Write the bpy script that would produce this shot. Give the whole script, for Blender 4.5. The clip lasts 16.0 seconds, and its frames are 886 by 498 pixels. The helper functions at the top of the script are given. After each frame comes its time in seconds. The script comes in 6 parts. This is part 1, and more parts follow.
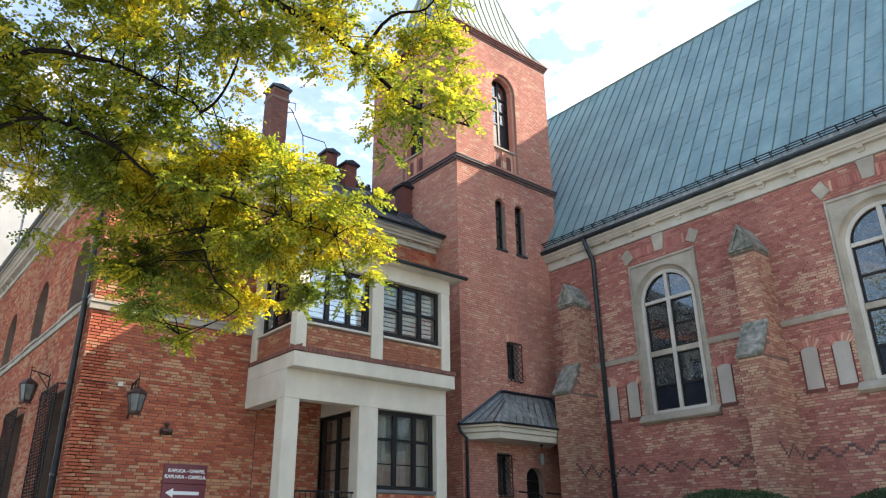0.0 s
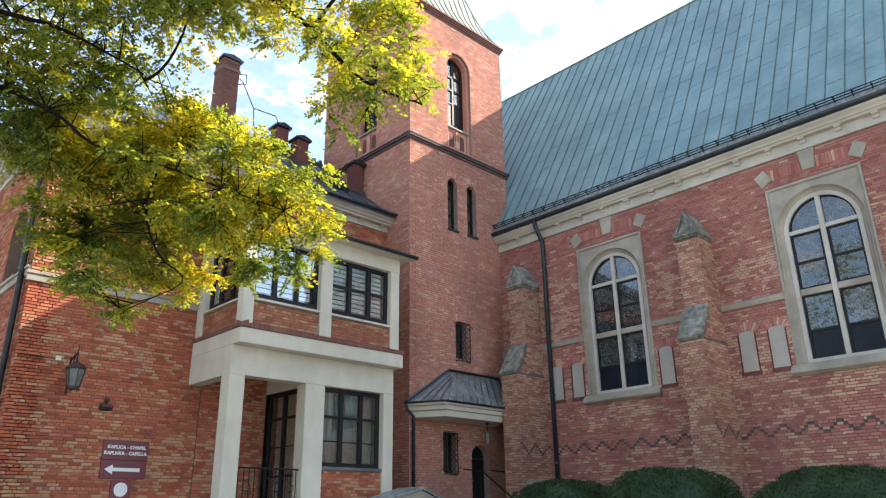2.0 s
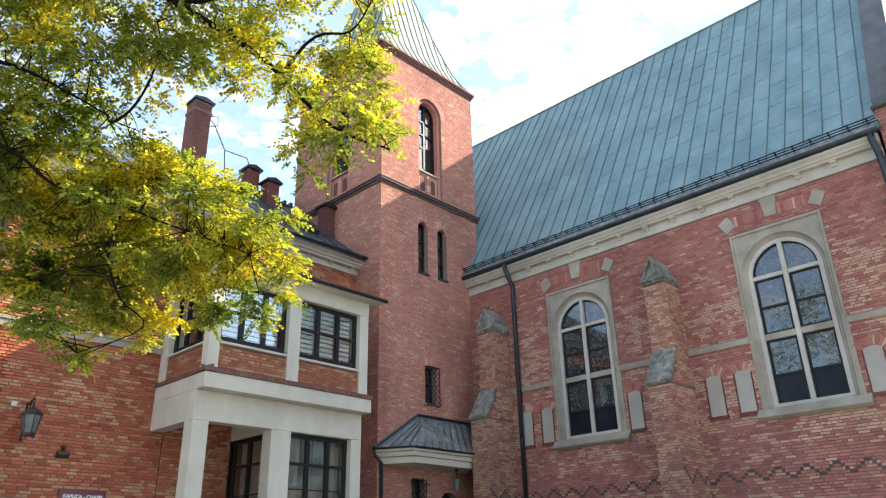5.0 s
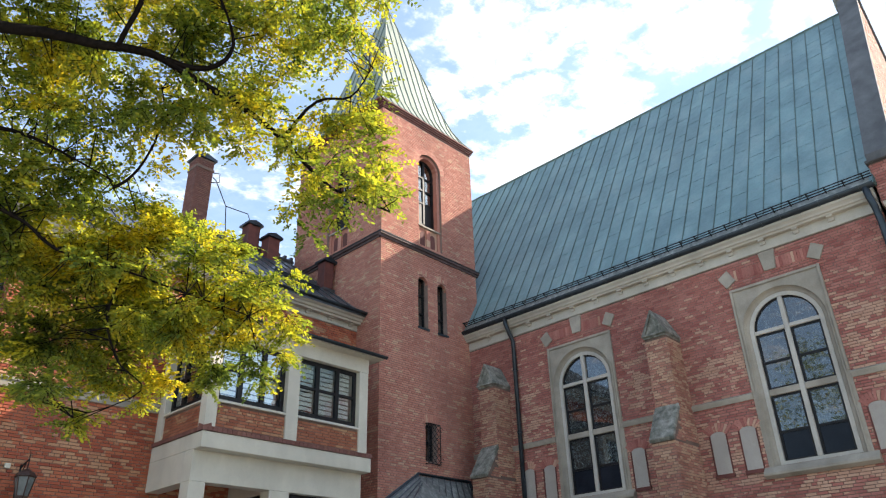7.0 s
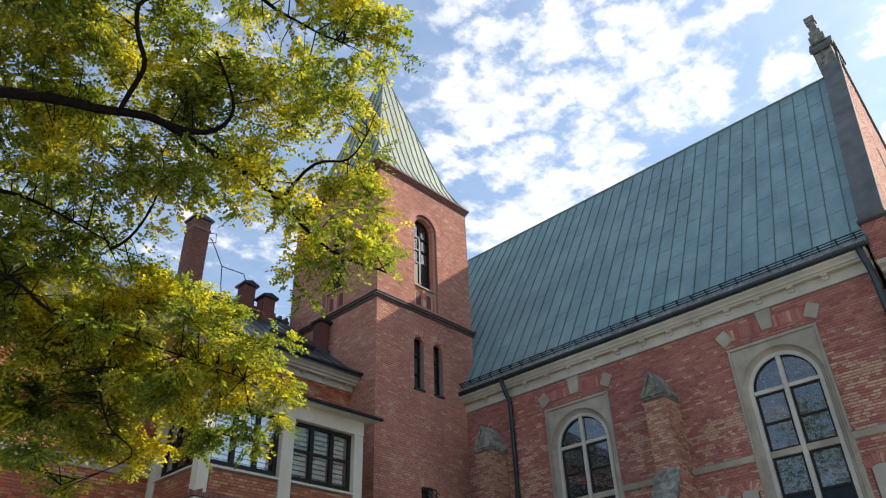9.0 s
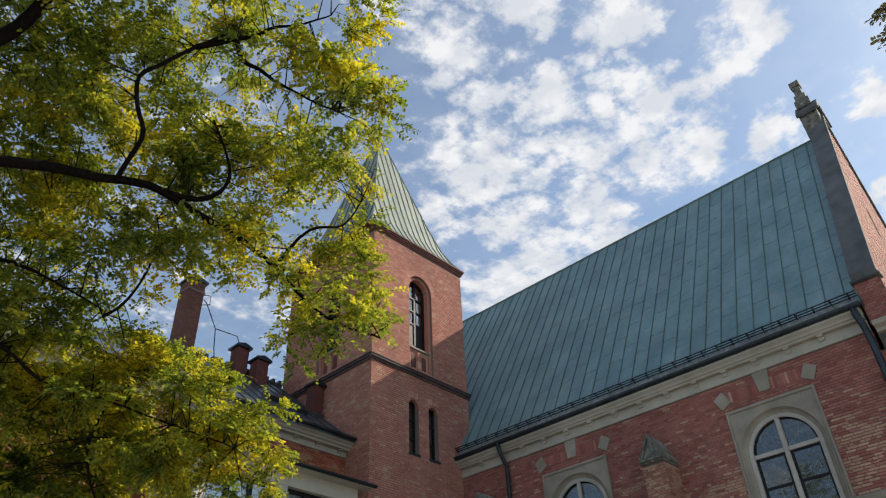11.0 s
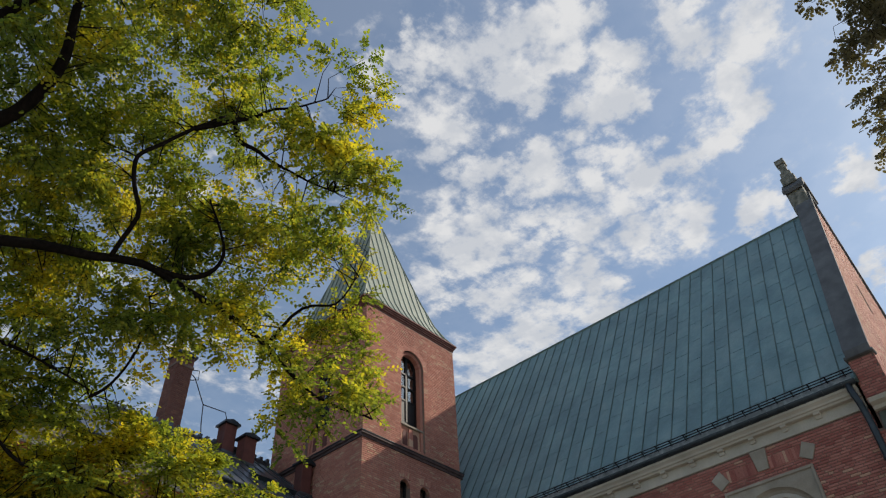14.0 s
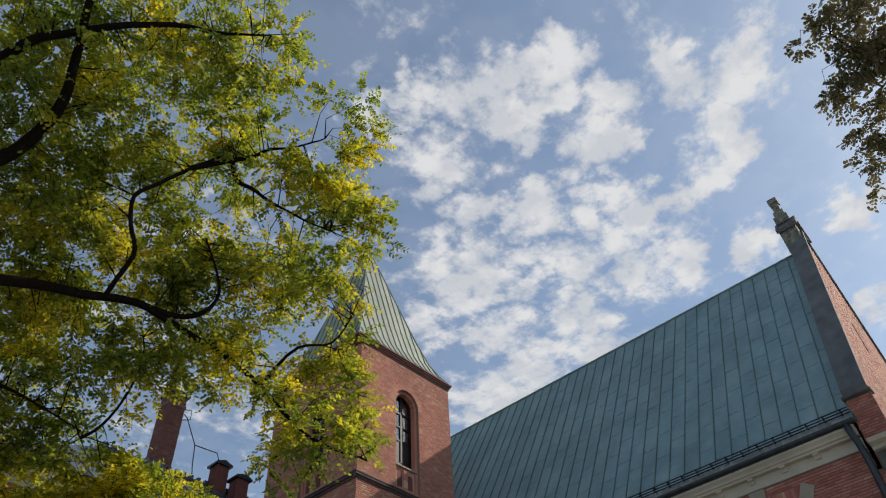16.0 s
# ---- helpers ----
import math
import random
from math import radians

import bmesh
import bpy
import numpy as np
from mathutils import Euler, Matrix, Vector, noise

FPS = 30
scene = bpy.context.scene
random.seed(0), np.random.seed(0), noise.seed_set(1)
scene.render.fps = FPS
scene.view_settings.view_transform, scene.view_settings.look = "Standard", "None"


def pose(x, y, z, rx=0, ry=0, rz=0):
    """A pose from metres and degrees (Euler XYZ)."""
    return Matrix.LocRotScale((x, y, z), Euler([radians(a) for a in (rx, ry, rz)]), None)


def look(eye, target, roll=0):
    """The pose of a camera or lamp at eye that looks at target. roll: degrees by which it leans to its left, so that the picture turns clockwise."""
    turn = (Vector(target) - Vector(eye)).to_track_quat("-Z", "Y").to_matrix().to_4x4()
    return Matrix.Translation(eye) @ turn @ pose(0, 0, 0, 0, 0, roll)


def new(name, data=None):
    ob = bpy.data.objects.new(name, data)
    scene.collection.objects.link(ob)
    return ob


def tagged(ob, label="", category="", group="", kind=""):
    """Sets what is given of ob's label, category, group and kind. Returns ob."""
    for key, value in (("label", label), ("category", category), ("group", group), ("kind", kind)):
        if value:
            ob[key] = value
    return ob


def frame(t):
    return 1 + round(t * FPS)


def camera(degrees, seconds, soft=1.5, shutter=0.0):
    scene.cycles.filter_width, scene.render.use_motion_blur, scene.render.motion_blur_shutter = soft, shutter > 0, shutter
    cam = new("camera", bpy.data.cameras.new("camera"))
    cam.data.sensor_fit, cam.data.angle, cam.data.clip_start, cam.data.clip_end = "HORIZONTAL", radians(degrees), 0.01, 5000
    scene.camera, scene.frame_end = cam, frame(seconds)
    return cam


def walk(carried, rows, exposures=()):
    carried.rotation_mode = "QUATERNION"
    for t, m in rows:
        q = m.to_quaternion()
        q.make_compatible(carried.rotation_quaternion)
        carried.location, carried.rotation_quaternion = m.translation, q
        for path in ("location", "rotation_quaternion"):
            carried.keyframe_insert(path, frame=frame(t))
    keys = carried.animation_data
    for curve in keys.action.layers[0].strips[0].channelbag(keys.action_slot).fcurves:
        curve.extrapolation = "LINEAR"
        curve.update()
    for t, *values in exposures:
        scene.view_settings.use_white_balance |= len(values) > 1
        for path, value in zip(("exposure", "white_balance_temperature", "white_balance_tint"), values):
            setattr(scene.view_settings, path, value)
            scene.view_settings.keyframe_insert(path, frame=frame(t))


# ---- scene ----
cam = camera(62.7, 16.0, 1.2)
PATH = [
    (0, (-8.446, -15.754, 1.617), (-7.252, -14.335, 2.365), -0.7),
    (0.5, (-8.429, -15.774, 1.6), (-7.206, -14.372, 2.334), -0.6),
    (1, (-8.421, -15.76, 1.597), (-7.166, -14.378, 2.316), -0.6),
    (1.5, (-8.405, -15.765, 1.592), (-7.126, -14.399, 2.296), -0.7),
    (2, (-8.417, -15.767, 1.61), (-7.112, -14.421, 2.304), -0.8),
    (2.5, (-8.416, -15.768, 1.612), (-7.091, -14.44, 2.308), -0.9),
    (3, (-8.396, -15.777, 1.606), (-7.058, -14.469, 2.313), -1.0),
    (3.5, (-8.39, -15.766, 1.606), (-7.046, -14.474, 2.33), -1.1),
    (4, (-8.384, -15.783, 1.609), (-7.041, -14.504, 2.357), -1.2),
    (6.5, (-8.409, -15.867, 1.705), (-7.11, -14.637, 2.599), -1.6),
    (7, (-8.427, -15.876, 1.73), (-7.138, -14.66, 2.659), -1.7),
    (7.5, (-8.423, -15.884, 1.738), (-7.146, -14.682, 2.699), -1.7),
    (8, (-8.436, -15.867, 1.747), (-7.17, -14.683, 2.745), -1.8),
    (8.5, (-8.427, -15.89, 1.748), (-7.174, -14.721, 2.779), -1.9),
    (9, (-8.443, -15.88, 1.746), (-7.202, -14.732, 2.815), -2.1),
    (11.5, (-8.493, -15.934, 1.814), (-7.32, -14.882, 3.046), -2.8),
    (12, (-8.516, -15.933, 1.835), (-7.356, -14.9, 3.095), -2.9),
    (12.5, (-8.513, -15.938, 1.855), (-7.367, -14.921, 3.14), -3.0),
    (13, (-8.532, -15.943, 1.854), (-7.397, -14.946, 3.165), -3.1),
    (13.5, (-8.526, -15.971, 1.858), (-7.403, -14.989, 3.19), -3.2),
    (14, (-8.519, -15.955, 1.858), (-7.406, -14.991, 3.212), -3.3),
    (14.5, (-8.52, -15.955, 1.875), (-7.416, -15.007, 3.247), -3.5),
    (15, (-8.534, -15.949, 1.88), (-7.44, -15.017, 3.271), -3.5),
    (15.5, (-8.524, -15.969, 1.852), (-7.442, -15.05, 3.261), -3.6),
    (16, (-8.538, -15.958, 1.866), (-7.467, -15.056, 3.293), -3.8),
]
EXPOSURES = [(0, 1.45, 6550, 12), (4, 1.54, 6550, 12), (7, 1.17, 6450, 11), (9, 0.58, 6450, 10), (11.5, 0.0, 6500, 10), (12.5, -0.15, 6500, 10), (16, -0.2, 6500, 10)]
walk(cam, [(t, look(eye, target, roll)) for t, eye, target, roll in PATH], EXPOSURES)

# ---- light ----
SUN_DIR = Vector((1.0, -0.52, 0.863)).normalized()
sun = new("sun", bpy.data.lights.new("sun", "SUN"))
sun.data.energy, sun.data.angle, sun.data.color = 4.5, radians(0.55), (1.0, 0.9, 0.76)
sun.matrix_world = look((0, 0, 60), Vector((0, 0, 60)) - SUN_DIR)

world = bpy.data.worlds.new("sky")
scene.world = world
world.use_nodes = True
wn, wl = world.node_tree.nodes, world.node_tree.links
wn.clear()


def wnode(kind, **props):
    n = wn.new(kind)
    for k, v in props.items():
        if k in ("operation", "sky_type", "sun_disc", "sun_elevation", "sun_rotation", "air_density", "dust_density", "blend_type", "data_type"):
            if k == "operation":
                n.operation = v
            elif k == "sky_type":
                n.sky_type = v
            elif k == "sun_disc":
                n.sun_disc = v
            elif k == "sun_elevation":
                n.sun_elevation = v
            elif k == "sun_rotation":
                n.sun_rotation = v
            elif k == "air_density":
                n.air_density = v
            elif k == "dust_density":
                n.dust_density = v
            elif k == "data_type":
                n.data_type = v
    return n


sky = wnode("ShaderNodeTexSky", sky_type="NISHITA", sun_disc=False, sun_elevation=math.asin(SUN_DIR.z),
            sun_rotation=math.atan2(SUN_DIR.x, SUN_DIR.y), air_density=1.0, dust_density=0.8)
sky.ozone_density = 2.5
tc = wnode("ShaderNodeTexCoord")
sep = wnode("ShaderNodeSeparateXYZ")
wl.new(tc.outputs["Generated"], sep.inputs[0])
low = wnode("ShaderNodeMath", operation="MAXIMUM")
wl.new(sep.outputs[2], low.inputs[0])
low.inputs[1].default_value = 0.12
dx, dy = wnode("ShaderNodeMath", operation="DIVIDE"), wnode("ShaderNodeMath", operation="DIVIDE")
for d, o in ((dx, 0), (dy, 1)):
    wl.new(sep.outputs[o], d.inputs[0])
    wl.new(low.outputs[0], d.inputs[1])
comb = wnode("ShaderNodeCombineXYZ")
wl.new(dx.outputs[0], comb.inputs[0])
wl.new(dy.outputs[0], comb.inputs[1])
# cloud puffs: centre and radius on a flat sheet one unit overhead, their rims torn by noise
PUFFS = [(0.53, 0.35, 0.08), (0.61, 0.31, 0.07), (0.58, 0.49, 0.08), (0.75, 0.28, 0.07), (0.69, 0.21, 0.06), (0.59, 0.23, 0.06), (0.79, 0.43, 0.07), (0.86, 0.36, 0.05),
         (0.72, 0.51, 0.06), (0.92, 0.32, 0.06), (0.76, 0.11, 0.07), (0.81, 0.04, 0.08), (0.9, 0.12, 0.07), (0.96, 0.2, 0.07), (0.78, -0.01, 0.05), (0.98, 0.44, 0.11),
         (1.1, 0.36, 0.09), (0.84, 0.64, 0.12), (0.89, 0.56, 0.07), (0.9, 0.79, 0.08), (1.03, 0.74, 0.08), (1.1, 0.56, 0.11), (1.17, 0.74, 0.11), (1.23, 0.61, 0.07),
         (1.23, 0.01, 0.06), (1.2, 0.18, 0.06), (1.54, 0.09, 0.06), (0.46, 0.49, 0.04), (1.25, 0.89, 0.17), (0.45, 0.43, 0.04)]


def wmap(src, a, b, lo, hi):
    n = wn.new("ShaderNodeMapRange")
    n.interpolation_type = "SMOOTHSTEP"
    for k, v in (("From Min", a), ("From Max", b), ("To Min", lo), ("To Max", hi)):
        n.inputs[k].default_value = v
    wl.new(src, n.inputs["Value"])
    return n.outputs[0]


def wmath(op, a, b):
    n = wnode("ShaderNodeMath", operation=op)
    for k, v in ((0, a), (1, b)):
        if isinstance(v, float):
            n.inputs[k].default_value = v
        else:
            wl.new(v, n.inputs[k])
    return n.outputs[0]


def wnoise(scale, detail, rough):
    n = wnode("ShaderNodeTexNoise")
    n.inputs["Scale"].default_value, n.inputs["Detail"].default_value, n.inputs["Roughness"].default_value = scale, detail, rough
    wl.new(comb.outputs[0], n.inputs["Vector"])
    return n


def reach(at, where):
    n = wn.new("ShaderNodeVectorMath")
    n.operation = "DISTANCE"
    wl.new(where, n.inputs[0])
    n.inputs[1].default_value = (*at, 0)
    return n.outputs["Value"]


tear = wnoise(8.0, 6.0, 0.6)
shift = wn.new("ShaderNodeVectorMath")
shift.operation = "MULTIPLY_ADD"
wl.new(tear.outputs["Color"], shift.inputs[0])
shift.inputs[1].default_value = (0.3, 0.3, 0.0)
wl.new(comb.outputs[0], shift.inputs[2])
moved = wn.new("ShaderNodeVectorMath")
moved.operation = "SUBTRACT"
wl.new(shift.outputs[0], moved.inputs[0])
moved.inputs[1].default_value = (0.15, 0.15, 0.0)
fields = wnoise(3.4, 2.0, 0.5)
away = wmap(reach((0.95, 0.4), comb.outputs[0]), 0.55, 0.9, 0.0, 1.0)
mass = wmath("MULTIPLY", wmap(fields.outputs["Fac"], 0.48, 0.7, 0.0, 0.65), away)
for cx, cy, cr in PUFFS:
    mass = wmath("MAXIMUM", mass, wmap(reach((cx, cy), moved.outputs[0]), cr * 0.2, cr * 1.6, 1.0, 0.0))
puffs = wnoise(15.0, 10.0, 0.62)
both = wnode("ShaderNodeMath", operation="MULTIPLY_ADD")
wl.new(mass, both.inputs[0])
both.inputs[1].default_value = 0.4
wl.new(wmath("SUBTRACT", wmath("MULTIPLY", puffs.outputs["Fac"], 1.3), 0.17), both.inputs[2])
cover = wn.new("ShaderNodeValToRGB")
cover.color_ramp.elements[0].position, cover.color_ramp.elements[1].position = 0.52, 0.92
cover.color_ramp.elements[0].color = (0.16, 0.16, 0.16, 1)
cover.color_ramp.elements[1].color = (0.95, 0.95, 0.95, 1)
cover.color_ramp.interpolation = "EASE"
wl.new(both.outputs[0], cover.inputs[0])
tone = wn.new("ShaderNodeValToRGB")
tone.color_ramp.elements[0].position, tone.color_ramp.elements[0].color = 0.42, (0.8, 0.83, 0.88, 1)
tone.color_ramp.elements[1].position, tone.color_ramp.elements[1].color = 0.58, (1.02, 1.02, 1.02, 1)
wl.new(wnoise(10.0, 5.0, 0.55).outputs["Fac"], tone.inputs[0])
bright = wn.new("ShaderNodeVectorMath")
bright.operation = "SCALE"
bright.inputs["Scale"].default_value = 6.6
wl.new(tone.outputs[0], bright.inputs[0])
mixc = wn.new("ShaderNodeMix")
mixc.data_type = "RGBA"
wl.new(cover.outputs[0], mixc.inputs["Factor"])
tint = wn.new("ShaderNodeMix")
tint.data_type, tint.blend_type = "RGBA", "MULTIPLY"
tint.inputs["Factor"].default_value = 1.0
tint.inputs["B"].default_value = (0.98, 1.1, 1.1, 1)
wl.new(sky.outputs[0], tint.inputs["A"])
wl.new(tint.outputs["Result"], mixc.inputs["A"])
wl.new(bright.outputs[0], mixc.inputs["B"])
back = wn.new("ShaderNodeBackground")
back.inputs["Strength"].default_value = 0.13
wl.new(mixc.outputs["Result"], back.inputs["Color"])
wout = wn.new("ShaderNodeOutputWorld")
wl.new(back.outputs[0], wout.inputs[0])


# ---- materials ----
def blank(name):
    m = bpy.data.materials.new(name)
    m.use_nodes = True
    t = m.node_tree
    return m, t.nodes, t.links, t.nodes["Principled BSDF"]


def ramp(nodes, stops, interp="LINEAR"):
    r = nodes.new("ShaderNodeValToRGB")
    r.color_ramp.interpolation = interp
    els = r.color_ramp.elements
    els[0].position, els[0].color = stops[0][0], (*stops[0][1], 1)
    els[1].position, els[1].color = stops[-1][0], (*stops[-1][1], 1)
    for p, c in stops[1:-1]:
        els.new(p).color = (*c, 1)
    return r


def noise_node(nodes, links, scale, detail=5.0, stretch=None, rough=0.55):
    n = nodes.new("ShaderNodeTexNoise")
    n.inputs["Scale"].default_value, n.inputs["Detail"].default_value, n.inputs["Roughness"].default_value = scale, detail, rough
    g = nodes.new("ShaderNodeNewGeometry")
    if stretch:
        mp = nodes.new("ShaderNodeMapping")
        mp.inputs["Scale"].default_value = stretch
        links.new(g.outputs["Position"], mp.inputs["Vector"])
        links.new(mp.outputs[0], n.inputs["Vector"])
    else:
        links.new(g.outputs["Position"], n.inputs["Vector"])
    return n


def mult(nodes, links, a, b, fac=1.0):
    m = nodes.new("ShaderNodeMix")
    m.data_type, m.blend_type = "RGBA", "MULTIPLY"
    m.inputs["Factor"].default_value = fac
    links.new(a, m.inputs["A"])
    links.new(b, m.inputs["B"])
    return m.outputs["Result"]


def surface(name, stops, scale=3.0, rough=0.8, metal=0.0, grain=60.0, bump=0.25, stain=0.35, stretch=None, spec=0.5, own=False):
    """Two scales of colour change, a fine grain in relief, and large soft stains."""
    m, n, l, b = blank(name)
    big = noise_node(n, l, scale, 6.0, stretch)
    col = ramp(n, stops)
    l.new(big.outputs["Fac"], col.inputs[0])
    fine = noise_node(n, l, grain, 4.0)
    fr = ramp(n, [(0.3, (0.86, 0.86, 0.86)), (0.7, (1.06, 1.06, 1.06))])
    l.new(fine.outputs["Fac"], fr.inputs[0])
    out = mult(n, l, col.outputs[0], fr.outputs[0])
    dirt = noise_node(n, l, 0.7, 7.0, (1, 1, 0.35), 0.65)
    dr = ramp(n, [(0.35, (1 - stain,) * 3), (0.65, (1, 1, 1))])
    l.new(dirt.outputs["Fac"], dr.inputs[0])
    out = mult(n, l, out, dr.outputs[0])
    if own:
        oi = n.new("ShaderNodeObjectInfo")
        orr = ramp(n, [(0.0, (0.92, 0.92, 0.93)), (1.0, (1.05, 1.05, 1.04))])
        l.new(oi.outputs["Random"], orr.inputs[0])
        out = mult(n, l, out, orr.outputs[0])
    l.new(out, b.inputs["Base Color"])
    bp = n.new("ShaderNodeBump")
    bp.inputs["Strength"].default_value, bp.inputs["Distance"].default_value = bump, 0.004
    l.new(fine.outputs["Fac"], bp.inputs["Height"])
    l.new(bp.outputs[0], b.inputs["Normal"])
    rr = n.new("ShaderNodeMapRange")
    rr.inputs["To Min"].default_value, rr.inputs["To Max"].default_value = max(rough - 0.12, 0.03), min(rough + 0.1, 1)
    l.new(big.outputs["Fac"], rr.inputs["Value"])
    l.new(rr.outputs[0], b.inputs["Roughness"])
    b.inputs["Metallic"].default_value = metal
    b.inputs["Specular IOR Level"].default_value = spec
    return m


def brick_material(name, reds, pales, share, clump, band=None):
    """Fired bricks: each its own red, with courses of paler bricks in drifts."""
    m, n, l, b = blank(name)
    g = n.new("ShaderNodeNewGeometry")
    oi = n.new("ShaderNodeObjectInfo")
    add = n.new("ShaderNodeMath")
    l.new(g.outputs["Random Per Island"], add.inputs[0])
    l.new(oi.outputs["Random"], add.inputs[1])
    one = n.new("ShaderNodeMath")
    one.operation = "FRACT"
    l.new(add.outputs[0], one.inputs[0])
    two = n.new("ShaderNodeMath")
    two.operation = "MULTIPLY"
    two.inputs[1].default_value = 7.31
    l.new(one.outputs[0], two.inputs[0])
    three = n.new("ShaderNodeMath")
    three.operation = "FRACT"
    l.new(two.outputs[0], three.inputs[0])
    red = ramp(n, [(i / (len(reds) - 1), c) for i, c in enumerate(reds)])
    pale = ramp(n, [(i / (len(pales) - 1), c) for i, c in enumerate(pales)])
    l.new(one.outputs[0], red.inputs[0])
    l.new(one.outputs[0], pale.inputs[0])
    drift = noise_node(n, l, clump, 3.0, (0.8, 0.8, 1.9))
    mr = n.new("ShaderNodeMapRange")
    mr.inputs["From Min"].default_value, mr.inputs["From Max"].default_value = 0.40, 0.66
    mr.inputs["To Min"].default_value, mr.inputs["To Max"].default_value = share[0], share[1]
    l.new(drift.outputs["Fac"], mr.inputs["Value"])
    less = n.new("ShaderNodeMath")
    less.operation = "LESS_THAN"
    l.new(three.outputs[0], less.inputs[0])
    l.new(mr.outputs[0], less.inputs[1])
    pick = n.new("ShaderNodeMix")
    pick.data_type = "RGBA"
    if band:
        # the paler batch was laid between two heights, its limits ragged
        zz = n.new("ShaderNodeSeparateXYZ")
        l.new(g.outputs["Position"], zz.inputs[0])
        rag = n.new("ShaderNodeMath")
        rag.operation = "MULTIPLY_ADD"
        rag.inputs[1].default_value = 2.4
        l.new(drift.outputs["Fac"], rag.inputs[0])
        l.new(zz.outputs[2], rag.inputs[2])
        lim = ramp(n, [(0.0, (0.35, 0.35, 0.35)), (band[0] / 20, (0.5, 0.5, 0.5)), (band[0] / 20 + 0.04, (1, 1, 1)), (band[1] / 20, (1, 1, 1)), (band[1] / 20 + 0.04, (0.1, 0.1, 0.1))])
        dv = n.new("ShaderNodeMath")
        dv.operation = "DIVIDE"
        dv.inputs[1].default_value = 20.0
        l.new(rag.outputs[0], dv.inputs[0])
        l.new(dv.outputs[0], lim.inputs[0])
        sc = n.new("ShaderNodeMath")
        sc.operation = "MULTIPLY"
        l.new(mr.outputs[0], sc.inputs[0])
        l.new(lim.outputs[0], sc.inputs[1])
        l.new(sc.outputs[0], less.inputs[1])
    l.new(less.outputs[0], pick.inputs["Factor"])
    l.new(red.outputs[0], pick.inputs["A"])
    l.new(pale.outputs[0], pick.inputs["B"])
    fine = noise_node(n, l, 45.0, 5.0)
    fr = ramp(n, [(0.3, (0.78, 0.76, 0.75)), (0.7, (1.1, 1.1, 1.08))])
    l.new(fine.outputs["Fac"], fr.inputs[0])
    out = mult(n, l, pick.outputs["Result"], fr.outputs[0])
    soot = noise_node(n, l, 0.55, 7.0, (1, 1, 0.5), 0.65)
    sr = ramp(n, [(0.35, (0.74, 0.72, 0.74)), (0.6, (1, 1, 1))])
    l.new(soot.outputs["Fac"], sr.inputs[0])
    out = mult(n, l, out, sr.outputs[0])
    l.new(out, b.inputs["Base Color"])
    b.inputs["Roughness"].default_value = 0.88
    b.inputs["Specular IOR Level"].default_value = 0.3
    bp = n.new("ShaderNodeBump")
    bp.inputs["Strength"].default_value, bp.inputs["Distance"].default_value = 0.4, 0.004
    l.new(fine.outputs["Fac"], bp.inputs["Height"])
    l.new(bp.outputs[0], b.inputs["Normal"])
    return m


BRICK_HOUSE = brick_material("house_brick", [(0.29, 0.068, 0.037), (0.43, 0.117, 0.058), (0.51, 0.168, 0.083), (0.36, 0.087, 0.046)],
                             [(0.48, 0.235, 0.125), (0.54, 0.295, 0.165), (0.45, 0.205, 0.11)], (0.02, 0.62), 0.8)
BRICK_TOWER = brick_material("tower_brick", [(0.49, 0.2, 0.148), (0.56, 0.25, 0.183), (0.61, 0.3, 0.215), (0.52, 0.22, 0.158)],
                             [(0.64, 0.41, 0.28), (0.6, 0.36, 0.24)], (0.02, 0.2), 0.9)
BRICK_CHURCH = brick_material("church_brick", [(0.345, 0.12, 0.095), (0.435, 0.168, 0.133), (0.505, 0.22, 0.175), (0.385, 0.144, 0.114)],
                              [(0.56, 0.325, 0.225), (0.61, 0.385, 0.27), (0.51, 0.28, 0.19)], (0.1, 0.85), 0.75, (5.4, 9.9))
BRICK_BUTTRESS = brick_material("buttress_brick", [(0.33, 0.145, 0.105), (0.43, 0.195, 0.14), (0.5, 0.25, 0.18), (0.38, 0.165, 0.12)],
                                [(0.53, 0.32, 0.21), (0.59, 0.385, 0.255), (0.48, 0.27, 0.175)], (0.2, 0.75), 1.1)
BRICK_BAY = brick_material("bay_brick", [(0.38, 0.14, 0.075), (0.44, 0.175, 0.095), (0.33, 0.11, 0.06)],
                           [(0.52, 0.29, 0.16), (0.48, 0.25, 0.13)], (0.05, 0.4), 1.2)
BRICK_DARK = surface("overburnt_brick", [(0.3, (0.075, 0.046, 0.044)), (0.7, (0.15, 0.09, 0.08))], 6.0, 0.75, 0, 50, 0.4)
BRICK_DULL = brick_material("sooty_brick", [(0.19, 0.085, 0.068), (0.25, 0.115, 0.09), (0.21, 0.095, 0.076)], [(0.29, 0.14, 0.1), (0.26, 0.12, 0.085)], (0.02, 0.3), 0.8)
CREAM = surface("cream_painted_moulding", [(0.3, (0.48, 0.435, 0.35)), (0.7, (0.57, 0.52, 0.425))], 1.6, 0.8, 0, 70, 0.2, 0.25)
MORTAR_PALE = surface("pale_mortar", [(0.3, (0.27, 0.185, 0.15)), (0.7, (0.37, 0.27, 0.225))], 3.0, 0.95, 0, 80, 0.4)
MORTAR = surface("lime_mortar", [(0.3, (0.175, 0.112, 0.086)), (0.7, (0.25, 0.168, 0.13))], 3.0, 0.95, 0, 80, 0.4)
STONE = surface("weathered_limestone", [(0.3, (0.33, 0.285, 0.22)), (0.7, (0.47, 0.41, 0.325))], 2.2, 0.85, 0, 55, 0.35, 0.3)
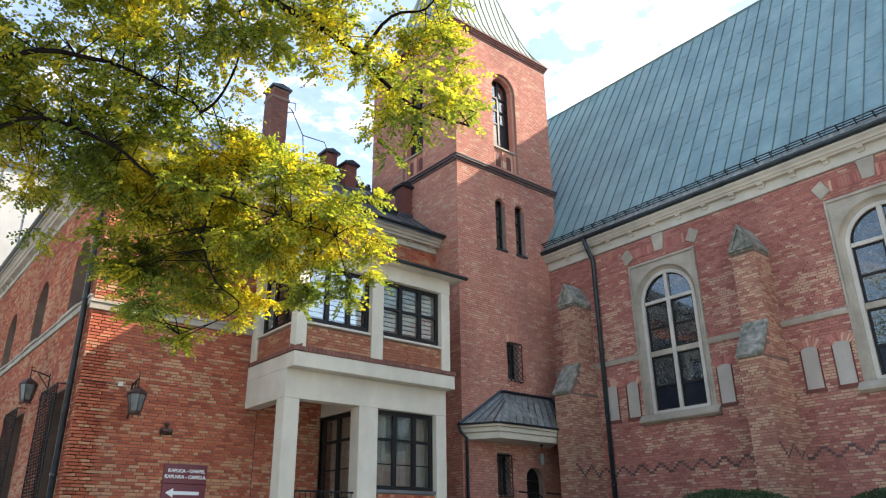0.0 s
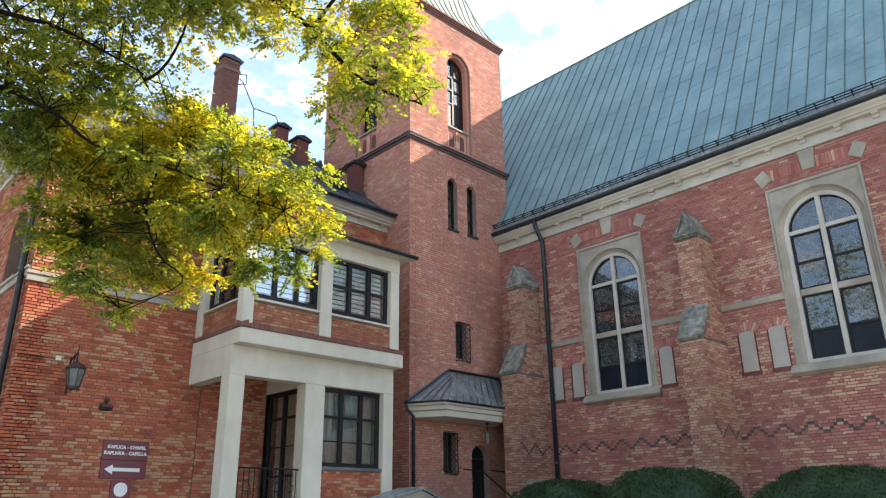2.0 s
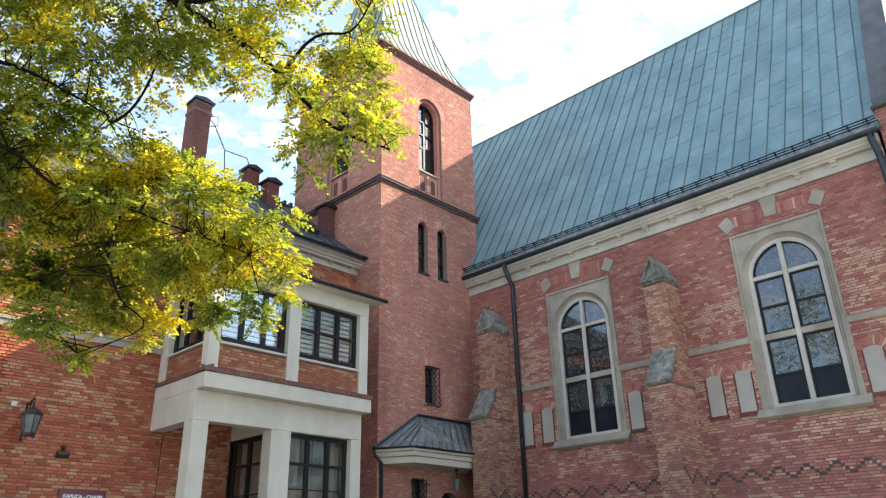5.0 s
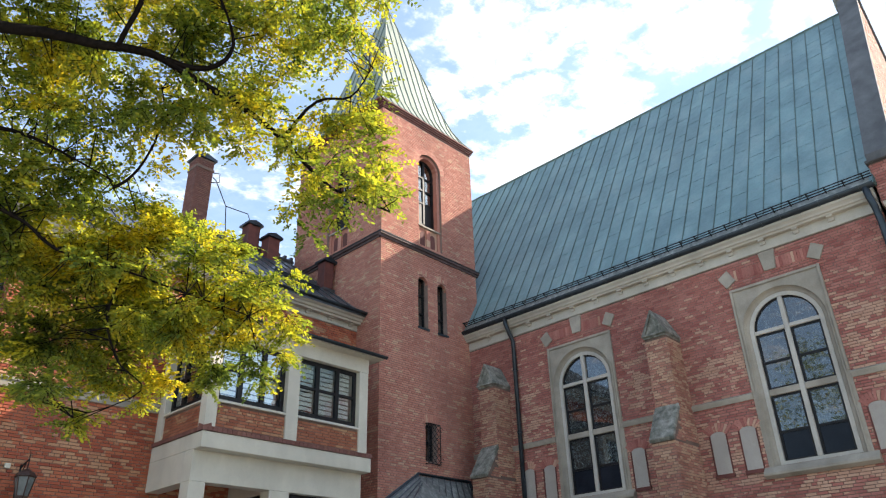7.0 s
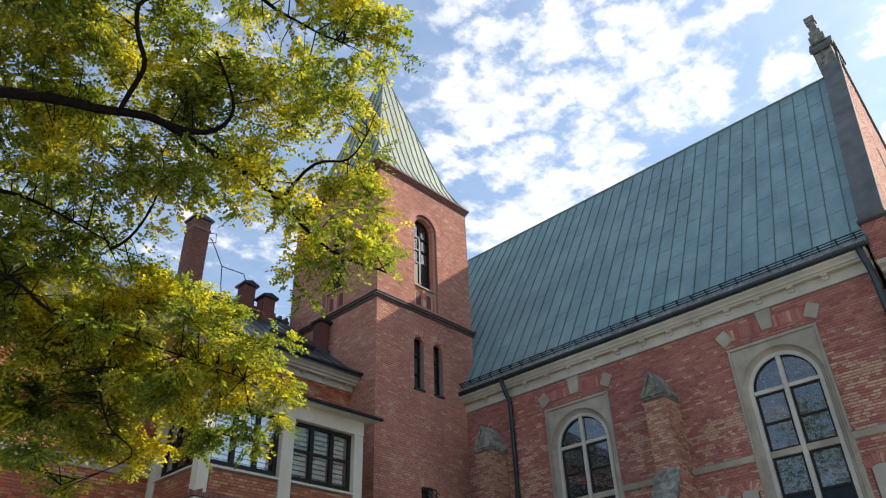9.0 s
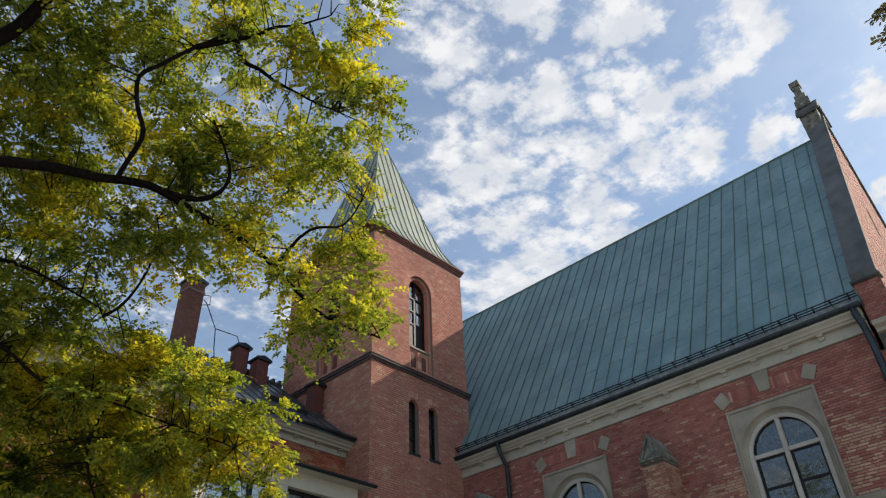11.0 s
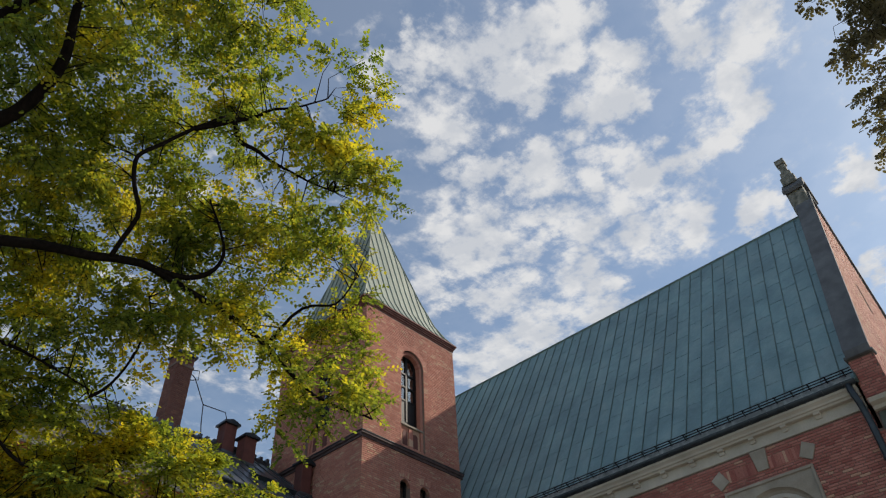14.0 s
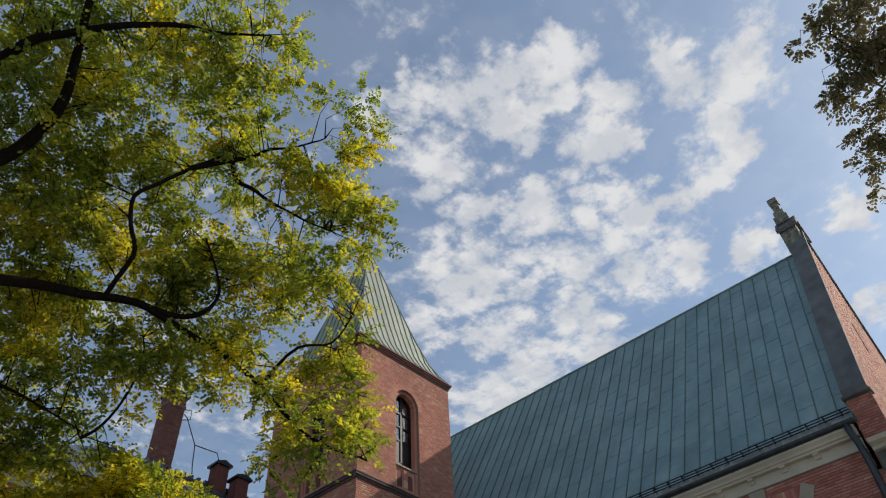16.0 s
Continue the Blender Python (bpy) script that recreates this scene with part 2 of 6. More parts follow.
PALE_STONE = surface("pale_limestone", [(0.3, (0.48, 0.44, 0.375)), (0.7, (0.6, 0.555, 0.475))], 2.2, 0.8, 0, 60, 0.2, 0.22)
MOSSY = surface("mossy_slate_stone", [(0.3, (0.07, 0.09, 0.065)), (0.55, (0.135, 0.145, 0.115)), (0.75, (0.21, 0.21, 0.185))], 3.5, 0.9, 0, 40, 0.5)
CAPSTONE = surface("grey_weathered_cap_stone", [(0.3, (0.1, 0.105, 0.08)), (0.5, (0.25, 0.24, 0.195)), (0.7, (0.44, 0.415, 0.355))], 5.0, 0.9, 0, 40, 0.5)
# near black without shine: the shade inside a slit, as a colour
SLIT = surface("slit_shade_black", [(0.3, (0.012, 0.011, 0.01)), (0.7, (0.024, 0.022, 0.02))], 6.0, 0.9, 0, 50, 0.2, 0.2, None, 0.02)
COPING = surface("slate_grey_coping", [(0.3, (0.105, 0.105, 0.105)), (0.7, (0.19, 0.19, 0.19))], 1.6, 0.9, 0, 45, 0.4)
PLASTER = surface("cream_render", [(0.3, (0.6, 0.545, 0.435)), (0.7, (0.69, 0.635, 0.515))], 1.4, 0.85, 0, 90, 0.15, 0.2)
PANEL_WHITE = surface("off_white_render", [(0.3, (0.40, 0.35, 0.30)), (0.7, (0.48, 0.43, 0.37))], 1.8, 0.9, 0, 80, 0.2, 0.2)
COPPER = surface("patinated_copper", [(0.28, (0.13, 0.228, 0.235)), (0.5, (0.18, 0.298, 0.305)), (0.72, (0.245, 0.35, 0.35))], 1.1, 0.46, 0.0, 30, 0.12, 0.22, (1, 1, 0.6), 0.55, True)


def buckle(m, scale, distance):
    """Large soft dents under the fine relief of a metal sheet."""
    n, l = m.node_tree.nodes, m.node_tree.links
    dent = noise_node(n, l, scale, 3.0)
    bp = n.new("ShaderNodeBump")
    bp.inputs["Strength"].default_value, bp.inputs["Distance"].default_value = 0.6, distance
    l.new(dent.outputs["Fac"], bp.inputs["Height"])
    l.new(bp.outputs[0], n["Bump"].inputs["Normal"])


buckle(COPPER, 2.6, 0.09)
COPPER_SEAM = surface("tarnished_copper_seam", [(0.3, (0.075, 0.125, 0.11)), (0.7, (0.14, 0.205, 0.18))], 2.0, 0.5, 0.0, 30, 0.1)
SPIRE = surface("spire_copper", [(0.3, (0.245, 0.28, 0.21)), (0.7, (0.345, 0.37, 0.28))], 1.4, 0.5, 0.0, 30, 0.12, 0.25, (1, 1, 0.4))
TIN = surface("dark_sheet_metal", [(0.3, (0.085, 0.095, 0.105)), (0.7, (0.16, 0.172, 0.185))], 1.2, 0.34, 0.5, 30, 0.12, 0.3)
GUTTER = surface("black_gutter_metal", [(0.3, (0.022, 0.03, 0.036)), (0.7, (0.05, 0.064, 0.075))], 4.0, 0.36, 0.3, 40, 0.1)
LEAD = surface("grey_zinc", [(0.32, (0.17, 0.185, 0.175)), (0.5, (0.27, 0.285, 0.265)), (0.68, (0.44, 0.45, 0.42))], 7.0, 0.5, 0.15, 40, 0.2, 0.3, (1, 1, 0.35))
IRON = surface("black_wrought_iron", [(0.3, (0.008, 0.008, 0.009)), (0.7, (0.025, 0.024, 0.024))], 20.0, 0.55, 0.5, 80, 0.2)
TIMBER = surface("dark_painted_timber", [(0.3, (0.010, 0.009, 0.009)), (0.7, (0.022, 0.019, 0.018))], 8.0, 0.5, 0, 60, 0.2, 0.35, None, 0.22)
TERRACOTTA = surface("red_chimney_clay", [(0.3, (0.135, 0.04, 0.03)), (0.7, (0.20, 0.062, 0.046))], 5.0, 0.8, 0, 50, 0.3)
SIGN_RED = surface("maroon_enamel", [(0.3, (0.13, 0.016, 0.024)), (0.7, (0.155, 0.022, 0.03))], 2.0, 0.5, 0, 90, 0.05, 0.1)
SIGN_WHITE = surface("white_lettering", [(0.3, (0.74, 0.72, 0.70)), (0.7, (0.8, 0.79, 0.77))], 3.0, 0.5, 0, 90, 0.05, 0.08)
BLIND = surface("striped_blind_fabric", [(0.3, (0.74, 0.73, 0.69)), (0.7, (0.82, 0.81, 0.77))], 3.0, 0.9, 0, 120, 0.2, 0.1)
CURTAIN = surface("net_curtain", [(0.3, (0.31, 0.3, 0.26)), (0.7, (0.42, 0.41, 0.36))], 3.0, 0.9, 0, 120, 0.2, 0.15)
# indoor plaster with the unlit rooms' shade put into its colour
ROOM = surface("room_plaster_painted_dim", [(0.3, (0.10, 0.09, 0.08)), (0.7, (0.14, 0.13, 0.115))], 1.0, 0.9, 0, 60, 0.1)
GROUND = surface("worn_paving", [(0.3, (0.34, 0.32, 0.285)), (0.7, (0.43, 0.405, 0.365))], 0.8, 0.9, 0, 30, 0.5)
CLADDING = surface("pale_grey_sheet", [(0.3, (0.36, 0.345, 0.315)), (0.7, (0.45, 0.43, 0.395))], 0.5, 0.55, 0.1, 30, 0.1, 0.12)
# bark colour taken near black to carry the limbs' backlit silhouette
BARK = surface("silhouette_dark_bark", [(0.3, (0.005, 0.004, 0.003)), (0.7, (0.016, 0.012, 0.01))], 9.0, 0.95, 0, 35, 0.9, 0.3, (3, 3, 0.6), 0.08)
LAMP_BROWN = surface("browned_lamp_metal", [(0.3, (0.05, 0.026, 0.02)), (0.7, (0.1, 0.055, 0.043))], 12.0, 0.5, 0.4, 60, 0.2)
FROST = surface("frosted_lamp_glass", [(0.3, (0.1, 0.115, 0.115)), (0.7, (0.17, 0.185, 0.18))], 6.0, 0.25, 0, 60, 0.05, 0.1)


def glass_material():
    m, n, l, b = blank("window_glass")
    n.remove(b)
    gl, tr, mx = n.new("ShaderNodeBsdfGlossy"), n.new("ShaderNodeBsdfTransparent"), n.new("ShaderNodeMixShader")
    gl.inputs["Roughness"].default_value = 0.02
    gl.inputs["Color"].default_value = (0.95, 0.97, 0.98, 1)
    tr.inputs["Color"].default_value = (0.9, 0.93, 0.92, 1)
    lw = n.new("ShaderNodeLayerWeight")
    lw.inputs["Blend"].default_value = 0.5
    pw = n.new("ShaderNodeMath")
    pw.operation = "POWER"
    pw.inputs[1].default_value = 3.0
    l.new(lw.outputs["Facing"], pw.inputs[0])
    fr = n.new("ShaderNodeMath")
    fr.operation = "MULTIPLY_ADD"
    fr.inputs[1].default_value, fr.inputs[2].default_value = 0.8, 0.13
    l.new(pw.outputs[0], fr.inputs[0])
    wob = noise_node(n, l, 1.3, 2.0)
    bp = n.new("ShaderNodeBump")
    bp.inputs["Strength"].default_value, bp.inputs["Distance"].default_value = 0.12, 0.02
    l.new(wob.outputs["Fac"], bp.inputs["Height"])
    l.new(bp.outputs[0], gl.inputs["Normal"])
    l.new(fr.outputs[0], mx.inputs[0])
    l.new(tr.outputs[0], mx.inputs[1])
    l.new(gl.outputs[0], mx.inputs[2])
    l.new(mx.outputs[0], n["Material Output"].inputs[0])
    return m


def leaded_material(name, tint):
    """Old stained glass from outside: dark, glossy, with a tangle of lead."""
    m, n, l, b = blank(name)
    cells = noise_node(n, l, 7.0, 2.0)
    base = ramp(n, [(0.35, (0.006, 0.008, 0.011)), (0.65, tint)])
    l.new(cells.outputs["Fac"], base.inputs[0])
    out = base.outputs[0]
    for scale, wide in ((5.0, 0.02), (7.5, 0.022)):
        w = noise_node(n, l, scale, 1.5)
        w.inputs["Distortion"].default_value = 1.6
        line = ramp(n, [(0.5 - wide, (0, 0, 0)), (0.5 - wide / 3, (0.1, 0.118, 0.118)), (0.5 + wide / 3, (0.1, 0.118, 0.118)), (0.5 + wide, (0, 0, 0))])
        l.new(w.outputs["Fac"], line.inputs[0])
        add = n.new("ShaderNodeMix")
        add.data_type, add.blend_type = "RGBA", "ADD"
        add.inputs["Factor"].default_value = 1.0
        l.new(out, add.inputs["A"])
        l.new(line.outputs[0], add.inputs["B"])
        out = add.outputs["Result"]
    l.new(out, b.inputs["Base Color"])
    b.inputs["Roughness"].default_value = 0.05
    b.inputs["IOR"].default_value = 1.5
    b.inputs["Coat Weight"].default_value, b.inputs["Coat IOR"].default_value, b.inputs["Coat Roughness"].default_value = 1.0, 1.65, 0.01
    bp = n.new("ShaderNodeBump")
    bp.inputs["Strength"].default_value, bp.inputs["Distance"].default_value = 0.12, 0.01
    l.new(cells.outputs["Fac"], bp.inputs["Height"])
    l.new(bp.outputs[0], b.inputs["Normal"])
    return m


def leaf_material(name, stops, glow, drift):
    m, n, l, b = blank(name)
    g = n.new("ShaderNodeNewGeometry")
    big = noise_node(n, l, drift, 3.0)
    ma = n.new("ShaderNodeMath")
    ma.operation = "MULTIPLY_ADD"
    ma.inputs[1].default_value = 0.34
    l.new(g.outputs["Random Per Island"], ma.inputs[0])
    mr = n.new("ShaderNodeMapRange")
    mr.inputs["From Min"].default_value, mr.inputs["From Max"].default_value = 0.36, 0.64
    mr.inputs["To Min"].default_value, mr.inputs["To Max"].default_value = 0.0, 0.6
    l.new(big.outputs["Fac"], mr.inputs["Value"])
    l.new(mr.outputs[0], ma.inputs[2])
    col = ramp(n, stops)
    l.new(ma.outputs[0], col.inputs[0])
    l.new(col.outputs[0], b.inputs["Base Color"])
    b.inputs["Roughness"].default_value, b.inputs["Specular IOR Level"].default_value = 0.42, 0.32
    tr, mx = n.new("ShaderNodeBsdfTranslucent"), n.new("ShaderNodeMixShader")
    gain = n.new("ShaderNodeMix")
    gain.data_type, gain.blend_type = "RGBA", "MULTIPLY"
    gain.inputs["Factor"].default_value = 1.0
    gain.inputs["B"].default_value = (2.2, 2.0, 0.95, 1)
    l.new(col.outputs[0], gain.inputs["A"])
    l.new(gain.outputs["Result"], tr.inputs["Color"])
    mx.inputs[0].default_value = glow
    l.new(b.outputs[0], mx.inputs[1])
    l.new(tr.outputs[0], mx.inputs[2])
    l.new(mx.outputs[0], n["Material Output"].inputs[0])
    return m


GLASS = glass_material()
LEADED = leaded_material("leaded_glass", (0.022, 0.025, 0.024))
DARK_PANE = surface("dark_lower_pane", [(0.3, (0.012, 0.014, 0.02)), (0.7, (0.022, 0.025, 0.034))], 1.5, 0.16, 0, 20, 0.05, 0.1, None, 0.12)
LEAF = leaf_material("autumn_leaf", [(0.0, (0.052, 0.096, 0.024)), (0.45, (0.17, 0.212, 0.036)), (0.78, (0.39, 0.355, 0.034)), (1.0, (0.58, 0.44, 0.03))], 0.58, 1.25)
LEAF_FAR = leaf_material("brown_green_leaf", [(0.0, (0.06, 0.06, 0.038)), (0.6, (0.12, 0.11, 0.062)), (1.0, (0.2, 0.15, 0.085))], 0.25, 1.5)
BUSH = leaf_material("yew_green", [(0.0, (0.012, 0.028, 0.01)), (0.6, (0.024, 0.056, 0.017)), (1.0, (0.05, 0.09, 0.03))], 0.15, 2.5)

# ---- helpers for building ----
X, Y, Z = Vector((1, 0, 0)), Vector((0, 1, 0)), Vector((0, 0, 1))


class Face:
    """A wall's own frame: u along it, v up, d out of it."""

    def __init__(self, origin, u, n):
        self.o, self.u, self.n = Vector(origin), Vector(u), Vector(n)

    def __call__(self, u, v, d=0.0):
        return self.o + u * self.u + v * Z + d * self.n


def thing(name, loc, label, category, group="", kind=""):
    e = new(name)
    e.location = loc
    e.empty_display_size = 0.2
    return tagged(e, label, category, group, kind)


def put_under(ob, parent):
    ob.parent = parent
    if parent.type == "EMPTY":
        ob.matrix_parent_inverse = Matrix.Translation(-Vector(parent.location))
    return ob


def part(name, bm, material, parent=None, label="", kind="", bevel=0.0, smooth=False):
    if bevel:
        bmesh.ops.bevel(bm, geom=bm.edges[:], offset=bevel, segments=1, affect="EDGES", profile=0.5)
    bmesh.ops.recalc_face_normals(bm, faces=bm.faces[:])
    me = bpy.data.meshes.new(name)
    bm.to_mesh(me)
    bm.free()
    me.materials.append(material)
    if smooth:
        me.shade_smooth()
    ob = new(name, me)
    if parent is not None:
        put_under(ob, parent)
    return tagged(ob, label=label, kind=kind)


def bits(name, verts, faces, material, parent=None, label="", kind=""):
    me = bpy.data.meshes.new(name)
    me.from_pydata(verts, [], faces)
    me.materials.append(material)
    ob = new(name, me)
    if parent is not None:
        put_under(ob, parent)
    return tagged(ob, label=label, kind=kind)


def prism(bm, pts, along):
    """A flat outline pushed along a vector."""
    a = [bm.verts.new(p) for p in pts]
    b = [bm.verts.new(Vector(p) + Vector(along)) for p in pts]
    bm.faces.new(a)
    bm.faces.new(b[::-1])
    for i in range(len(a)):
        j = (i + 1) % len(a)
        bm.faces.new((a[i], b[i], b[j], a[j]))
    return bm


def block(bm, f, u0, u1, v0, v1, d0, d1):
    return prism(bm, [f(u0, v0, d0), f(u1, v0, d0), f(u1, v1, d0), f(u0, v1, d0)], (d1 - d0) * f.n)


def box(bm, x0, x1, y0, y1, z0, z1):
    return prism(bm, [(x0, y0, z0), (x1, y0, z0), (x1, y1, z0), (x0, y1, z0)], (0, 0, z1 - z0))


def rod(bm, pts, r, sides=8, taper=None):
    """A round bar through points, thinner towards its end where taper says so."""
    pts = [Vector(p) for p in pts]
    rings = []
    for i, p in enumerate(pts):
        a = pts[max(i - 1, 0)]
        b = pts[min(i + 1, len(pts) - 1)]
        way = (b - a).normalized()
        side = way.cross(Z if abs(way.z) < 0.9 else X).normalized()
        up = side.cross(way)
        rr = r if taper is None else r + (taper - r) * i / (len(pts) - 1)
        rings.append([bm.verts.new(p + rr * (math.cos(k * math.tau / sides) * side + math.sin(k * math.tau / sides) * up)) for k in range(sides)])
    for a, b in zip(rings, rings[1:]):
        for k in range(sides):
            bm.faces.new((a[k], a[(k + 1) % sides], b[(k + 1) % sides], b[k]))
    bm.faces.new(rings[0][::-1])
    bm.faces.new(rings[-1])
    return bm


def arch_pts(f, cu, spring, r, n=16, d=0.0):
    return [f(cu + r * math.cos(math.pi * i / n), spring + r * math.sin(math.pi * i / n), d) for i in range(n + 1)]


def arch_ring(bm, f, cu, spring, r0, r1, d0, d1, n=16):
    """A half-round band."""
    a, b = arch_pts(f, cu, spring, r0, n, d0), arch_pts(f, cu, spring, r1, n, d0)
    for i in range(n):
        prism(bm, [a[i], b[i], b[i + 1], a[i + 1]], (d1 - d0) * f.n)
    return bm


def spandrels(bm, f, cu, spring, r, top, d0, d1, n=16):
    """What is left between a half-round opening and the flat line above it."""
    a = arch_pts(f, cu, spring, r, n, d0)
    for i in range(n):
        u0, u1 = cu + r * math.cos(math.pi * i / n), cu + r * math.cos(math.pi * (i + 1) / n)
        prism(bm, [a[i], f(u0, top, d0), f(u1, top, d0), a[i + 1]], (d1 - d0) * f.n)
    return bm


def wall_core(f, u0, u1, v0, v1, holes, depth):
    """The wall behind its bricks, in one piece, with openings through it."""
    bm = bmesh.new()
    us = sorted({u0, u1, *[round(min(max(h[i], u0), u1), 4) for h in holes for i in (0, 1)]})
    vs = sorted({v0, v1, *[round(min(max(h[i], v0), v1), 4) for h in holes for i in (2, 3)]})
    solid = {}
    for a in range(len(us) - 1):
        for c in range(len(vs) - 1):
            mu, mv = (us[a] + us[a + 1]) / 2, (vs[c] + vs[c + 1]) / 2
            solid[a, c] = not any(h[0] < mu < h[1] and h[2] < mv < h[3] for h in holes)
    made = {}

    def v(a, c, d):
        if (a, c, d) not in made:
            made[a, c, d] = bm.verts.new(f(us[a], vs[c], -depth * d))
        return made[a, c, d]

    for (a, c), full in solid.items():
        if not full:
            continue
        for d in (0, 1):
            bm.faces.new((v(a, c, d), v(a + 1, c, d), v(a + 1, c + 1, d), v(a, c + 1, d)))
        for da, dc, p, q in ((-1, 0, (a, c), (a, c + 1)), (1, 0, (a + 1, c), (a + 1, c + 1)), (0, -1, (a, c), (a + 1, c)), (0, 1, (a, c + 1), (a + 1, c + 1))):
            if not solid.get((a + da, c + dc), False):
                bm.faces.new((v(*p, 0), v(*q, 0), v(*q, 1), v(*p, 1)))
    return bm


BRICK_L, BRICK_H, JOINT = 0.25, 0.064, 0.013


def lay(u0, u1, v0, v1, holes=(), arches=(), seed=1):
    """Courses of bricks in cross bond: (u0, u1, v0, v1) of each, clear of the openings."""
    rng = random.Random(seed)
    out, k, v = [], 0, v0
    while v + BRICK_H <= v1 + 1e-6:
        gaps = [(h[0], h[1]) for h in holes if h[2] < v + BRICK_H and h[3] > v]
        for cu, spring, r in arches:
            up = max(v - spring, 0)
            if v + BRICK_H > spring and up < r:
                w = math.sqrt(r * r - up * up)
                gaps.append((cu - w, cu + w))
        spans, at = [], u0
        for a, b in sorted(gaps):
            if a > at:
                spans.append((at, min(a, u1)))
            at = max(at, b)
        if at < u1:
            spans.append((at, u1))
        step = BRICK_L + JOINT if k % 2 else (BRICK_L + JOINT) / 2
        shift = (0, 0.065, 0, 0.195)[k % 4]
        header = k % 2 == 0 and k % 6 == 0
        for a, b in spans:
            unit = step if header else BRICK_L + JOINT
            s = a - ((a - u0 + shift) % unit)
            while s < b - 0.02:
                p, q = max(s, a), min(s + unit - JOINT, b)
                if q - p > 0.03:
                    j = rng.uniform(-0.0015, 0.0015)
                    out.append((p, q, v + j, v + BRICK_H + j))
                s += unit
        v += BRICK_H + JOINT
        k += 1
    return out


def brickwork(f, rects, material, parent, out=0.014, seed=5, stretch=None):
    """The bricks of a wall. Those in the stretch (u0, u1, v0, v1) are pieces of their own, the rest one mesh."""
    rng = random.Random(seed)
    verts, faces, singles = [], [], []
    for p, q, a, b in rects:
        if stretch and len(singles) < 300 and stretch[0] <= p and q <= stretch[1] and stretch[2] <= a and b <= stretch[3]:
            singles.append((p, q, a, b))
            continue
        d = out + rng.uniform(-0.003, 0.003)
        n = len(verts)
        verts += [f(p, a, -0.004), f(q, a, -0.004), f(q, b, -0.004), f(p, b, -0.004)]
        e = 0.003
        verts += [f(p + e, a + e, d), f(q - e, a + e, d), f(q - e, b - e, d), f(p + e, b - e, d)]
        faces += [(n + 4, n + 5, n + 6, n + 7), (n, n + 1, n + 5, n + 4), (n + 1, n + 2, n + 6, n + 5), (n + 2, n + 3, n + 7, n + 6), (n + 3, n, n + 4, n + 7)]
    bits("brickwork", [tuple(v) for v in verts], faces, material, parent, kind="stuff")
    return singles


LATER = []  # bricks and sheets that are pieces of their own, laid last


def single_bricks(f, rects, material, parent, out=0.014):
    shapes = {}
    rot = Matrix((f.u, Z, f.n)).transposed().to_4x4()
    for p, q, a, b in rects:
        key = round(q - p, 2)
        if key not in shapes:
            w, h, e = key / 2, BRICK_H / 2, 0.003
            v = [(-w, -h, -0.004), (w, -h, -0.004), (w, h, -0.004), (-w, h, -0.004), (-w + e, -h + e, out), (w - e, -h + e, out), (w - e, h - e, out), (-w + e, h - e, out)]
            me = bpy.data.meshes.new("brick")
            me.from_pydata(v, [], [(4, 5, 6, 7), (0, 1, 5, 4), (1, 2, 6, 5), (2, 3, 7, 6), (3, 0, 4, 7)])
            me.materials.append(material)
            shapes[key] = me
        ob = new("brick", shapes[key])
        ob.parent = parent
        ob.matrix_basis = Matrix.Translation(f((p + q) / 2, (a + b) / 2)) @ rot


def brick_wall(f, u0, u1, v0, v1, parent, material, holes=(), arches=(), depth=0.45, label="", stretch=None, seed=1, core=True, ends=()):
    """A wall of brick on a mortar core; holes are (u0, u1, v0, v1), arches (centre, spring, radius)."""
    cut = list(holes) + [(c - r, c + r, s - 0.01, s + r) for c, s, r in arches]
    bm = wall_core(f, u0, u1, v0, v1, cut, depth)
    for c, s, r in arches:
        spandrels(bm, f, c, s, r, s + r, -depth, 0)
    w = part("wall", bm, MORTAR_PALE if material is BRICK_TOWER else MORTAR, parent, label)
    rects = lay(u0 - 0.012, u1 + 0.012, v0, v1, holes, arches, seed)
    singles = brickwork(f, rects, material, w, seed=seed, stretch=stretch)
    if singles:
        LATER.append((single_bricks, (f, singles, material, w)))
    return w


def reveal_bricks(parent, f, cu, spring, r, width, d0, d1, material, n=18):
    """A ring of bricks on edge round an arch."""
    verts, faces = [], []
    for i in range(n):
        a0, a1 = math.pi * (i + 0.06) / n, math.pi * (i + 0.94) / n
        k = len(verts)
        for d in (d0, d1):
            for rr, a in ((r, a0), (r + width, a0), (r + width, a1), (r, a1)):
                verts.append(tuple(f(cu + rr * math.cos(a), spring + rr * math.sin(a), d)))
        faces += [(k + 4, k + 5, k + 6, k + 7), (k, k + 1, k + 5, k + 4), (k + 1, k + 2, k + 6, k + 5), (k + 2, k + 3, k + 7, k + 6), (k + 3, k, k + 4, k + 7)]
    return bits("brick_arch", verts, faces, material, parent, kind="stuff")


def flat_arch(parent, f, u0, u1, v0, v1, lean, rise, material, n):
    """A low arch of bricks set on end, fanned outward."""
    verts, faces = [], []
    for i in range(n):
        k = len(verts)
        t0, t1 = (i + 0.06) / n, (i + 0.94) / n
        for d in (-0.004, 0.026):
            for t, top in ((t0, 0), (t1, 0), (t1, 1), (t0, 1)):
                c = 2 * t - 1
                verts.append(tuple(f(u0 + (u1 - u0) * t + top * lean * c, (v1 if top else v0) + rise * (1 - c * c), d)))
        faces += [(k + 4, k + 5, k + 6, k + 7), (k, k + 1, k + 5, k + 4), (k + 1, k + 2, k + 6, k + 5), (k + 2, k + 3, k + 7, k + 6), (k + 3, k, k + 4, k + 7)]
    return bits("brick_arch", verts, faces, material, parent, kind="stuff")


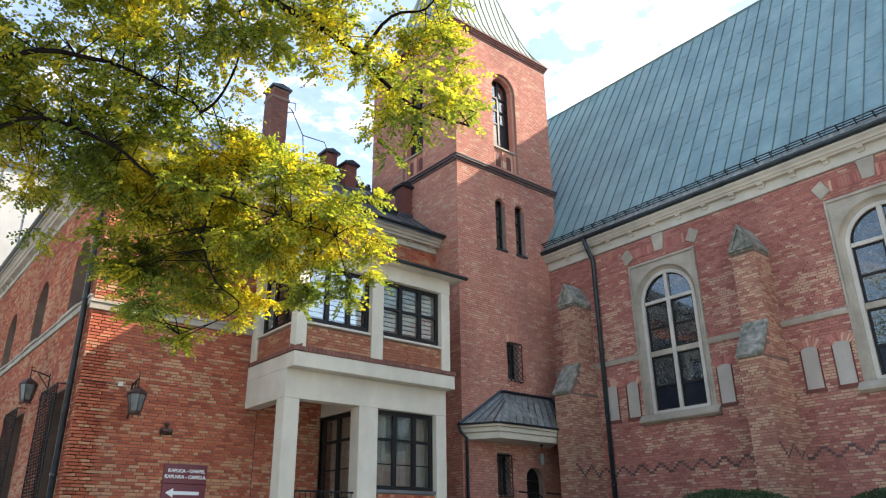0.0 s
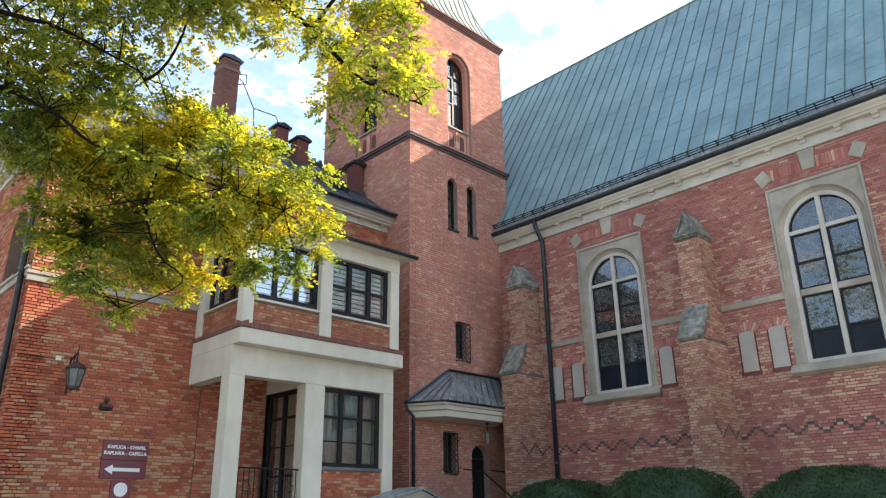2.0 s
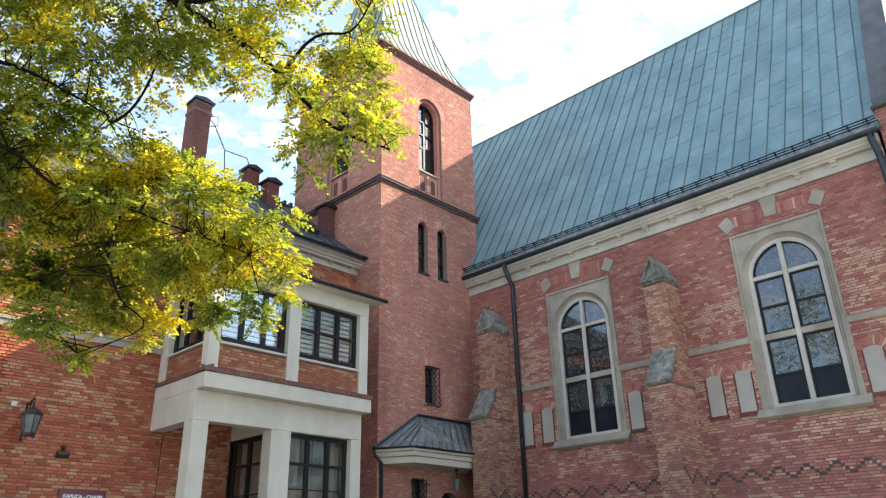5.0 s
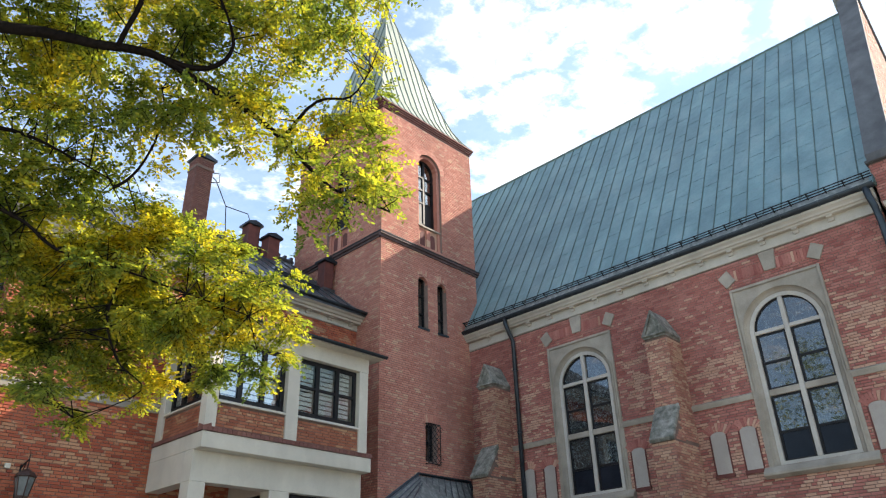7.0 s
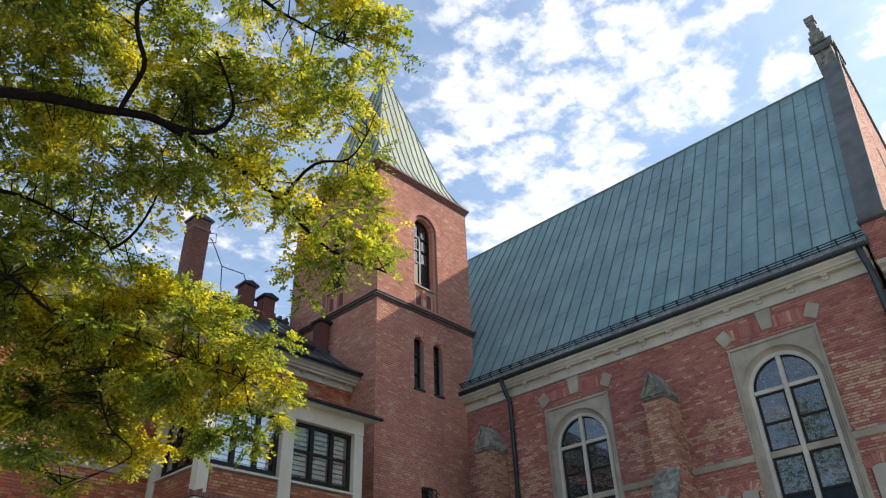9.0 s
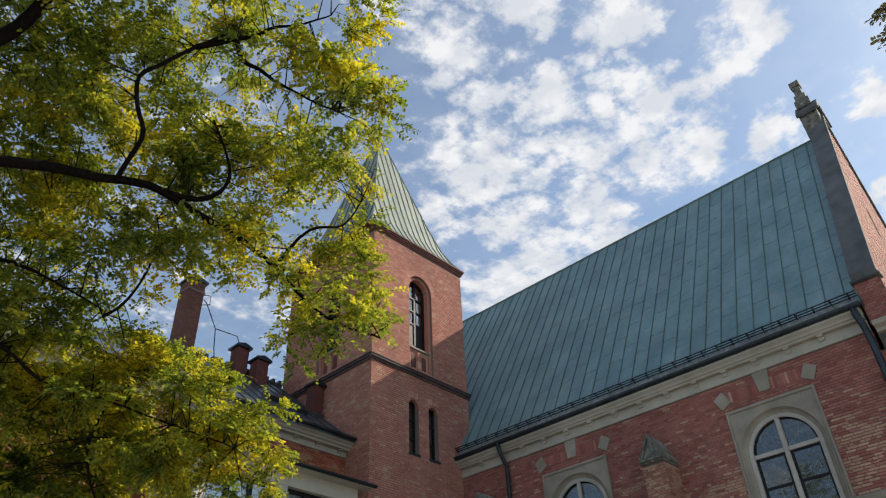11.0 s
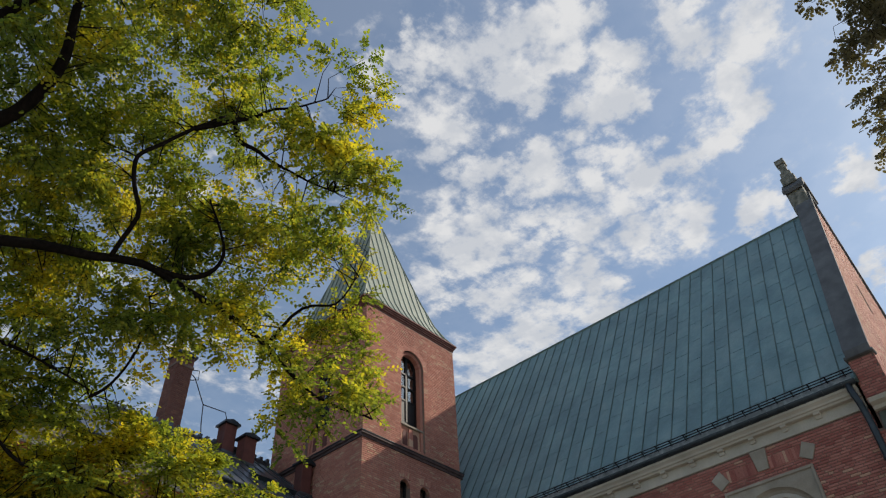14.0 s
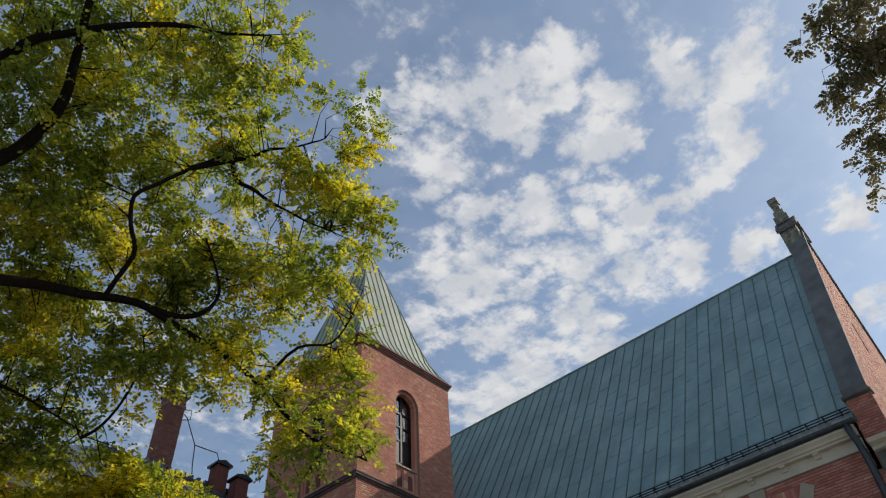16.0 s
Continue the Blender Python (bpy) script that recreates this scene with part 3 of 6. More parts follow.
def gutter_run(name, parent, a, b, r, label="black half-round gutter"):
    """A half-round trough between two points."""
    bm = bmesh.new()
    a, b = Vector(a), Vector(b)
    way = (b - a).normalized()
    side = way.cross(Z).normalized()
    ring = [side * (rr * math.cos(t)) - Z * (rr * math.sin(t)) for rr, ts in ((r, range(0, 9)), (r * 0.86, range(8, -1, -1))) for t in [math.pi * k / 8 for k in ts]]
    prism(bm, [a + q for q in ring], b - a)
    return part(name, bm, GUTTER, parent, label)


# ---- ground ----
bm = bmesh.new()
bmesh.ops.create_grid(bm, x_segments=8, y_segments=8, size=600)
tagged(part("ground", bm, GROUND), "worn grey paving round the buildings", "ground", kind="structure")

# ---- house ----
HY, HX0, HX1, HTOP = 2.53, -4.13, 6.6, 10.94
house = thing("house", (1.2, 6.0, 0), "red brick parish house with dark metal roof", "house")
hf = Face((0, HY, 0), X, -Y)
hs = Face((HX0, 0, 0), -Y, -X)
# front wall; the bay opens into it
front = brick_wall(hf, HX0, HX1, 0, HTOP, house, BRICK_HOUSE, holes=[(0.35, 4.85, 1.85, 4.95), (0.4, 4.8, 6.9, 8.5)], label="front wall of mottled red and ochre brick",
                   stretch=(-3.4, -1.2, 3.5, 4.9), seed=11)
# side wall with arched upper windows and grilled lower ones
SIDE_WIN = [-4.42, -8.74, -13.06, -17.4, -21.7]
side_holes = [(c - 0.72, c + 0.72, 7.35, 8.6) for c in SIDE_WIN] + [(c - 0.72, c + 0.72, 2.6, 5.2) for c in SIDE_WIN]
brick_wall(hs, -25.0, -HY + 0.0, 0, HTOP, house, BRICK_HOUSE, holes=side_holes, arches=[(c, 8.6, 0.72) for c in SIDE_WIN], label="side wall of red brick", seed=12, depth=0.62)
bm = bmesh.new()
box(bm, HX0 + 0.46, HX1, 25.0, 25.4, 0, HTOP)
part("wall", bm, MORTAR, house, "rear wall")
bm = bmesh.new()
box(bm, HX1 - 0.4, HX1, 6.5, 25.0, 0, HTOP)
part("wall", bm, MORTAR, house, "far side wall")
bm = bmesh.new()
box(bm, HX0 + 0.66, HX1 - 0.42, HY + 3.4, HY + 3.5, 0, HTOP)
part("inner_wall", bm, ROOM, house, "inner wall behind the windows, its dimness in the colour")
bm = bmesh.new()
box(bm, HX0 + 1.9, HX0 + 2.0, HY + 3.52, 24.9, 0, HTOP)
part("inner_wall", bm, ROOM, house, "inner wall behind the windows, its dimness in the colour")
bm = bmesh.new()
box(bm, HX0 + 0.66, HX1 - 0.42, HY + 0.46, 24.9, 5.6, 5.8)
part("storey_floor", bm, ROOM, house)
# string course
bm = bmesh.new()
block(bm, hf, HX0 - 0.09, 0.02, 6.94, 7.10, -0.02, 0.07)
block(bm, hf, HX0 - 0.11, 0.02, 7.104, 7.18, -0.02, 0.10)
part("string_course", bm, STONE, house, "weathered stone string course", bevel=0.008)
bm = bmesh.new()
block(bm, hs, -25.0, -HY - 0.02, 7.10, 7.26, -0.02, 0.07)
block(bm, hs, -25.0, -HY - 0.02, 7.264, 7.33, -0.02, 0.10)
part("string_course", bm, STONE, house, "weathered stone string course", bevel=0.008)


def cornice(parent, f, u0, u1, v, steps, label):
    bm = bmesh.new()
    prof = [(0.0, -0.03)] + steps + [(steps[-1][0], -0.03)]
    pts = [f(u0, v + a, d) for a, d in prof]
    prism(bm, pts, (u1 - u0) * f.u)
    return part("cornice", bm, CREAM, parent, label)


def bracket(parent, f, u, v, d0, w=0.17, h=0.1, reach=0.13):
    bm = bmesh.new()
    prism(bm, [f(u - w / 2, v, d0 - 0.02), f(u - w / 2, v, d0 + reach), f(u - w / 2, v - h * 0.35, d0 + reach), f(u - w / 2, v - h * 0.5, d0 + reach * 0.5), f(u - w / 2, v - h, d0 + reach * 0.3), f(u - w / 2, v - h, d0 - 0.02)], w * f.u)
    return part("bracket", bm, CREAM, parent)


STEPS = [(0.0, 0.05), (0.03, 0.06), (0.18, 0.06), (0.19, 0.24), (0.25, 0.26), (0.27, 0.32), (0.33, 0.36), (0.36, 0.43), (0.45, 0.45)]
hc = cornice(house, hf, HX0 - 0.4, HX1, HTOP, STEPS, "moulded stone eaves cornice")
for i in range(12):
    bracket(hc, hf, HX0 + 0.5 + i * 0.9, HTOP + 0.19, 0.05)
hc = cornice(house, hs, -25.0, -HY + 0.44, HTOP + 0.002, STEPS, "moulded stone eaves cornice")
for i in range(24):
    bracket(hc, hs, -24.6 + i * 0.9, HTOP + 0.192, 0.05)
gutter_run("gutter", house, (HX0 - 0.55, HY - 0.53, 11.48), (HX1 - 0.02, HY - 0.53, 11.48), 0.085)
gutter_run("gutter", house, (HX0 - 0.53, HY - 0.45, 11.48), (HX0 - 0.53, 25.0, 11.48), 0.085)
# roof: front slope, side slope over the long wing, hip between them
EZ, RZ, RY, RX = 11.42, 15.1, 6.75, -0.05
ex, ey = HX0 - 0.5, HY - 0.5
bm = bmesh.new()
prism(bm, [(ex, ey, EZ), (HX1 - 0.01, ey, EZ), (HX1 - 0.01, RY, RZ), (RX, RY, RZ)], (0, 0, -0.09))
roof = part("roof", bm, TIN, house, "dark standing-seam metal roof")
bm = bmesh.new()
prism(bm, [(ex, ey, EZ), (RX, RY, RZ), (RX, 25.3, RZ), (ex, 25.3, EZ)], (0, 0, -0.09))
part("roof", bm, CLADDING, house, "pale grey metal slope over the long wing")
bm = bmesh.new()
prism(bm, [(RX, RY, RZ), (HX1 - 0.01, RY, RZ), (HX1 - 0.01, RY + 4.4, EZ), (RX + 4.4, RY + 4.4, EZ)], (0, 0, -0.09))
prism(bm, [(RX, RY, RZ), (RX + 4.4, RY + 4.4, EZ), (RX + 4.4, 25.3, EZ), (RX, 25.3, RZ)], (0, 0, -0.09))
part("roof", bm, TIN, house, "dark metal rear slope")
slope = Vector((0, RY - ey, RZ - EZ))
up_n = X.cross(slope).normalized()
xs = ex + 0.5
while xs < HX1 - 0.1:
    t = 1.0 if xs > RX else (xs - ex) / (RX - ex)
    bm = bmesh.new()
    a, b = Vector((xs - 0.012, ey, EZ)), Vector((xs - 0.012, ey, EZ)) + slope * t
    prism(bm, [a, a + 0.024 * X, a + 0.024 * X + 0.035 * up_n, a + 0.035 * up_n], b - a)
    part("seam", bm, TIN, roof)
    xs += 0.52
side_slope = Vector((RX - ex, 0, RZ - EZ))
bm = bmesh.new()
for i in range(20):
    y = 3.6 + i * 1.05
    t = min(1.0, (y - ey) / (RY - ey))
    a = Vector((ex, y, EZ + 0.002))
    prism(bm, [a, a + 0.03 * Y, a + 0.03 * Y + 0.04 * Vector((-0.63, 0, 0.77)), a + 0.04 * Vector((-0.63, 0, 0.77))], side_slope * t)
part("seam", bm, TIN, house, "dark joint strips of the pale slope")
# ridge cover with its knobs, snow hooks, roof hatches
bm = bmesh.new()
rod(bm, [(RX, RY, RZ + 0.04), (HX1, RY, RZ + 0.04)], 0.09)
for i in range(22):
    x = RX + 0.15 + i * 0.3
    box(bm, x, x + 0.12, RY - 0.12, RY + 0.1, RZ + 0.05, RZ + 0.2)
part("ridge_cover", bm, TIN, roof, "ridge cover with raised knobs")
for hx, hy in ((4.15, 3.75), (4.85, 3.3)):
    bm = bmesh.new()
    o = Vector((hx, hy, EZ + (hy - ey) * (RZ - EZ) / (RY - ey)))
    sl = slope.normalized()
    prism(bm, [o, o + 0.62 * X, o + 0.62 * X + 0.55 * sl, o + 0.55 * sl], 0.16 * up_n)
    part("roof_hatch", bm, GUTTER, roof, "black roof hatch")


def chimney(x, y, w, base, top, clay=True, label="square red chimney with dark cap"):
    bm = bmesh.new()
    box(bm, x - w / 2, x + w / 2, y - w / 2, y + w / 2, base, top)
    if not clay:
        box(bm, x - w / 2 - 0.04, x + w / 2 + 0.04, y - w / 2 - 0.04, y + w / 2 + 0.04, top - 0.5, top - 0.38)
    c = part("chimney", bm, TERRACOTTA if clay else MORTAR, house, label, bevel=0.01)
    bm = bmesh.new()
    e = 0.09
    box(bm, x - w / 2 - e, x + w / 2 + e, y - w / 2 - e, y + w / 2 + e, top, top + 0.08)
    prism(bm, [(x - w / 2 - e, y - w / 2 - e, top + 0.08), (x + w / 2 + e, y - w / 2 - e, top + 0.08), (x, y - w / 2 - e, top + 0.2)], (0, w + 2 * e, 0))
    part("cap", bm, GUTTER, c, "dark metal cap")
    bm = bmesh.new()
    box(bm, x - w / 2 - 0.06, x + w / 2 + 0.06, y - w / 2 - 0.06, y + w / 2 + 0.06, base - 0.3, base + 0.12)
    part("flashing", bm, TIN, c)
    if not clay:
        for f, lo, hi in ((Face((x, y - w / 2, 0), X, -Y), -w / 2, w / 2), (Face((x - w / 2, y, 0), -Y, -X), -w / 2, w / 2)):
            brickwork(f, lay(lo, hi, base + 0.1, top - 0.02), BRICK_DULL, c, seed=3)
    return c


chimney(4.45, 6.55, 0.5, 14.7, 15.9)
chimney(5.0, 5.95, 0.5, 14.2, 15.3)
chimney(6.28, 4.05, 0.42, 12.8, 14.0)
chimney(2.45, 7.4, 0.68, 14.2, 18.45, False, "tall brick chimney stack")
# lightning wire from the stack to the ridge
bm = bmesh.new()
rod(bm, [(2.82, 7.06, 17.75), (2.94, 7.0, 17.62), (3.49, 7.0, 16.68), (3.56, 7.0, 15.9), (3.58, 6.8, 15.1)], 0.02, 5)
rod(bm, [(3.49, 7.0, 16.68), (4.42, 6.9, 16.66), (4.45, 6.6, 16.05)], 0.02, 5)
rod(bm, [(2.78, 7.06, 17.95), (3.06, 7.0, 18.0), (3.08, 7.0, 17.6), (2.8, 7.06, 17.5)], 0.02, 5)
part("lightning_wire", bm, IRON, house, "thin black lightning wire")


def pipe(parent, pts, r=0.06, label="black rain pipe"):
    bm = bmesh.new()
    rod(bm, pts, r, 10)
    p = part("rain_pipe", bm, GUTTER, parent, label, smooth=True)
    a, b = Vector(pts[-2]), Vector(pts[-1])
    n = int((b - a).length / 2)
    for i in range(n):
        q = a.lerp(b, (i + 0.5) / n)
        bm = bmesh.new()
        rod(bm, [q - 0.03 * Z, q + 0.03 * Z], r * 1.25, 10)
        part("clamp", bm, GUTTER, p)
    return p


pipe(house, [(HX0 - 0.5, HY + 0.35, 11.4), (HX0 - 0.45, HY + 0.35, 11.1), (HX0 - 0.12, HY + 0.35, 10.4), (HX0 - 0.12, HY + 0.35, 0.0)], 0.07)


def casement(parent, f, u0, u1, v0, v1, d, bars=(), rails=(), label="dark timber casement window", frame_w=0.09, blinds=0, curtain=False, name="window", thin=()):
    """A timber window: outer frame, mullions, rails, a pane to each light."""
    bm = bmesh.new()
    block(bm, f, u0, u1, v0, v0 + frame_w, d - 0.08, d)
    block(bm, f, u0, u1, v1 - frame_w, v1, d - 0.08, d)
    block(bm, f, u0, u0 + frame_w, v0 + frame_w, v1 - frame_w, d - 0.08, d)
    block(bm, f, u1 - frame_w, u1, v0 + frame_w, v1 - frame_w, d - 0.08, d)
    w = part(name, bm, TIMBER, parent, label)
    us = [u0 + frame_w] + list(bars) + [u1 - frame_w]
    vs = [v0 + frame_w] + list(rails) + [v1 - frame_w]
    for b in bars:
        bm = bmesh.new()
        block(bm, f, b - 0.06, b + 0.06, v0 + frame_w, v1 - frame_w, d - 0.07, d + 0.012)
        part("mullion", bm, TIMBER, w)
    for r in rails:
        bm = bmesh.new()
        block(bm, f, u0 + frame_w, u1 - frame_w, r - 0.035, r + 0.035, d - 0.065, d + 0.006)
        part("rail", bm, TIMBER, w)
    for r in thin:
        for a, b in zip(us, us[1:]):
            bm = bmesh.new()
            block(bm, f, a, b, r - 0.014, r + 0.014, d - 0.036, d - 0.004)
            part("glazing_bar", bm, TIMBER, w)
    for a, b in zip(us, us[1:]):
        for lo, hi in zip(vs, vs[1:]):
            bm = bmesh.new()
            block(bm, f, a, b, lo, hi, d - 0.045, d - 0.037)
            p = part("pane", bm, GLASS, w)
            p.visible_shadow = False
    if blinds:
        for a, b in zip(us, us[1:]):
            bm = bmesh.new()
            n = blinds
            for i in range(n):
                z0 = v0 + 0.06 + (v1 - v0 - 0.1) * i / n
                block(bm, f, a + 0.05, b - 0.05, z0, z0 + (v1 - v0) / n * 0.7, d - 0.16, d - 0.152)
            part("blind", bm, BLIND, w, "pale striped roller blind")
    if curtain:
        for a, b in zip(us, us[1:]):
            bm = bmesh.new()
            n = 26
            pts = []
            for i in range(n + 1):
                t = i / n
                pts.append((a + (b - a) * t, d - 0.28 + 0.055 * math.sin(t * 34) + 0.025 * math.sin(t * 71)))
            low = [bm.verts.new(f(u, v0, e)) for u, e in pts]
            top = [bm.verts.new(f(u, v1, e)) for u, e in pts]
            for i in range(n):
                bm.faces.new((low[i], low[i + 1], top[i + 1], top[i]))
            part("curtain", bm, CURTAIN, w, "gathered net curtain", smooth=True)
    return w


def grille(parent, f, u0, u1, v0, v1, d, bulge=0.12, step=0.16, label="black wrought-iron diamond grille", scroll=True):
    """A diamond lattice in a frame that stands off the wall."""
    bm = bmesh.new()
    for a, b in (((u0, v0), (u1, v0)), ((u0, v1), (u1, v1)), ((u0, v0), (u0, v1)), ((u1, v0), (u1, v1))):
        rod(bm, [f(*a, d + bulge), f(*b, d + bulge)], 0.016, 6)
    for c in ((u0, v0), (u1, v0), (u0, v1), (u1, v1)):
        rod(bm, [f(*c, d - 0.05), f(*c, d + bulge)], 0.012, 6)
    w, h = u1 - u0, v1 - v0
    n = int((w + h) / step)
    for i in range(1, n):
        s = i * step
        a, b = (min(s, w), max(0, s - w)), (max(0, s - h), min(s, h))
        rod(bm, [f(u0 + a[0], v0 + a[1], d + bulge), f(u0 + b[0], v0 + b[1], d + bulge)], 0.009, 5)
        rod(bm, [f(u1 - a[0], v0 + a[1], d + bulge + 0.012), f(u1 - b[0], v0 + b[1], d + bulge + 0.012)], 0.009, 5)
    if scroll:
        for s in (-1, 1):
            for v in (v0 + 0.15, v1 - 0.15):
                c = (u0 if s < 0 else u1) + s * 0.07
                rod(bm, [f(c + 0.07 * math.cos(t * 0.6), v + 0.07 * math.sin(t * 0.6), d + bulge) for t in range(9)], 0.009, 5)
    return part("window_grille", bm, IRON, parent, label)


for c in SIDE_WIN:
    w = casement(house, hs, c - 0.72, c + 0.72, 7.35, 9.32, -0.5, (c,), (8.1,), "dark arched window in the side wall", 0.1)
    bm = bmesh.new()
    spandrels(bm, hs, c, 8.6, 0.62, 9.33, -0.58, -0.495)
    part("arch_head", bm, TIMBER, w)
    bm = bmesh.new()
    block(bm, hs, c - 0.8, c + 0.8, 7.27, 7.35, -0.5, 0.12)
    part("sill", bm, STONE, w)
    reveal_bricks(house, hs, c, 8.6, 0.72, 0.24, -0.02, 0.014, BRICK_HOUSE)
    w = casement(house, hs, c - 0.72, c + 0.72, 2.6, 5.2, -0.5, (c,), (4.3,), "dark lower window behind a grille", 0.1)
    grille(house, hs, c - 0.78, c + 0.78, 2.5, 5.3, 0.0, 0.22)

# ---- bay ----
bf = Face((0, 0.0, 0), X, -Y)
bl = Face((0, 0, 0), -Y, -X)
BX1 = 5.2
bm = bmesh.new()
box(bm, 0.0, BX1, 0.0, HY, 5.67, 6.05)
part("bay_slab", bm, PLASTER, house, "cream rendered bay floor slab", bevel=0.012)
bm = bmesh.new()
box(bm, 0.0, BX1 - 0.06, 0.34, 0.7, 4.95, 5.67)
part("bay_lintel", bm, PLASTER, house, "deep cream rendered lintel", bevel=0.01)
for a, c in ((0.0, 0.36), (BX1 - 0.42, BX1 - 0.06)):
    bm = bmesh.new()
    box(bm, a, c, 0.692, HY, 4.952, 5.668)
    part("bay_lintel", bm, PLASTER, house, "deep cream rendered lintel")
for a, b in ((0.0, 0.42), (2.18, 2.78), (4.78, 5.14)):
    bm = bmesh.new()
    box(bm, a, b, 0.34 + 0.002, 0.34 + max(0.42, 0), 0.0, 4.95)
    part("bay_post", bm, PLASTER, house, "square cream rendered post", bevel=0.012)
bm = bmesh.new()
box(bm, 0.36, BX1 - 0.42, 0.7, HY, 5.55, 5.668)
part("loggia_ceiling", bm, PLASTER, house)
bm = bmesh.new()
box(bm, 0.02, BX1 - 0.08, 0.4, HY, 1.6, 1.8)
box(bm, 0.05, BX1 - 0.1, 0.5, HY, 0.0, 1.6)
part("loggia_floor", bm, STONE, house, "stone loggia floor on a plinth")
# brick ledge under the windows: bricks on edge, overhanging
for f, u0, u1 in ((bf, -0.03, BX1 + 0.03), (bl, -HY + 0.02, 0.03)):
    bm = bmesh.new()
    block(bm, f, u0 + 0.03, u1 - 0.03, 6.052, 6.12, -0.3, 0.0)
    w = part("brick_ledge", bm, MORTAR, house, "sloped ledge of red bricks on edge")
    n = int((u1 - u0) / 0.13)
    verts, faces = [], []
    for i in range(n):
        a, b = u0 + (u1 - u0) * (i + 0.04) / n, u0 + (u1 - u0) * (i + 0.96) / n
        k = len(verts)
        for d, lo, hi in ((-0.2, 6.12, 6.25), (0.035, 6.06, 6.155)):
            verts += [tuple(f(a, lo, d)), tuple(f(b, lo, d)), tuple(f(b, hi, d)), tuple(f(a, hi, d))]
        faces += [(k + 4, k + 5, k + 6, k + 7), (k, k + 1, k + 5, k + 4), (k + 1, k + 2, k + 6, k + 5), (k + 2, k + 3, k + 7, k + 6), (k + 3, k, k + 4, k + 7)]
    bits("ledge_bricks", verts, faces, BRICK_DULL, w, kind="stuff")
# upper storey: aprons, posts, head, windows
up = Face((0, 0.1, 0), X, -Y)
ul = Face((0.1, 0, 0), -Y, -X)
ur = Face((5.06, 0, 0), Y, X)
brick_wall(up, 0.14, 5.02, 6.14, 6.80, house, BRICK_BAY, depth=0.2, label="orange brick apron of the bay", seed=21)
brick_wall(ul, -HY, -0.14, 6.14, 6.80, house, BRICK_BAY, depth=0.2, label="orange brick apron of the bay", seed=22)
bm = bmesh.new()
box(bm, 4.84, 5.04, 0.32, HY, 6.06, 8.5)
part("wall", bm, PLASTER, house, "rendered bay end wall")
for a, b in ((0.03, 0.33), (2.3, 2.68), (4.75, 5.07)):
    bm = bmesh.new()
    box(bm, a, b, 0.04, 0.33, 6.13, 8.5)
    part("bay_post", bm, PLASTER, house, "flat cream rendered post between windows", bevel=0.008)
bm = bmesh.new()
box(bm, 0.03, 0.33, HY - 0.32, HY, 6.13, 8.5)
part("bay_post", bm, PLASTER, house, "flat cream rendered post between windows", bevel=0.008)
bm = bmesh.new()
box(bm, 0.02, 5.08, 0.03, 0.34, 8.5, 8.95)
part("bay_head", bm, PLASTER, house, "cream rendered head over the bay windows", bevel=0.008)
for a, c in ((0.02, 0.34), (4.76, 5.08)):
    bm = bmesh.new()
    box(bm, a, c, 0.335, HY, 8.502, 8.948)
    part("bay_head", bm, PLASTER, house, "cream rendered head over the bay windows")
for a, b in ((0.33, 2.3), (2.68, 4.75)):
    bm = bmesh.new()
    prism(bm, [(a, 0.02, 6.80), (a, 0.02, 6.84), (a, 0.2, 6.92), (a, 0.3, 6.92), (a, 0.3, 6.80)], (b - a, 0, 0))
    part("sill", bm, PLASTER, house, "cream window sill")
    t = (b - a) / 3
    casement(house, Face((0, 0.2, 0), X, -Y), a + 0.002, b - 0.002, 6.93, 8.5, 0.0, (a + t, a + 2 * t), (7.72,), "dark three-light window with striped blinds", 0.1, blinds=11)
bm = bmesh.new()
prism(bm, [(0.02, 0.33, 6.80), (0.02, 0.33, 6.84), (0.2, 0.33, 6.92), (0.3, 0.33, 6.92), (0.3, 0.33, 6.80)], (0, HY - 0.65, 0))
part("sill", bm, PLASTER, house, "cream window sill")
casement(house, Face((0.2, 0, 0), -Y, -X), -HY + 0.33, -0.335, 6.93, 8.5, 0.0, (-1.0, -1.6), (7.72,), "dark side window of the bay with striped blinds", 0.1, blinds=11)
# bay roof
bm = bmesh.new()
e = 0.3
A, B, C, D = Vector((-e, -e, 9.0)), Vector((5.1 + e, -e, 9.0)), Vector((5.1 + e, HY, 9.5)), Vector((-e, HY, 9.5))
prism(bm, [A, B, Vector((4.6, HY, 9.75)), Vector((0.5, HY, 9.75))], (0, 0, -0.05))
prism(bm, [B, Vector((5.1 + e, HY, 9.0)), Vector((4.6, HY, 9.75))], (0, 0, -0.05))
prism(bm, [A, Vector((0.5, HY, 9.75)), Vector((-e, HY, 9.0))], (0, 0, -0.05))
br = part("bay_roof", bm, TIN, house, "shallow dark metal roof over the bay")
bm = bmesh.new()
box(bm, -e + 0.02, 5.1 + e - 0.02, -e + 0.02, HY, 8.92, 8.96)
part("soffit", bm, PLASTER, br)
bm = bmesh.new()
for i in range(9):
    x = 0.1 + i * 0.6
    a = A.lerp(B, (x + e) / (5.1 + 2 * e))
    prism(bm, [a, a + 0.025 * X, a + 0.025 * X + 0.04 * Z, a + 0.04 * Z], (0, HY + e, 0.75))
part("seam", bm, TIN, br)
gutter_run("gutter", house, A + Vector((-0.03, -0.06, 0.0)), B + Vector((0.03, -0.06, 0.0)), 0.075)
gutter_run("gutter", house, A + Vector((-0.06, 0.05, 0.0)), Vector((-e - 0.06, HY, 9.0)), 0.075)
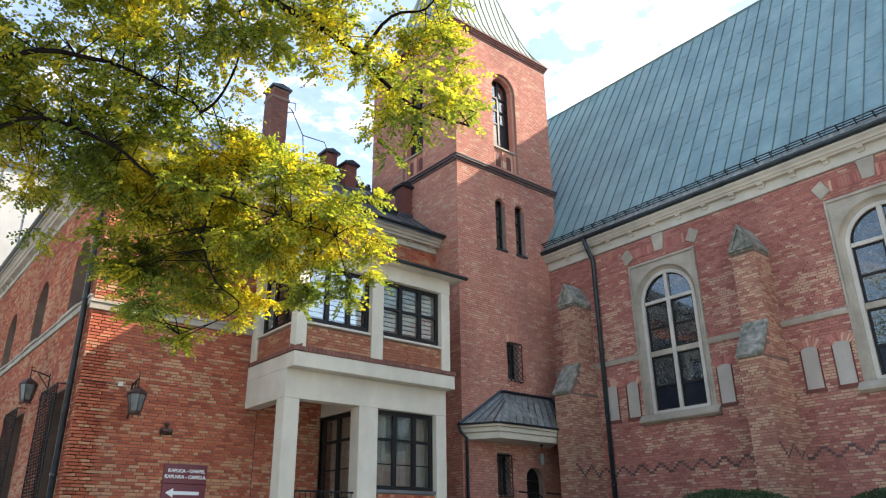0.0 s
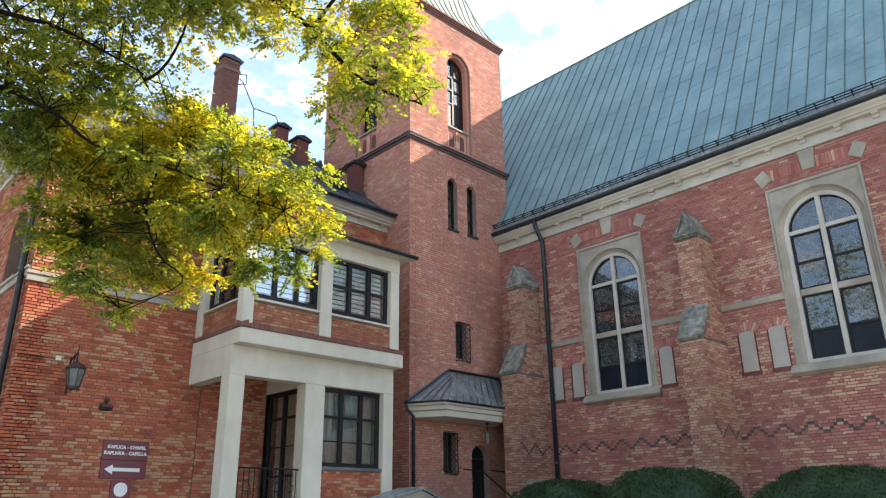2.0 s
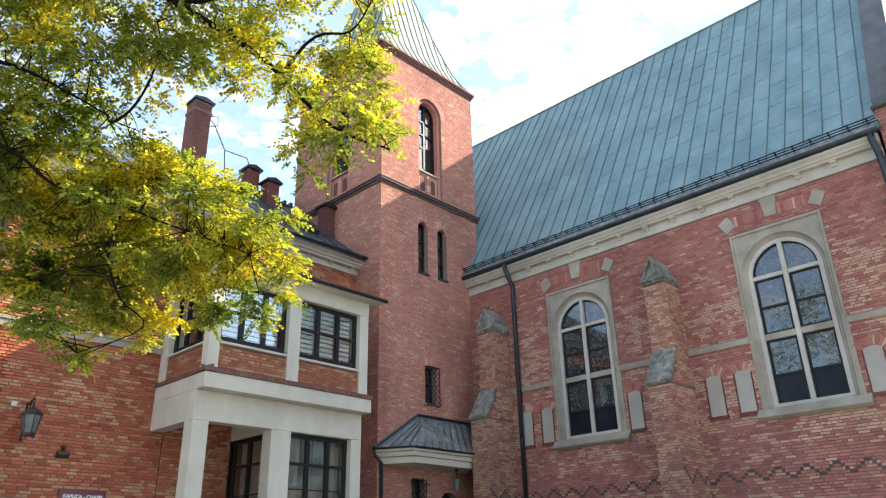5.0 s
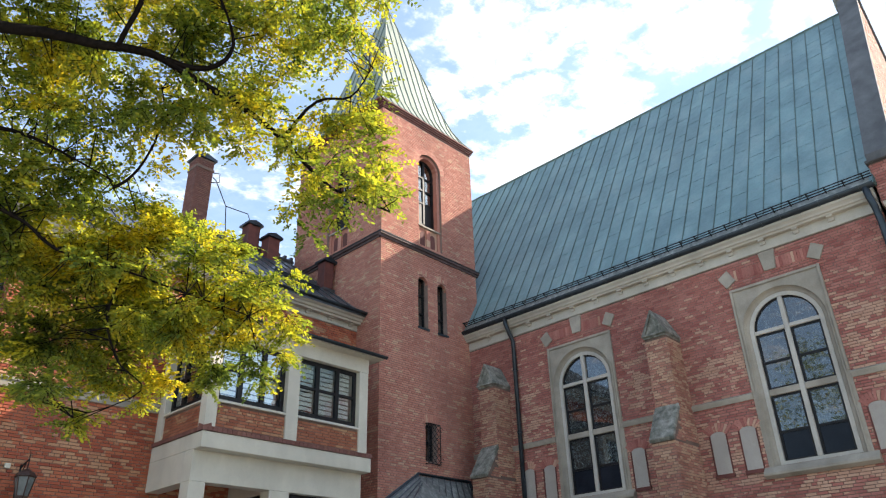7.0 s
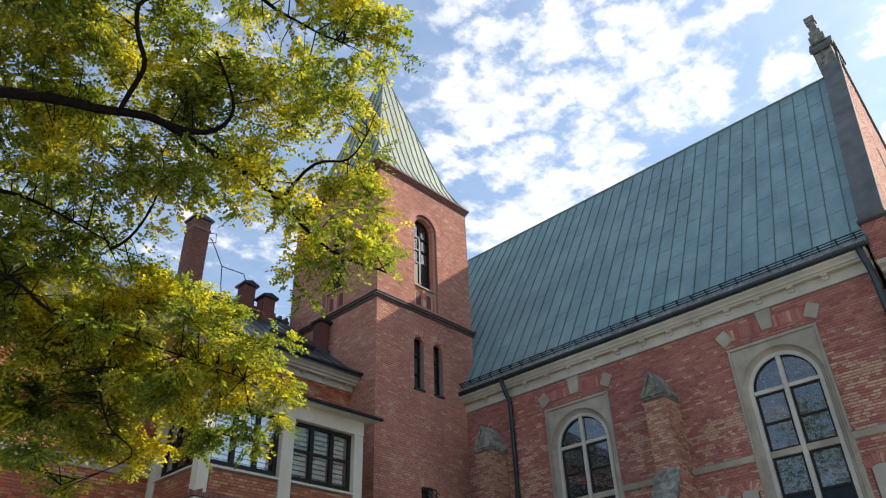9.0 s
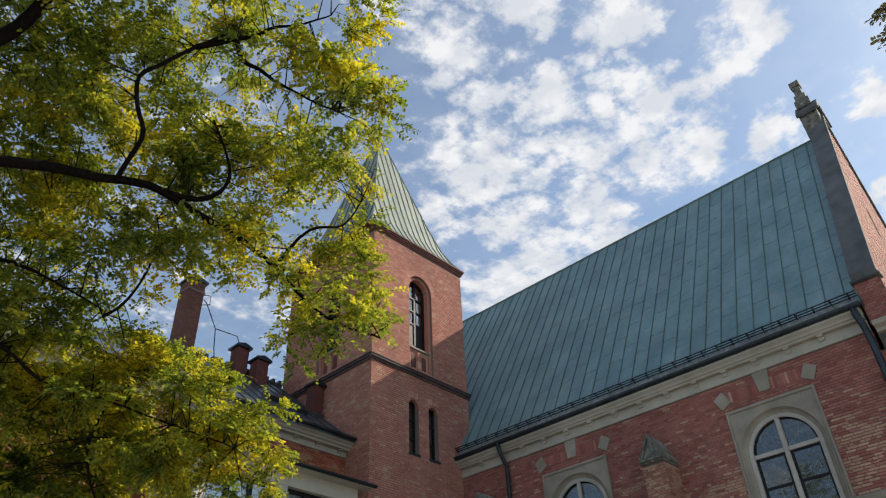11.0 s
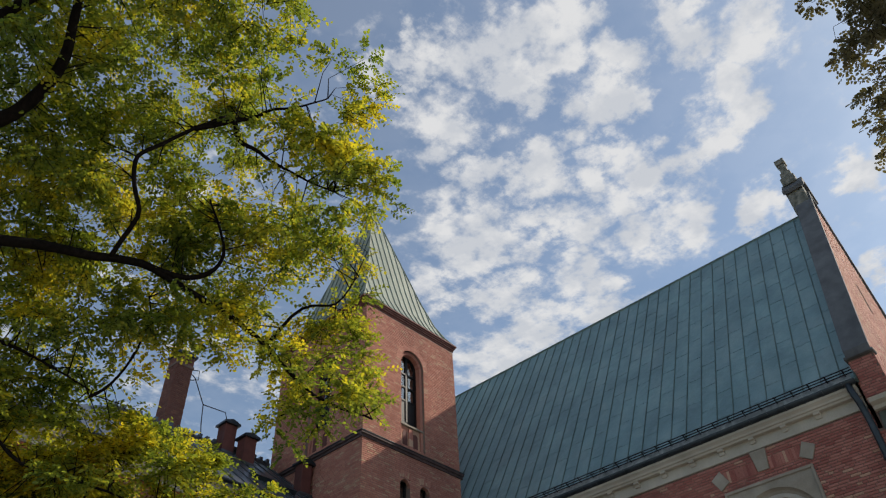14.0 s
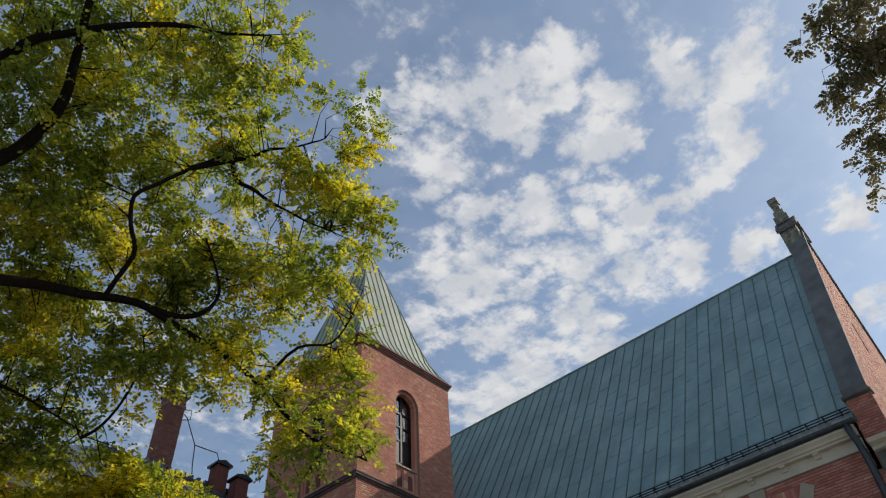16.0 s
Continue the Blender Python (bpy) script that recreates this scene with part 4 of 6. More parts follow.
# ground floor of the bay: glazed room beside an open loggia
brick_wall(Face((0, 0.44, 0), X, -Y), 2.78, 4.78, 1.8, 2.82, house, BRICK_HOUSE, depth=0.25, label="brick apron below the window", seed=23)
bm = bmesh.new()
block(bm, Face((0, 0.44, 0), X, -Y), 2.78, 4.78, 2.822, 2.9, -0.2, 0.06)
part("sill", bm, COPING, house, "dark grey stone window sill")
casement(house, Face((0, 0.52, 0), X, -Y), 2.785, 4.775, 2.9, 4.945, 0.0, (3.46, 4.12), (4.18,), "dark three-light window with net curtains", 0.11, curtain=True, thin=(3.55,))
gl = Face((2.36, 0, 0), -Y, -X)
w = casement(house, gl, -2.45, -0.77, 1.81, 4.92, 0.0, (-1.62,), (2.7, 4.2), "dark glazed loggia door", 0.12, curtain=True, name="door", thin=(3.45,))
bm = bmesh.new()
box(bm, 2.3, 2.7, 0.77, HY, 4.93, 5.54)
part("wall", bm, PLASTER, house, "rendered wall over the loggia door")
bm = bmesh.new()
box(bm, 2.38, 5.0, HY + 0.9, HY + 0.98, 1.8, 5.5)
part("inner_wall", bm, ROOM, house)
bm = bmesh.new()
box(bm, 4.84, 5.1, 0.78, HY, 1.8, 4.94)
part("wall", bm, PLASTER, house, "rendered bay end wall")
brick_wall(Face((0, HY - 0.012, 0), X, -Y), 0.37, 2.3, 1.82, 5.5, house, BRICK_HOUSE, depth=0.2, label="brick back wall of the loggia", seed=24)
# loggia railing
bm = bmesh.new()
rod(bm, [(0.42, 0.5, 2.8), (2.18, 0.5, 2.8)], 0.022, 8)
rod(bm, [(0.42, 0.5, 1.95), (2.18, 0.5, 1.95)], 0.016, 8)
rail = part("railing", bm, IRON, house, "black iron loggia railing")
for i in range(12):
    x = 0.52 + i * 0.145
    bm = bmesh.new()
    rod(bm, [(x, 0.5, 1.81), (x, 0.5, 2.8)], 0.01, 6)
    part("baluster", bm, IRON, rail)
for i in range(4):
    bm = bmesh.new()
    c = 0.75 + i * 0.4
    rod(bm, [(c + 0.1 * math.cos(t * math.tau / 16), 0.49, 2.36 + 0.1 * math.sin(t * math.tau / 16)) for t in range(17)], 0.01, 5)
    for lo, hi in ((2.5, 2.72), (2.0, 2.22)):
        rod(bm, [(c - 0.08, 0.49, lo), (c + 0.08, 0.49, lo), (c + 0.08, 0.49, hi), (c - 0.08, 0.49, hi), (c - 0.08, 0.49, lo)], 0.008, 4)
    part("ring_panel", bm, IRON, rail)

# ---- tower ----
TX0, TX1, TY0, TY1, TTOP = 6.6, 11.62, 1.31, 6.6, 20.07
tower = thing("bell_tower", (9.1, 3.85, 0), "square red brick bell tower with copper spire", "tower")
tf = Face((0, TY0, 0), X, -Y)
tl = Face((TX0, 0, 0), -Y, -X)
BELT = 14.22
SLITS = [(8.40, 8.90), (9.40, 9.89)]
AC, AR, ASP = 9.1, 0.64, 18.25
holes = [(a, b, 11.28, 13.3) for a, b in SLITS] + [(AC - AR, AC + AR, 14.62, ASP), (8.68, 9.2, 6.65, 7.9), (8.02, 8.58, 2.95, 4.2), (9.3, 10.1, 1.8, 3.45)]
tw = brick_wall(tf, TX0, TX1, 0, TTOP, tower, BRICK_TOWER, holes=holes, arches=[(AC, ASP, AR), (9.7, 3.45, 0.4)], label="tower front of warm red brick", seed=31, stretch=(7.0, 8.4, 6.3, 8.4))
TLC = -3.85
brick_wall(tl, -TY1, -TY0, 0, TTOP, tower, BRICK_TOWER, holes=[(TLC - AR, TLC + AR, 14.62, ASP)], arches=[(TLC, ASP, AR)], label="tower side of warm red brick", seed=32)
bm = bmesh.new()
box(bm, TX1 - 0.45, TX1, TY0 + 0.46, TY1, 0, TTOP)
part("wall", bm, MORTAR, tower, "far side of the tower")
bm = bmesh.new()
box(bm, TX0 + 0.46, TX1 - 0.46, TY1 - 0.45, TY1, 0, TTOP)
part("wall", bm, MORTAR, tower, "rear of the tower")
bm = bmesh.new()
box(bm, TX0 + 0.46, TX1 - 0.46, TY0 + 0.46, TY1 - 0.46, 14.3, 14.4)
box(bm, TX0 + 0.46, TX1 - 0.46, TY0 + 0.46, TY1 - 0.46, 5.9, 6.0)
part("storey_floor", bm, ROOM, tower)
# belt course: two thin dark ledges
for x1, y0, y1 in ((TX1, TY0, None), (None, TY0, TY1)):
    prof = [(0, -0.02), (0, 0.06), (0.09, 0.06), (0.1, 0.12), (0.18, 0.12), (0.18, -0.02)]
    bm = bmesh.new()
    if x1:
        prism(bm, [(TX0 - 0.12, TY0 - d, BELT + v) for v, d in prof], (TX1 - TX0 + 0.24, 0, 0))
    else:
        prism(bm, [(TX0 - d, TY0 + 0.022, BELT + v) for v, d in prof], (0, TY1 - TY0 + 0.1, 0))
    part("belt_course", bm, BRICK_DARK, tower, "dark belt course of moulded brick")
bm = bmesh.new()
box(bm, TX0 - 0.15, TX1 + 0.15, TY0 - 0.15, TY0 + 0.02, BELT + 0.184, BELT + 0.2)
box(bm, TX0 - 0.15, TX0 + 0.02, TY0 + 0.022, TY1 + 0.15, BELT + 0.184, BELT + 0.2)
part("drip_sheet", bm, GUTTER, tower)
# brick cornice under the spire
for i, (v, d) in enumerate(((TTOP, 0.03), (TTOP + 0.077, 0.07), (TTOP + 0.154, 0.11), (TTOP + 0.231, 0.15))):
    bm = bmesh.new()
    box(bm, TX0 - d, TX1 + d, TY0 - d, TY1 + d, v, v + 0.074)
    part("brick_cornice", bm, TERRACOTTA, tower)
# spire with flared eaves
TC = Vector((9.04, 3.92, 0))
PROF = [(2.68, 20.39), (2.4, 20.8), (2.08, 21.45), (1.66, 22.8), (0.0, 29.02)]
bm = bmesh.new()
rings = []
for h, z in PROF[:-1]:
    rings.append([bm.verts.new((TC.x + sx * h, TC.y + sy * h, z)) for sx, sy in ((-1, -1), (1, -1), (1, 1), (-1, 1))])
tip = bm.verts.new((TC.x, TC.y, PROF[-1][1]))
for a, b in zip(rings, rings[1:]):
    for k in range(4):
        bm.faces.new((a[k], a[(k + 1) % 4], b[(k + 1) % 4], b[k]))
for k in range(4):
    bm.faces.new((rings[-1][k], rings[-1][(k + 1) % 4], tip))
bm.faces.new(rings[0][::-1])
spire = part("spire", bm, SPIRE, tower, "pyramid spire of pale green copper")


def spire_seams(u, n):
    for i in range(-7, 8):
        s = i * 0.36
        pts = []
        for h, z in PROF:
            if h >= abs(s):
                pts.append(TC + u * s + n * (h + 0.012) + Z * z)
        (h0, z0), (h1, z1) = [(p, q) for p, q in zip(PROF, PROF[1:]) if q[0] <= abs(s) + 1e-9][0]
        t = (h0 - abs(s)) / (h0 - h1)
        pts.append(TC + u * s + n * (abs(s) + 0.012) + Z * (z0 + (z1 - z0) * t))
        bm = bmesh.new()
        rod(bm, pts, 0.022, 5)
        part("seam", bm, COPPER_SEAM, spire)


spire_seams(X, -Y)
spire_seams(-Y, -X)
for sx, sy in ((-1, -1), (1, -1), (-1, 1)):
    bm = bmesh.new()
    rod(bm, [TC + Vector((sx * h, sy * h, z + 0.01)) for h, z in PROF], 0.035, 6)
    part("hip_seam", bm, SPIRE, spire)
bm = bmesh.new()
box(bm, TC.x - 2.7, TC.x + 2.7, TC.y - 2.7, TC.y + 2.7, 20.31, 20.385)
part("eaves_board", bm, TERRACOTTA, spire, "dark eaves edge")
bm = bmesh.new()
rod(bm, [TC + Z * 28.85, TC + Z * 29.2], 0.11, 10, 0.06)
bmesh.ops.create_uvsphere(bm, u_segments=12, v_segments=8, radius=0.14, matrix=Matrix.Translation(TC + Z * 29.25))
rod(bm, [TC + Z * 29.3, TC + Z * 30.05], 0.03, 6, 0.012)
part("finial", bm, GUTTER, tower, "dark finial ball with spike", smooth=True)


def belfry_window(f, c):
    w = casement(tower, f, c - AR + 0.14, c + AR - 0.14, 15.75, ASP + 0.62, -0.32, (c,), (16.75, 17.35, 17.95), "tall arched belfry window", 0.07)
    bm = bmesh.new()
    spandrels(bm, f, c, ASP, AR - 0.2, ASP + AR, -0.42, -0.31)
    block(bm, f, c - AR + 0.005, c - AR + 0.2, 15.6, ASP, -0.42, -0.31)
    block(bm, f, c + AR - 0.2, c + AR - 0.005, 15.6, ASP, -0.42, -0.31)
    part("frame", bm, TIMBER, w)
    bm = bmesh.new()
    arch_ring(bm, f, c, ASP, AR - 0.13, AR - 0.002, -0.3, -0.1)
    block(bm, f, c - AR + 0.002, c - AR + 0.13, 14.62, ASP, -0.3, -0.1)
    block(bm, f, c + AR - 0.13, c + AR - 0.002, 14.62, ASP, -0.3, -0.1)
    part("jamb", bm, BRICK_TOWER, w, "stepped brick jamb")
    bm = bmesh.new()
    prism(bm, [f(c - AR, 15.5, -0.3), f(c - AR, 15.5, -0.06), f(c - AR, 15.56, -0.06), f(c - AR, 15.72, -0.3)], 2 * AR * f.u)
    part("sill", bm, STONE, w, "sloped stone sill")
    bm = bmesh.new()
    block(bm, f, c - AR + 0.13, c + AR - 0.13, 14.62, 15.5, -0.42, -0.16)
    part("apron", bm, BRICK_TOWER, w)
    bm = bmesh.new()
    block(bm, f, c - AR + 0.16, c + AR - 0.16, 15.82, 16.72, -0.345, -0.338)
    part("louvre_board", bm, TIMBER, w, "dark lower board of the belfry window")
    for s in (-1, 1):
        bm = bmesh.new()
        cc = c + s * 0.27
        block(bm, f, cc - 0.13, cc + 0.13, 14.66, 15.2, -0.158, -0.152)
        prism(bm, arch_pts(f, cc, 15.2, 0.13, 8, -0.158), 0.006 * f.n)
        part("blind_niche", bm, TERRACOTTA, w, "small arched blind niche")
    bm = bmesh.new()
    block(bm, f, c - 0.1, c + 0.1, 14.66, 15.42, -0.15, -0.1)
    part("pier", bm, BRICK_TOWER, w)
    reveal_bricks(tower, f, c, ASP, AR, 0.25, -0.02, 0.014, BRICK_TOWER, 20)


belfry_window(tf, AC)
belfry_window(tl, TLC)
for a, b in SLITS:
    w = casement(tower, tf, a, b, 11.28, 13.29, -0.2, (), (11.9, 12.6), "narrow dark slit window", 0.06)
    bm = bmesh.new()
    block(bm, tf, a - 0.03, b + 0.03, 11.2, 11.276, -0.2, 0.05)
    part("sill", bm, GUTTER, w)
    bm = bmesh.new()
    spandrels(bm, tf, (a + b) / 2, 13.29 - (b - a) / 2, (b - a) / 2, 13.29, -0.12, 0.012, 10)
    part("arch_head", bm, BRICK_TOWER, w, "rounded brick head")
    flat_arch(tower, tf, a - 0.02, b + 0.02, 13.3, 13.52, 0.04, 0.06, BRICK_TOWER, 7)
w = casement(tower, tf, 8.68, 9.2, 6.65, 7.89, -0.2, (), (7.3,), "small dark tower window behind a grille", 0.06)
flat_arch(tower, tf, 8.62, 9.26, 7.9, 8.14, 0.05, 0.05, BRICK_TOWER, 8)
grille(tower, tf, 8.66, 9.22, 6.55, 7.85, 0.0, 0.16, 0.2)

# ---- porch ----
w = casement(tower, tf, 8.02, 8.58, 2.95, 4.2, -0.2, (), (), "small dark porch window behind a grille", 0.06)
grille(tower, tf, 8.04, 8.56, 2.9, 4.15, 0.0, 0.12, 0.17)
bm = bmesh.new()
block(bm, tf, 9.3, 10.1, 1.8, 3.44, -0.3, -0.22)
prism(bm, arch_pts(tf, 9.7, 3.45, 0.4, 12, -0.3), 0.08 * tf.n)
door = part("door", bm, TIMBER, tower, "dark arched plank door")
for i in range(5):
    bm = bmesh.new()
    u = 9.33 + i * 0.15
    block(bm, tf, u, u + 0.138, 1.82, 3.43, -0.215, -0.2)
    part("plank", bm, TIMBER, door)
bm = bmesh.new()
rod(bm, [tf(9.42, 2.75, -0.2), tf(9.42, 2.75, -0.14), tf(9.52, 2.75, -0.14)], 0.014, 6)
part("door_handle", bm, LEAD, door, "steel lever handle")
canopy = thing("porch_canopy", (8.3, 0.7, 4.5), "hipped zinc porch canopy with cream fascia", "canopy")
CY0, CZ = 0.2, 4.95
bm = bmesh.new()
pk0, pk1 = Vector((8.3, TY0, 6.15)), Vector((10.75, TY0, 6.15))
P0, P1, P2, P3 = Vector((6.45, TY0, CZ)), Vector((7.05, CY0, CZ)), Vector((9.95, CY0, CZ)), Vector((10.75, TY0, CZ))
mid0 = Vector((8.0, 0.78, 5.72))
prism(bm, [P0, P1, mid0, pk0], (0, 0, -0.03))
prism(bm, [P1, P2, pk1, pk0, mid0], (0, 0, -0.03))
prism(bm, [P2, P3, pk1], (0, 0, -0.03))
cr = part("canopy_roof", bm, LEAD, canopy, "grey zinc sheets with standing seams")
for i in range(9):
    t = (i + 0.5) / 9
    bm = bmesh.new()
    a, b = P1.lerp(P2, t), pk0.lerp(pk1, t)
    prism(bm, [a - 0.018 * X, a + 0.018 * X, b + 0.018 * X, b - 0.018 * X], (0, 0, 0.06))
    part("seam", bm, TIN, cr)
for i in range(4):
    t = (i + 0.5) / 4
    bm = bmesh.new()
    rod(bm, [P0.lerp(P1, t) + 0.015 * Z, pk0.lerp(mid0, t) + 0.015 * Z], 0.026, 5)
    part("seam", bm, TIN, cr)
bm = bmesh.new()
for a, b in ((P0, pk0), (pk0, pk1), (P2, pk1)):
    rod(bm, [a + Vector((0, -0.03, 0.04)), b + Vector((0, -0.03, 0.04))], 0.05, 6)
part("flashing", bm, GUTTER, cr, "dark flashing strips")
bm = bmesh.new()
for off, lo, hi in ((0.0, -0.1, 0.0), (0.06, -0.24, -0.104), (0.12, -0.44, -0.244)):
    c = Vector((8.7, TY0, 0))
    pts = []
    for p in (P0, P1, P2, P3):
        q = p + (Vector((c.x, TY0, p.z)) - p).normalized() * off * 1.6
        q.y = min(q.y, TY0 - 0.002)
        pts.append(Vector((q.x, q.y, CZ + lo)))
    prism(bm, pts, (0, 0, hi - lo))
part("fascia", bm, PLASTER, canopy, "moulded cream fascia", bevel=0.01)
gutter_run("gutter", canopy, P0 + Vector((-0.05, 0, 0.02)), P1 + Vector((-0.05, -0.05, 0.02)), 0.055, "zinc gutter")
gutter_run("gutter", canopy, P1 + Vector((-0.05, -0.05, 0.02)), P2 + Vector((0.05, -0.05, 0.02)), 0.055, "zinc gutter")
pipe(canopy, [(6.4, 1.24, 4.9), (6.42, 1.2, 4.75), (6.68, 1.2, 4.55), (6.68, 1.2, 0.0)], 0.05)
porch_lamp = thing("porch_lamp", (9.5, 0.75, 4.5), "small hanging porch lantern under the canopy", "lamp")
bm = bmesh.new()
rod(bm, [(9.5, 0.75, 4.5), (9.5, 0.75, 4.2)], 0.012, 6)
rod(bm, [(9.5, 0.75, 4.51), (9.5, 0.75, 4.45)], 0.07, 10, 0.03)
part("chain", bm, IRON, porch_lamp)
bm = bmesh.new()
rod(bm, [(9.5, 0.75, 3.88), (9.5, 0.75, 4.2)], 0.06, 8, 0.09)
part("shade", bm, FROST, porch_lamp, "frosted glass shade")
# porch landing with its steps and handrails
steps = thing("porch_steps", (9.3, -0.5, 0), "stone steps up to the porch door", "steps")
bm = bmesh.new()
box(bm, 8.2, 10.0, 0.1, TY0 - 0.02, 0, 1.78)
part("landing", bm, STONE, steps)
for i in range(9):
    bm = bmesh.new()
    box(bm, 8.7, 9.95, 0.1 - 0.29 * (i + 1), 0.1 - 0.29 * i - 0.002, 0, 1.78 - 0.178 * (i + 1))
    part("step", bm, STONE, steps, bevel=0.01)
bm = bmesh.new()
box(bm, 9.96, 10.3, -0.62, 0.1, 0, 2.55)
box(bm, 9.9, 10.36, -0.68, 0.16, 2.55, 2.68)
part("parapet", bm, STONE, steps, "stone parapet block", bevel=0.012)
for x in (8.62, 9.88):
    bm = bmesh.new()
    rod(bm, [(x, 1.0, 3.05), (x, 0.2, 2.95), (x, -2.4, 1.15)], 0.025, 8)
    for y, z0, z1 in ((0.3, 1.78, 2.98), (-1.1, 0.9, 2.05), (-2.3, 0.0, 1.2)):
        rod(bm, [(x, y, z0), (x, y, z1)], 0.018, 6)
    part("handrail", bm, IRON, steps, "black iron handrail")
# low gabled cap beside the bay
hood = thing("cellar_hood", (5.5, -0.6, 0), "low gabled zinc hood over a cellar entry", "hood")
bm = bmesh.new()
prism(bm, [(3.3, -0.9, 1.93), (5.15, -0.9, 2.4), (6.1, -0.9, 2.02), (6.1, -0.9, 1.96), (5.15, -0.9, 2.33), (3.3, -0.9, 1.87)], (0, 1.0, 0))
part("hood_roof", bm, LEAD, hood)
bm = bmesh.new()
prism(bm, [(3.4, -0.85, 0), (6.0, -0.85, 0), (6.0, -0.85, 1.98), (5.15, -0.85, 2.31), (3.4, -0.85, 1.88)], (0, 0.9, 0))
part("hood_wall", bm, STONE, hood)

# ---- church ----
CW = 11.11
church = thing("church", (14.56, -3.0, 0), "red brick church with steep green copper roof", "church")
cf = Face((CW, 0, 0), -Y, -X)
WINS = [3.45, 9.93]
BUTT = [0.12, 6.6, 13.15]
WALL_TOP = 10.96
holes = [(c - 1.14, c + 1.14, 5.2, 8.72) for c in WINS]
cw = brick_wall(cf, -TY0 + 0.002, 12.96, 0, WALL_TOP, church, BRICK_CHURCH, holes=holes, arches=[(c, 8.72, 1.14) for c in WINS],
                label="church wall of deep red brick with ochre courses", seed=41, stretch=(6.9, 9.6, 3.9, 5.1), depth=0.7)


def tracery_window(c, name):
    """An arched stone window with one mullion and two transoms."""
    bm = bmesh.new()
    block(bm, cf, c - 1.24, c - 1.12, 5.15, 10.1, -0.1, 0.03)
    block(bm, cf, c + 1.12, c + 1.24, 5.15, 10.1, -0.1, 0.03)
    spandrels(bm, cf, c, 8.72, 1.12, 10.1, -0.1, 0.03, 24)
    w = part(name, bm, STONE, church, "tall arched window in a weathered stone surround")
    # hollow moulding that leads from the surround to the frame
    bm = bmesh.new()
    line = [(c - 1, 5.19)] + [(c + math.cos(math.pi * (1 - i / 32)), 8.72 + math.sin(math.pi * (1 - i / 32))) for i in range(33)] + [(c + 1, 5.19)]
    rings = []
    for r, d in ((1.15, 0.0), (1.15, 0.05), (1.11, 0.05), (1.09, 0.0), (1.05, -0.06), (0.975, -0.1), (0.975, -0.2)):
        ring = []
        for u, v in line:
            ring.append(bm.verts.new(cf(c + (u - c) * r, (8.72 + (v - 8.72) * r) if v > 8.72 else v, d)))
        rings.append(ring)
    for p, q in zip(rings, rings[1:]):
        for i in range(len(line) - 1):
            bm.faces.new((p[i], p[i + 1], q[i + 1], q[i]))
    part("hollow_moulding", bm, STONE, w)
    bm = bmesh.new()
    block(bm, cf, c - 1.24, c - 1.17, 7.16, 10.1, 0.04, 0.075)
    block(bm, cf, c + 1.17, c + 1.24, 7.16, 10.1, 0.04, 0.075)
    block(bm, cf, c - 1.17, c + 1.17, 10.02, 10.1, 0.04, 0.075)
    part("border_moulding", bm, STONE, w, bevel=0.01)
    bm = bmesh.new()
    arch_ring(bm, cf, c, 8.72, 0.87, 0.978, -0.28, -0.08, 24)
    block(bm, cf, c - 0.978, c - 0.87, 5.22, 8.72, -0.28, -0.08)
    block(bm, cf, c + 0.87, c + 0.978, 5.22, 8.72, -0.28, -0.08)
    block(bm, cf, c - 0.87, c + 0.87, 5.2, 5.3, -0.28, -0.08)
    part("inner_frame", bm, PALE_STONE, w, "paler inner stone frame")
    bm = bmesh.new()
    block(bm, cf, c - 0.065, c + 0.065, 5.3, 8.72 + 0.9, -0.26, -0.09)
    part("mullion", bm, PALE_STONE, w, bevel=0.015)
    for v, h in ((6.98, 0.17), (8.68, 0.11)):
        for s in (-1, 1):
            bm = bmesh.new()
            block(bm, cf, c + min(s * 0.067, s * 0.868), c + max(s * 0.067, s * 0.868), v, v + h, -0.25, -0.1)
            part("transom", bm, STONE if v < 8 else PALE_STONE, w, bevel=0.012)
    for s in (-1, 1):
        a, b = sorted((c + s * 0.067, c + s * 0.868))
        for lo, hi, kind in ((5.3, 6.02, DARK_PANE), (6.05, 6.98, LEADED), (7.15, 7.86, LEADED), (7.9, 8.68, LEADED)):
            bm = bmesh.new()
            block(bm, cf, a, b, lo, hi, -0.19, -0.18)
            part("pane", bm, kind, w)
        bm = bmesh.new()
        pts = [cf(c + s * 0.067, 8.79, -0.19), cf(c + s * 0.868, 8.79, -0.19)]
        pts += [cf(c + s * 0.868 * math.cos(t), 8.79 + 0.8 * math.sin(t), -0.19) for t in [math.asin(1) * i / 9 for i in range(1, 9)]]
        pts += [cf(c + s * 0.067, 8.79 + 0.8, -0.19)]
        prism(bm, pts, 0.01 * cf.n)
        part("pane", bm, LEADED, w)
        bm = bmesh.new()
        for lo, hi in ((5.3, 6.98), (7.15, 8.68)):
            for u in (a + 0.03, b - 0.03):
                block(bm, cf, u - 0.03, u + 0.03, lo, hi, -0.178, -0.15)
            for v in (lo + 0.02, hi - 0.02, (6.035 if lo < 6 else 7.88)):
                block(bm, cf, a + 0.06, b - 0.06, v - 0.032, v + 0.032, -0.178, -0.152)
        arch = [cf(c + s * 0.84 * math.cos(t), 8.79 + 0.79 * math.sin(t), -0.165) for t in [math.asin(1) * i / 9 for i in range(0, 10)]]
        rod(bm, arch, 0.035, 6)
        part("casement_bar", bm, TIMBER, w)
    bm = bmesh.new()
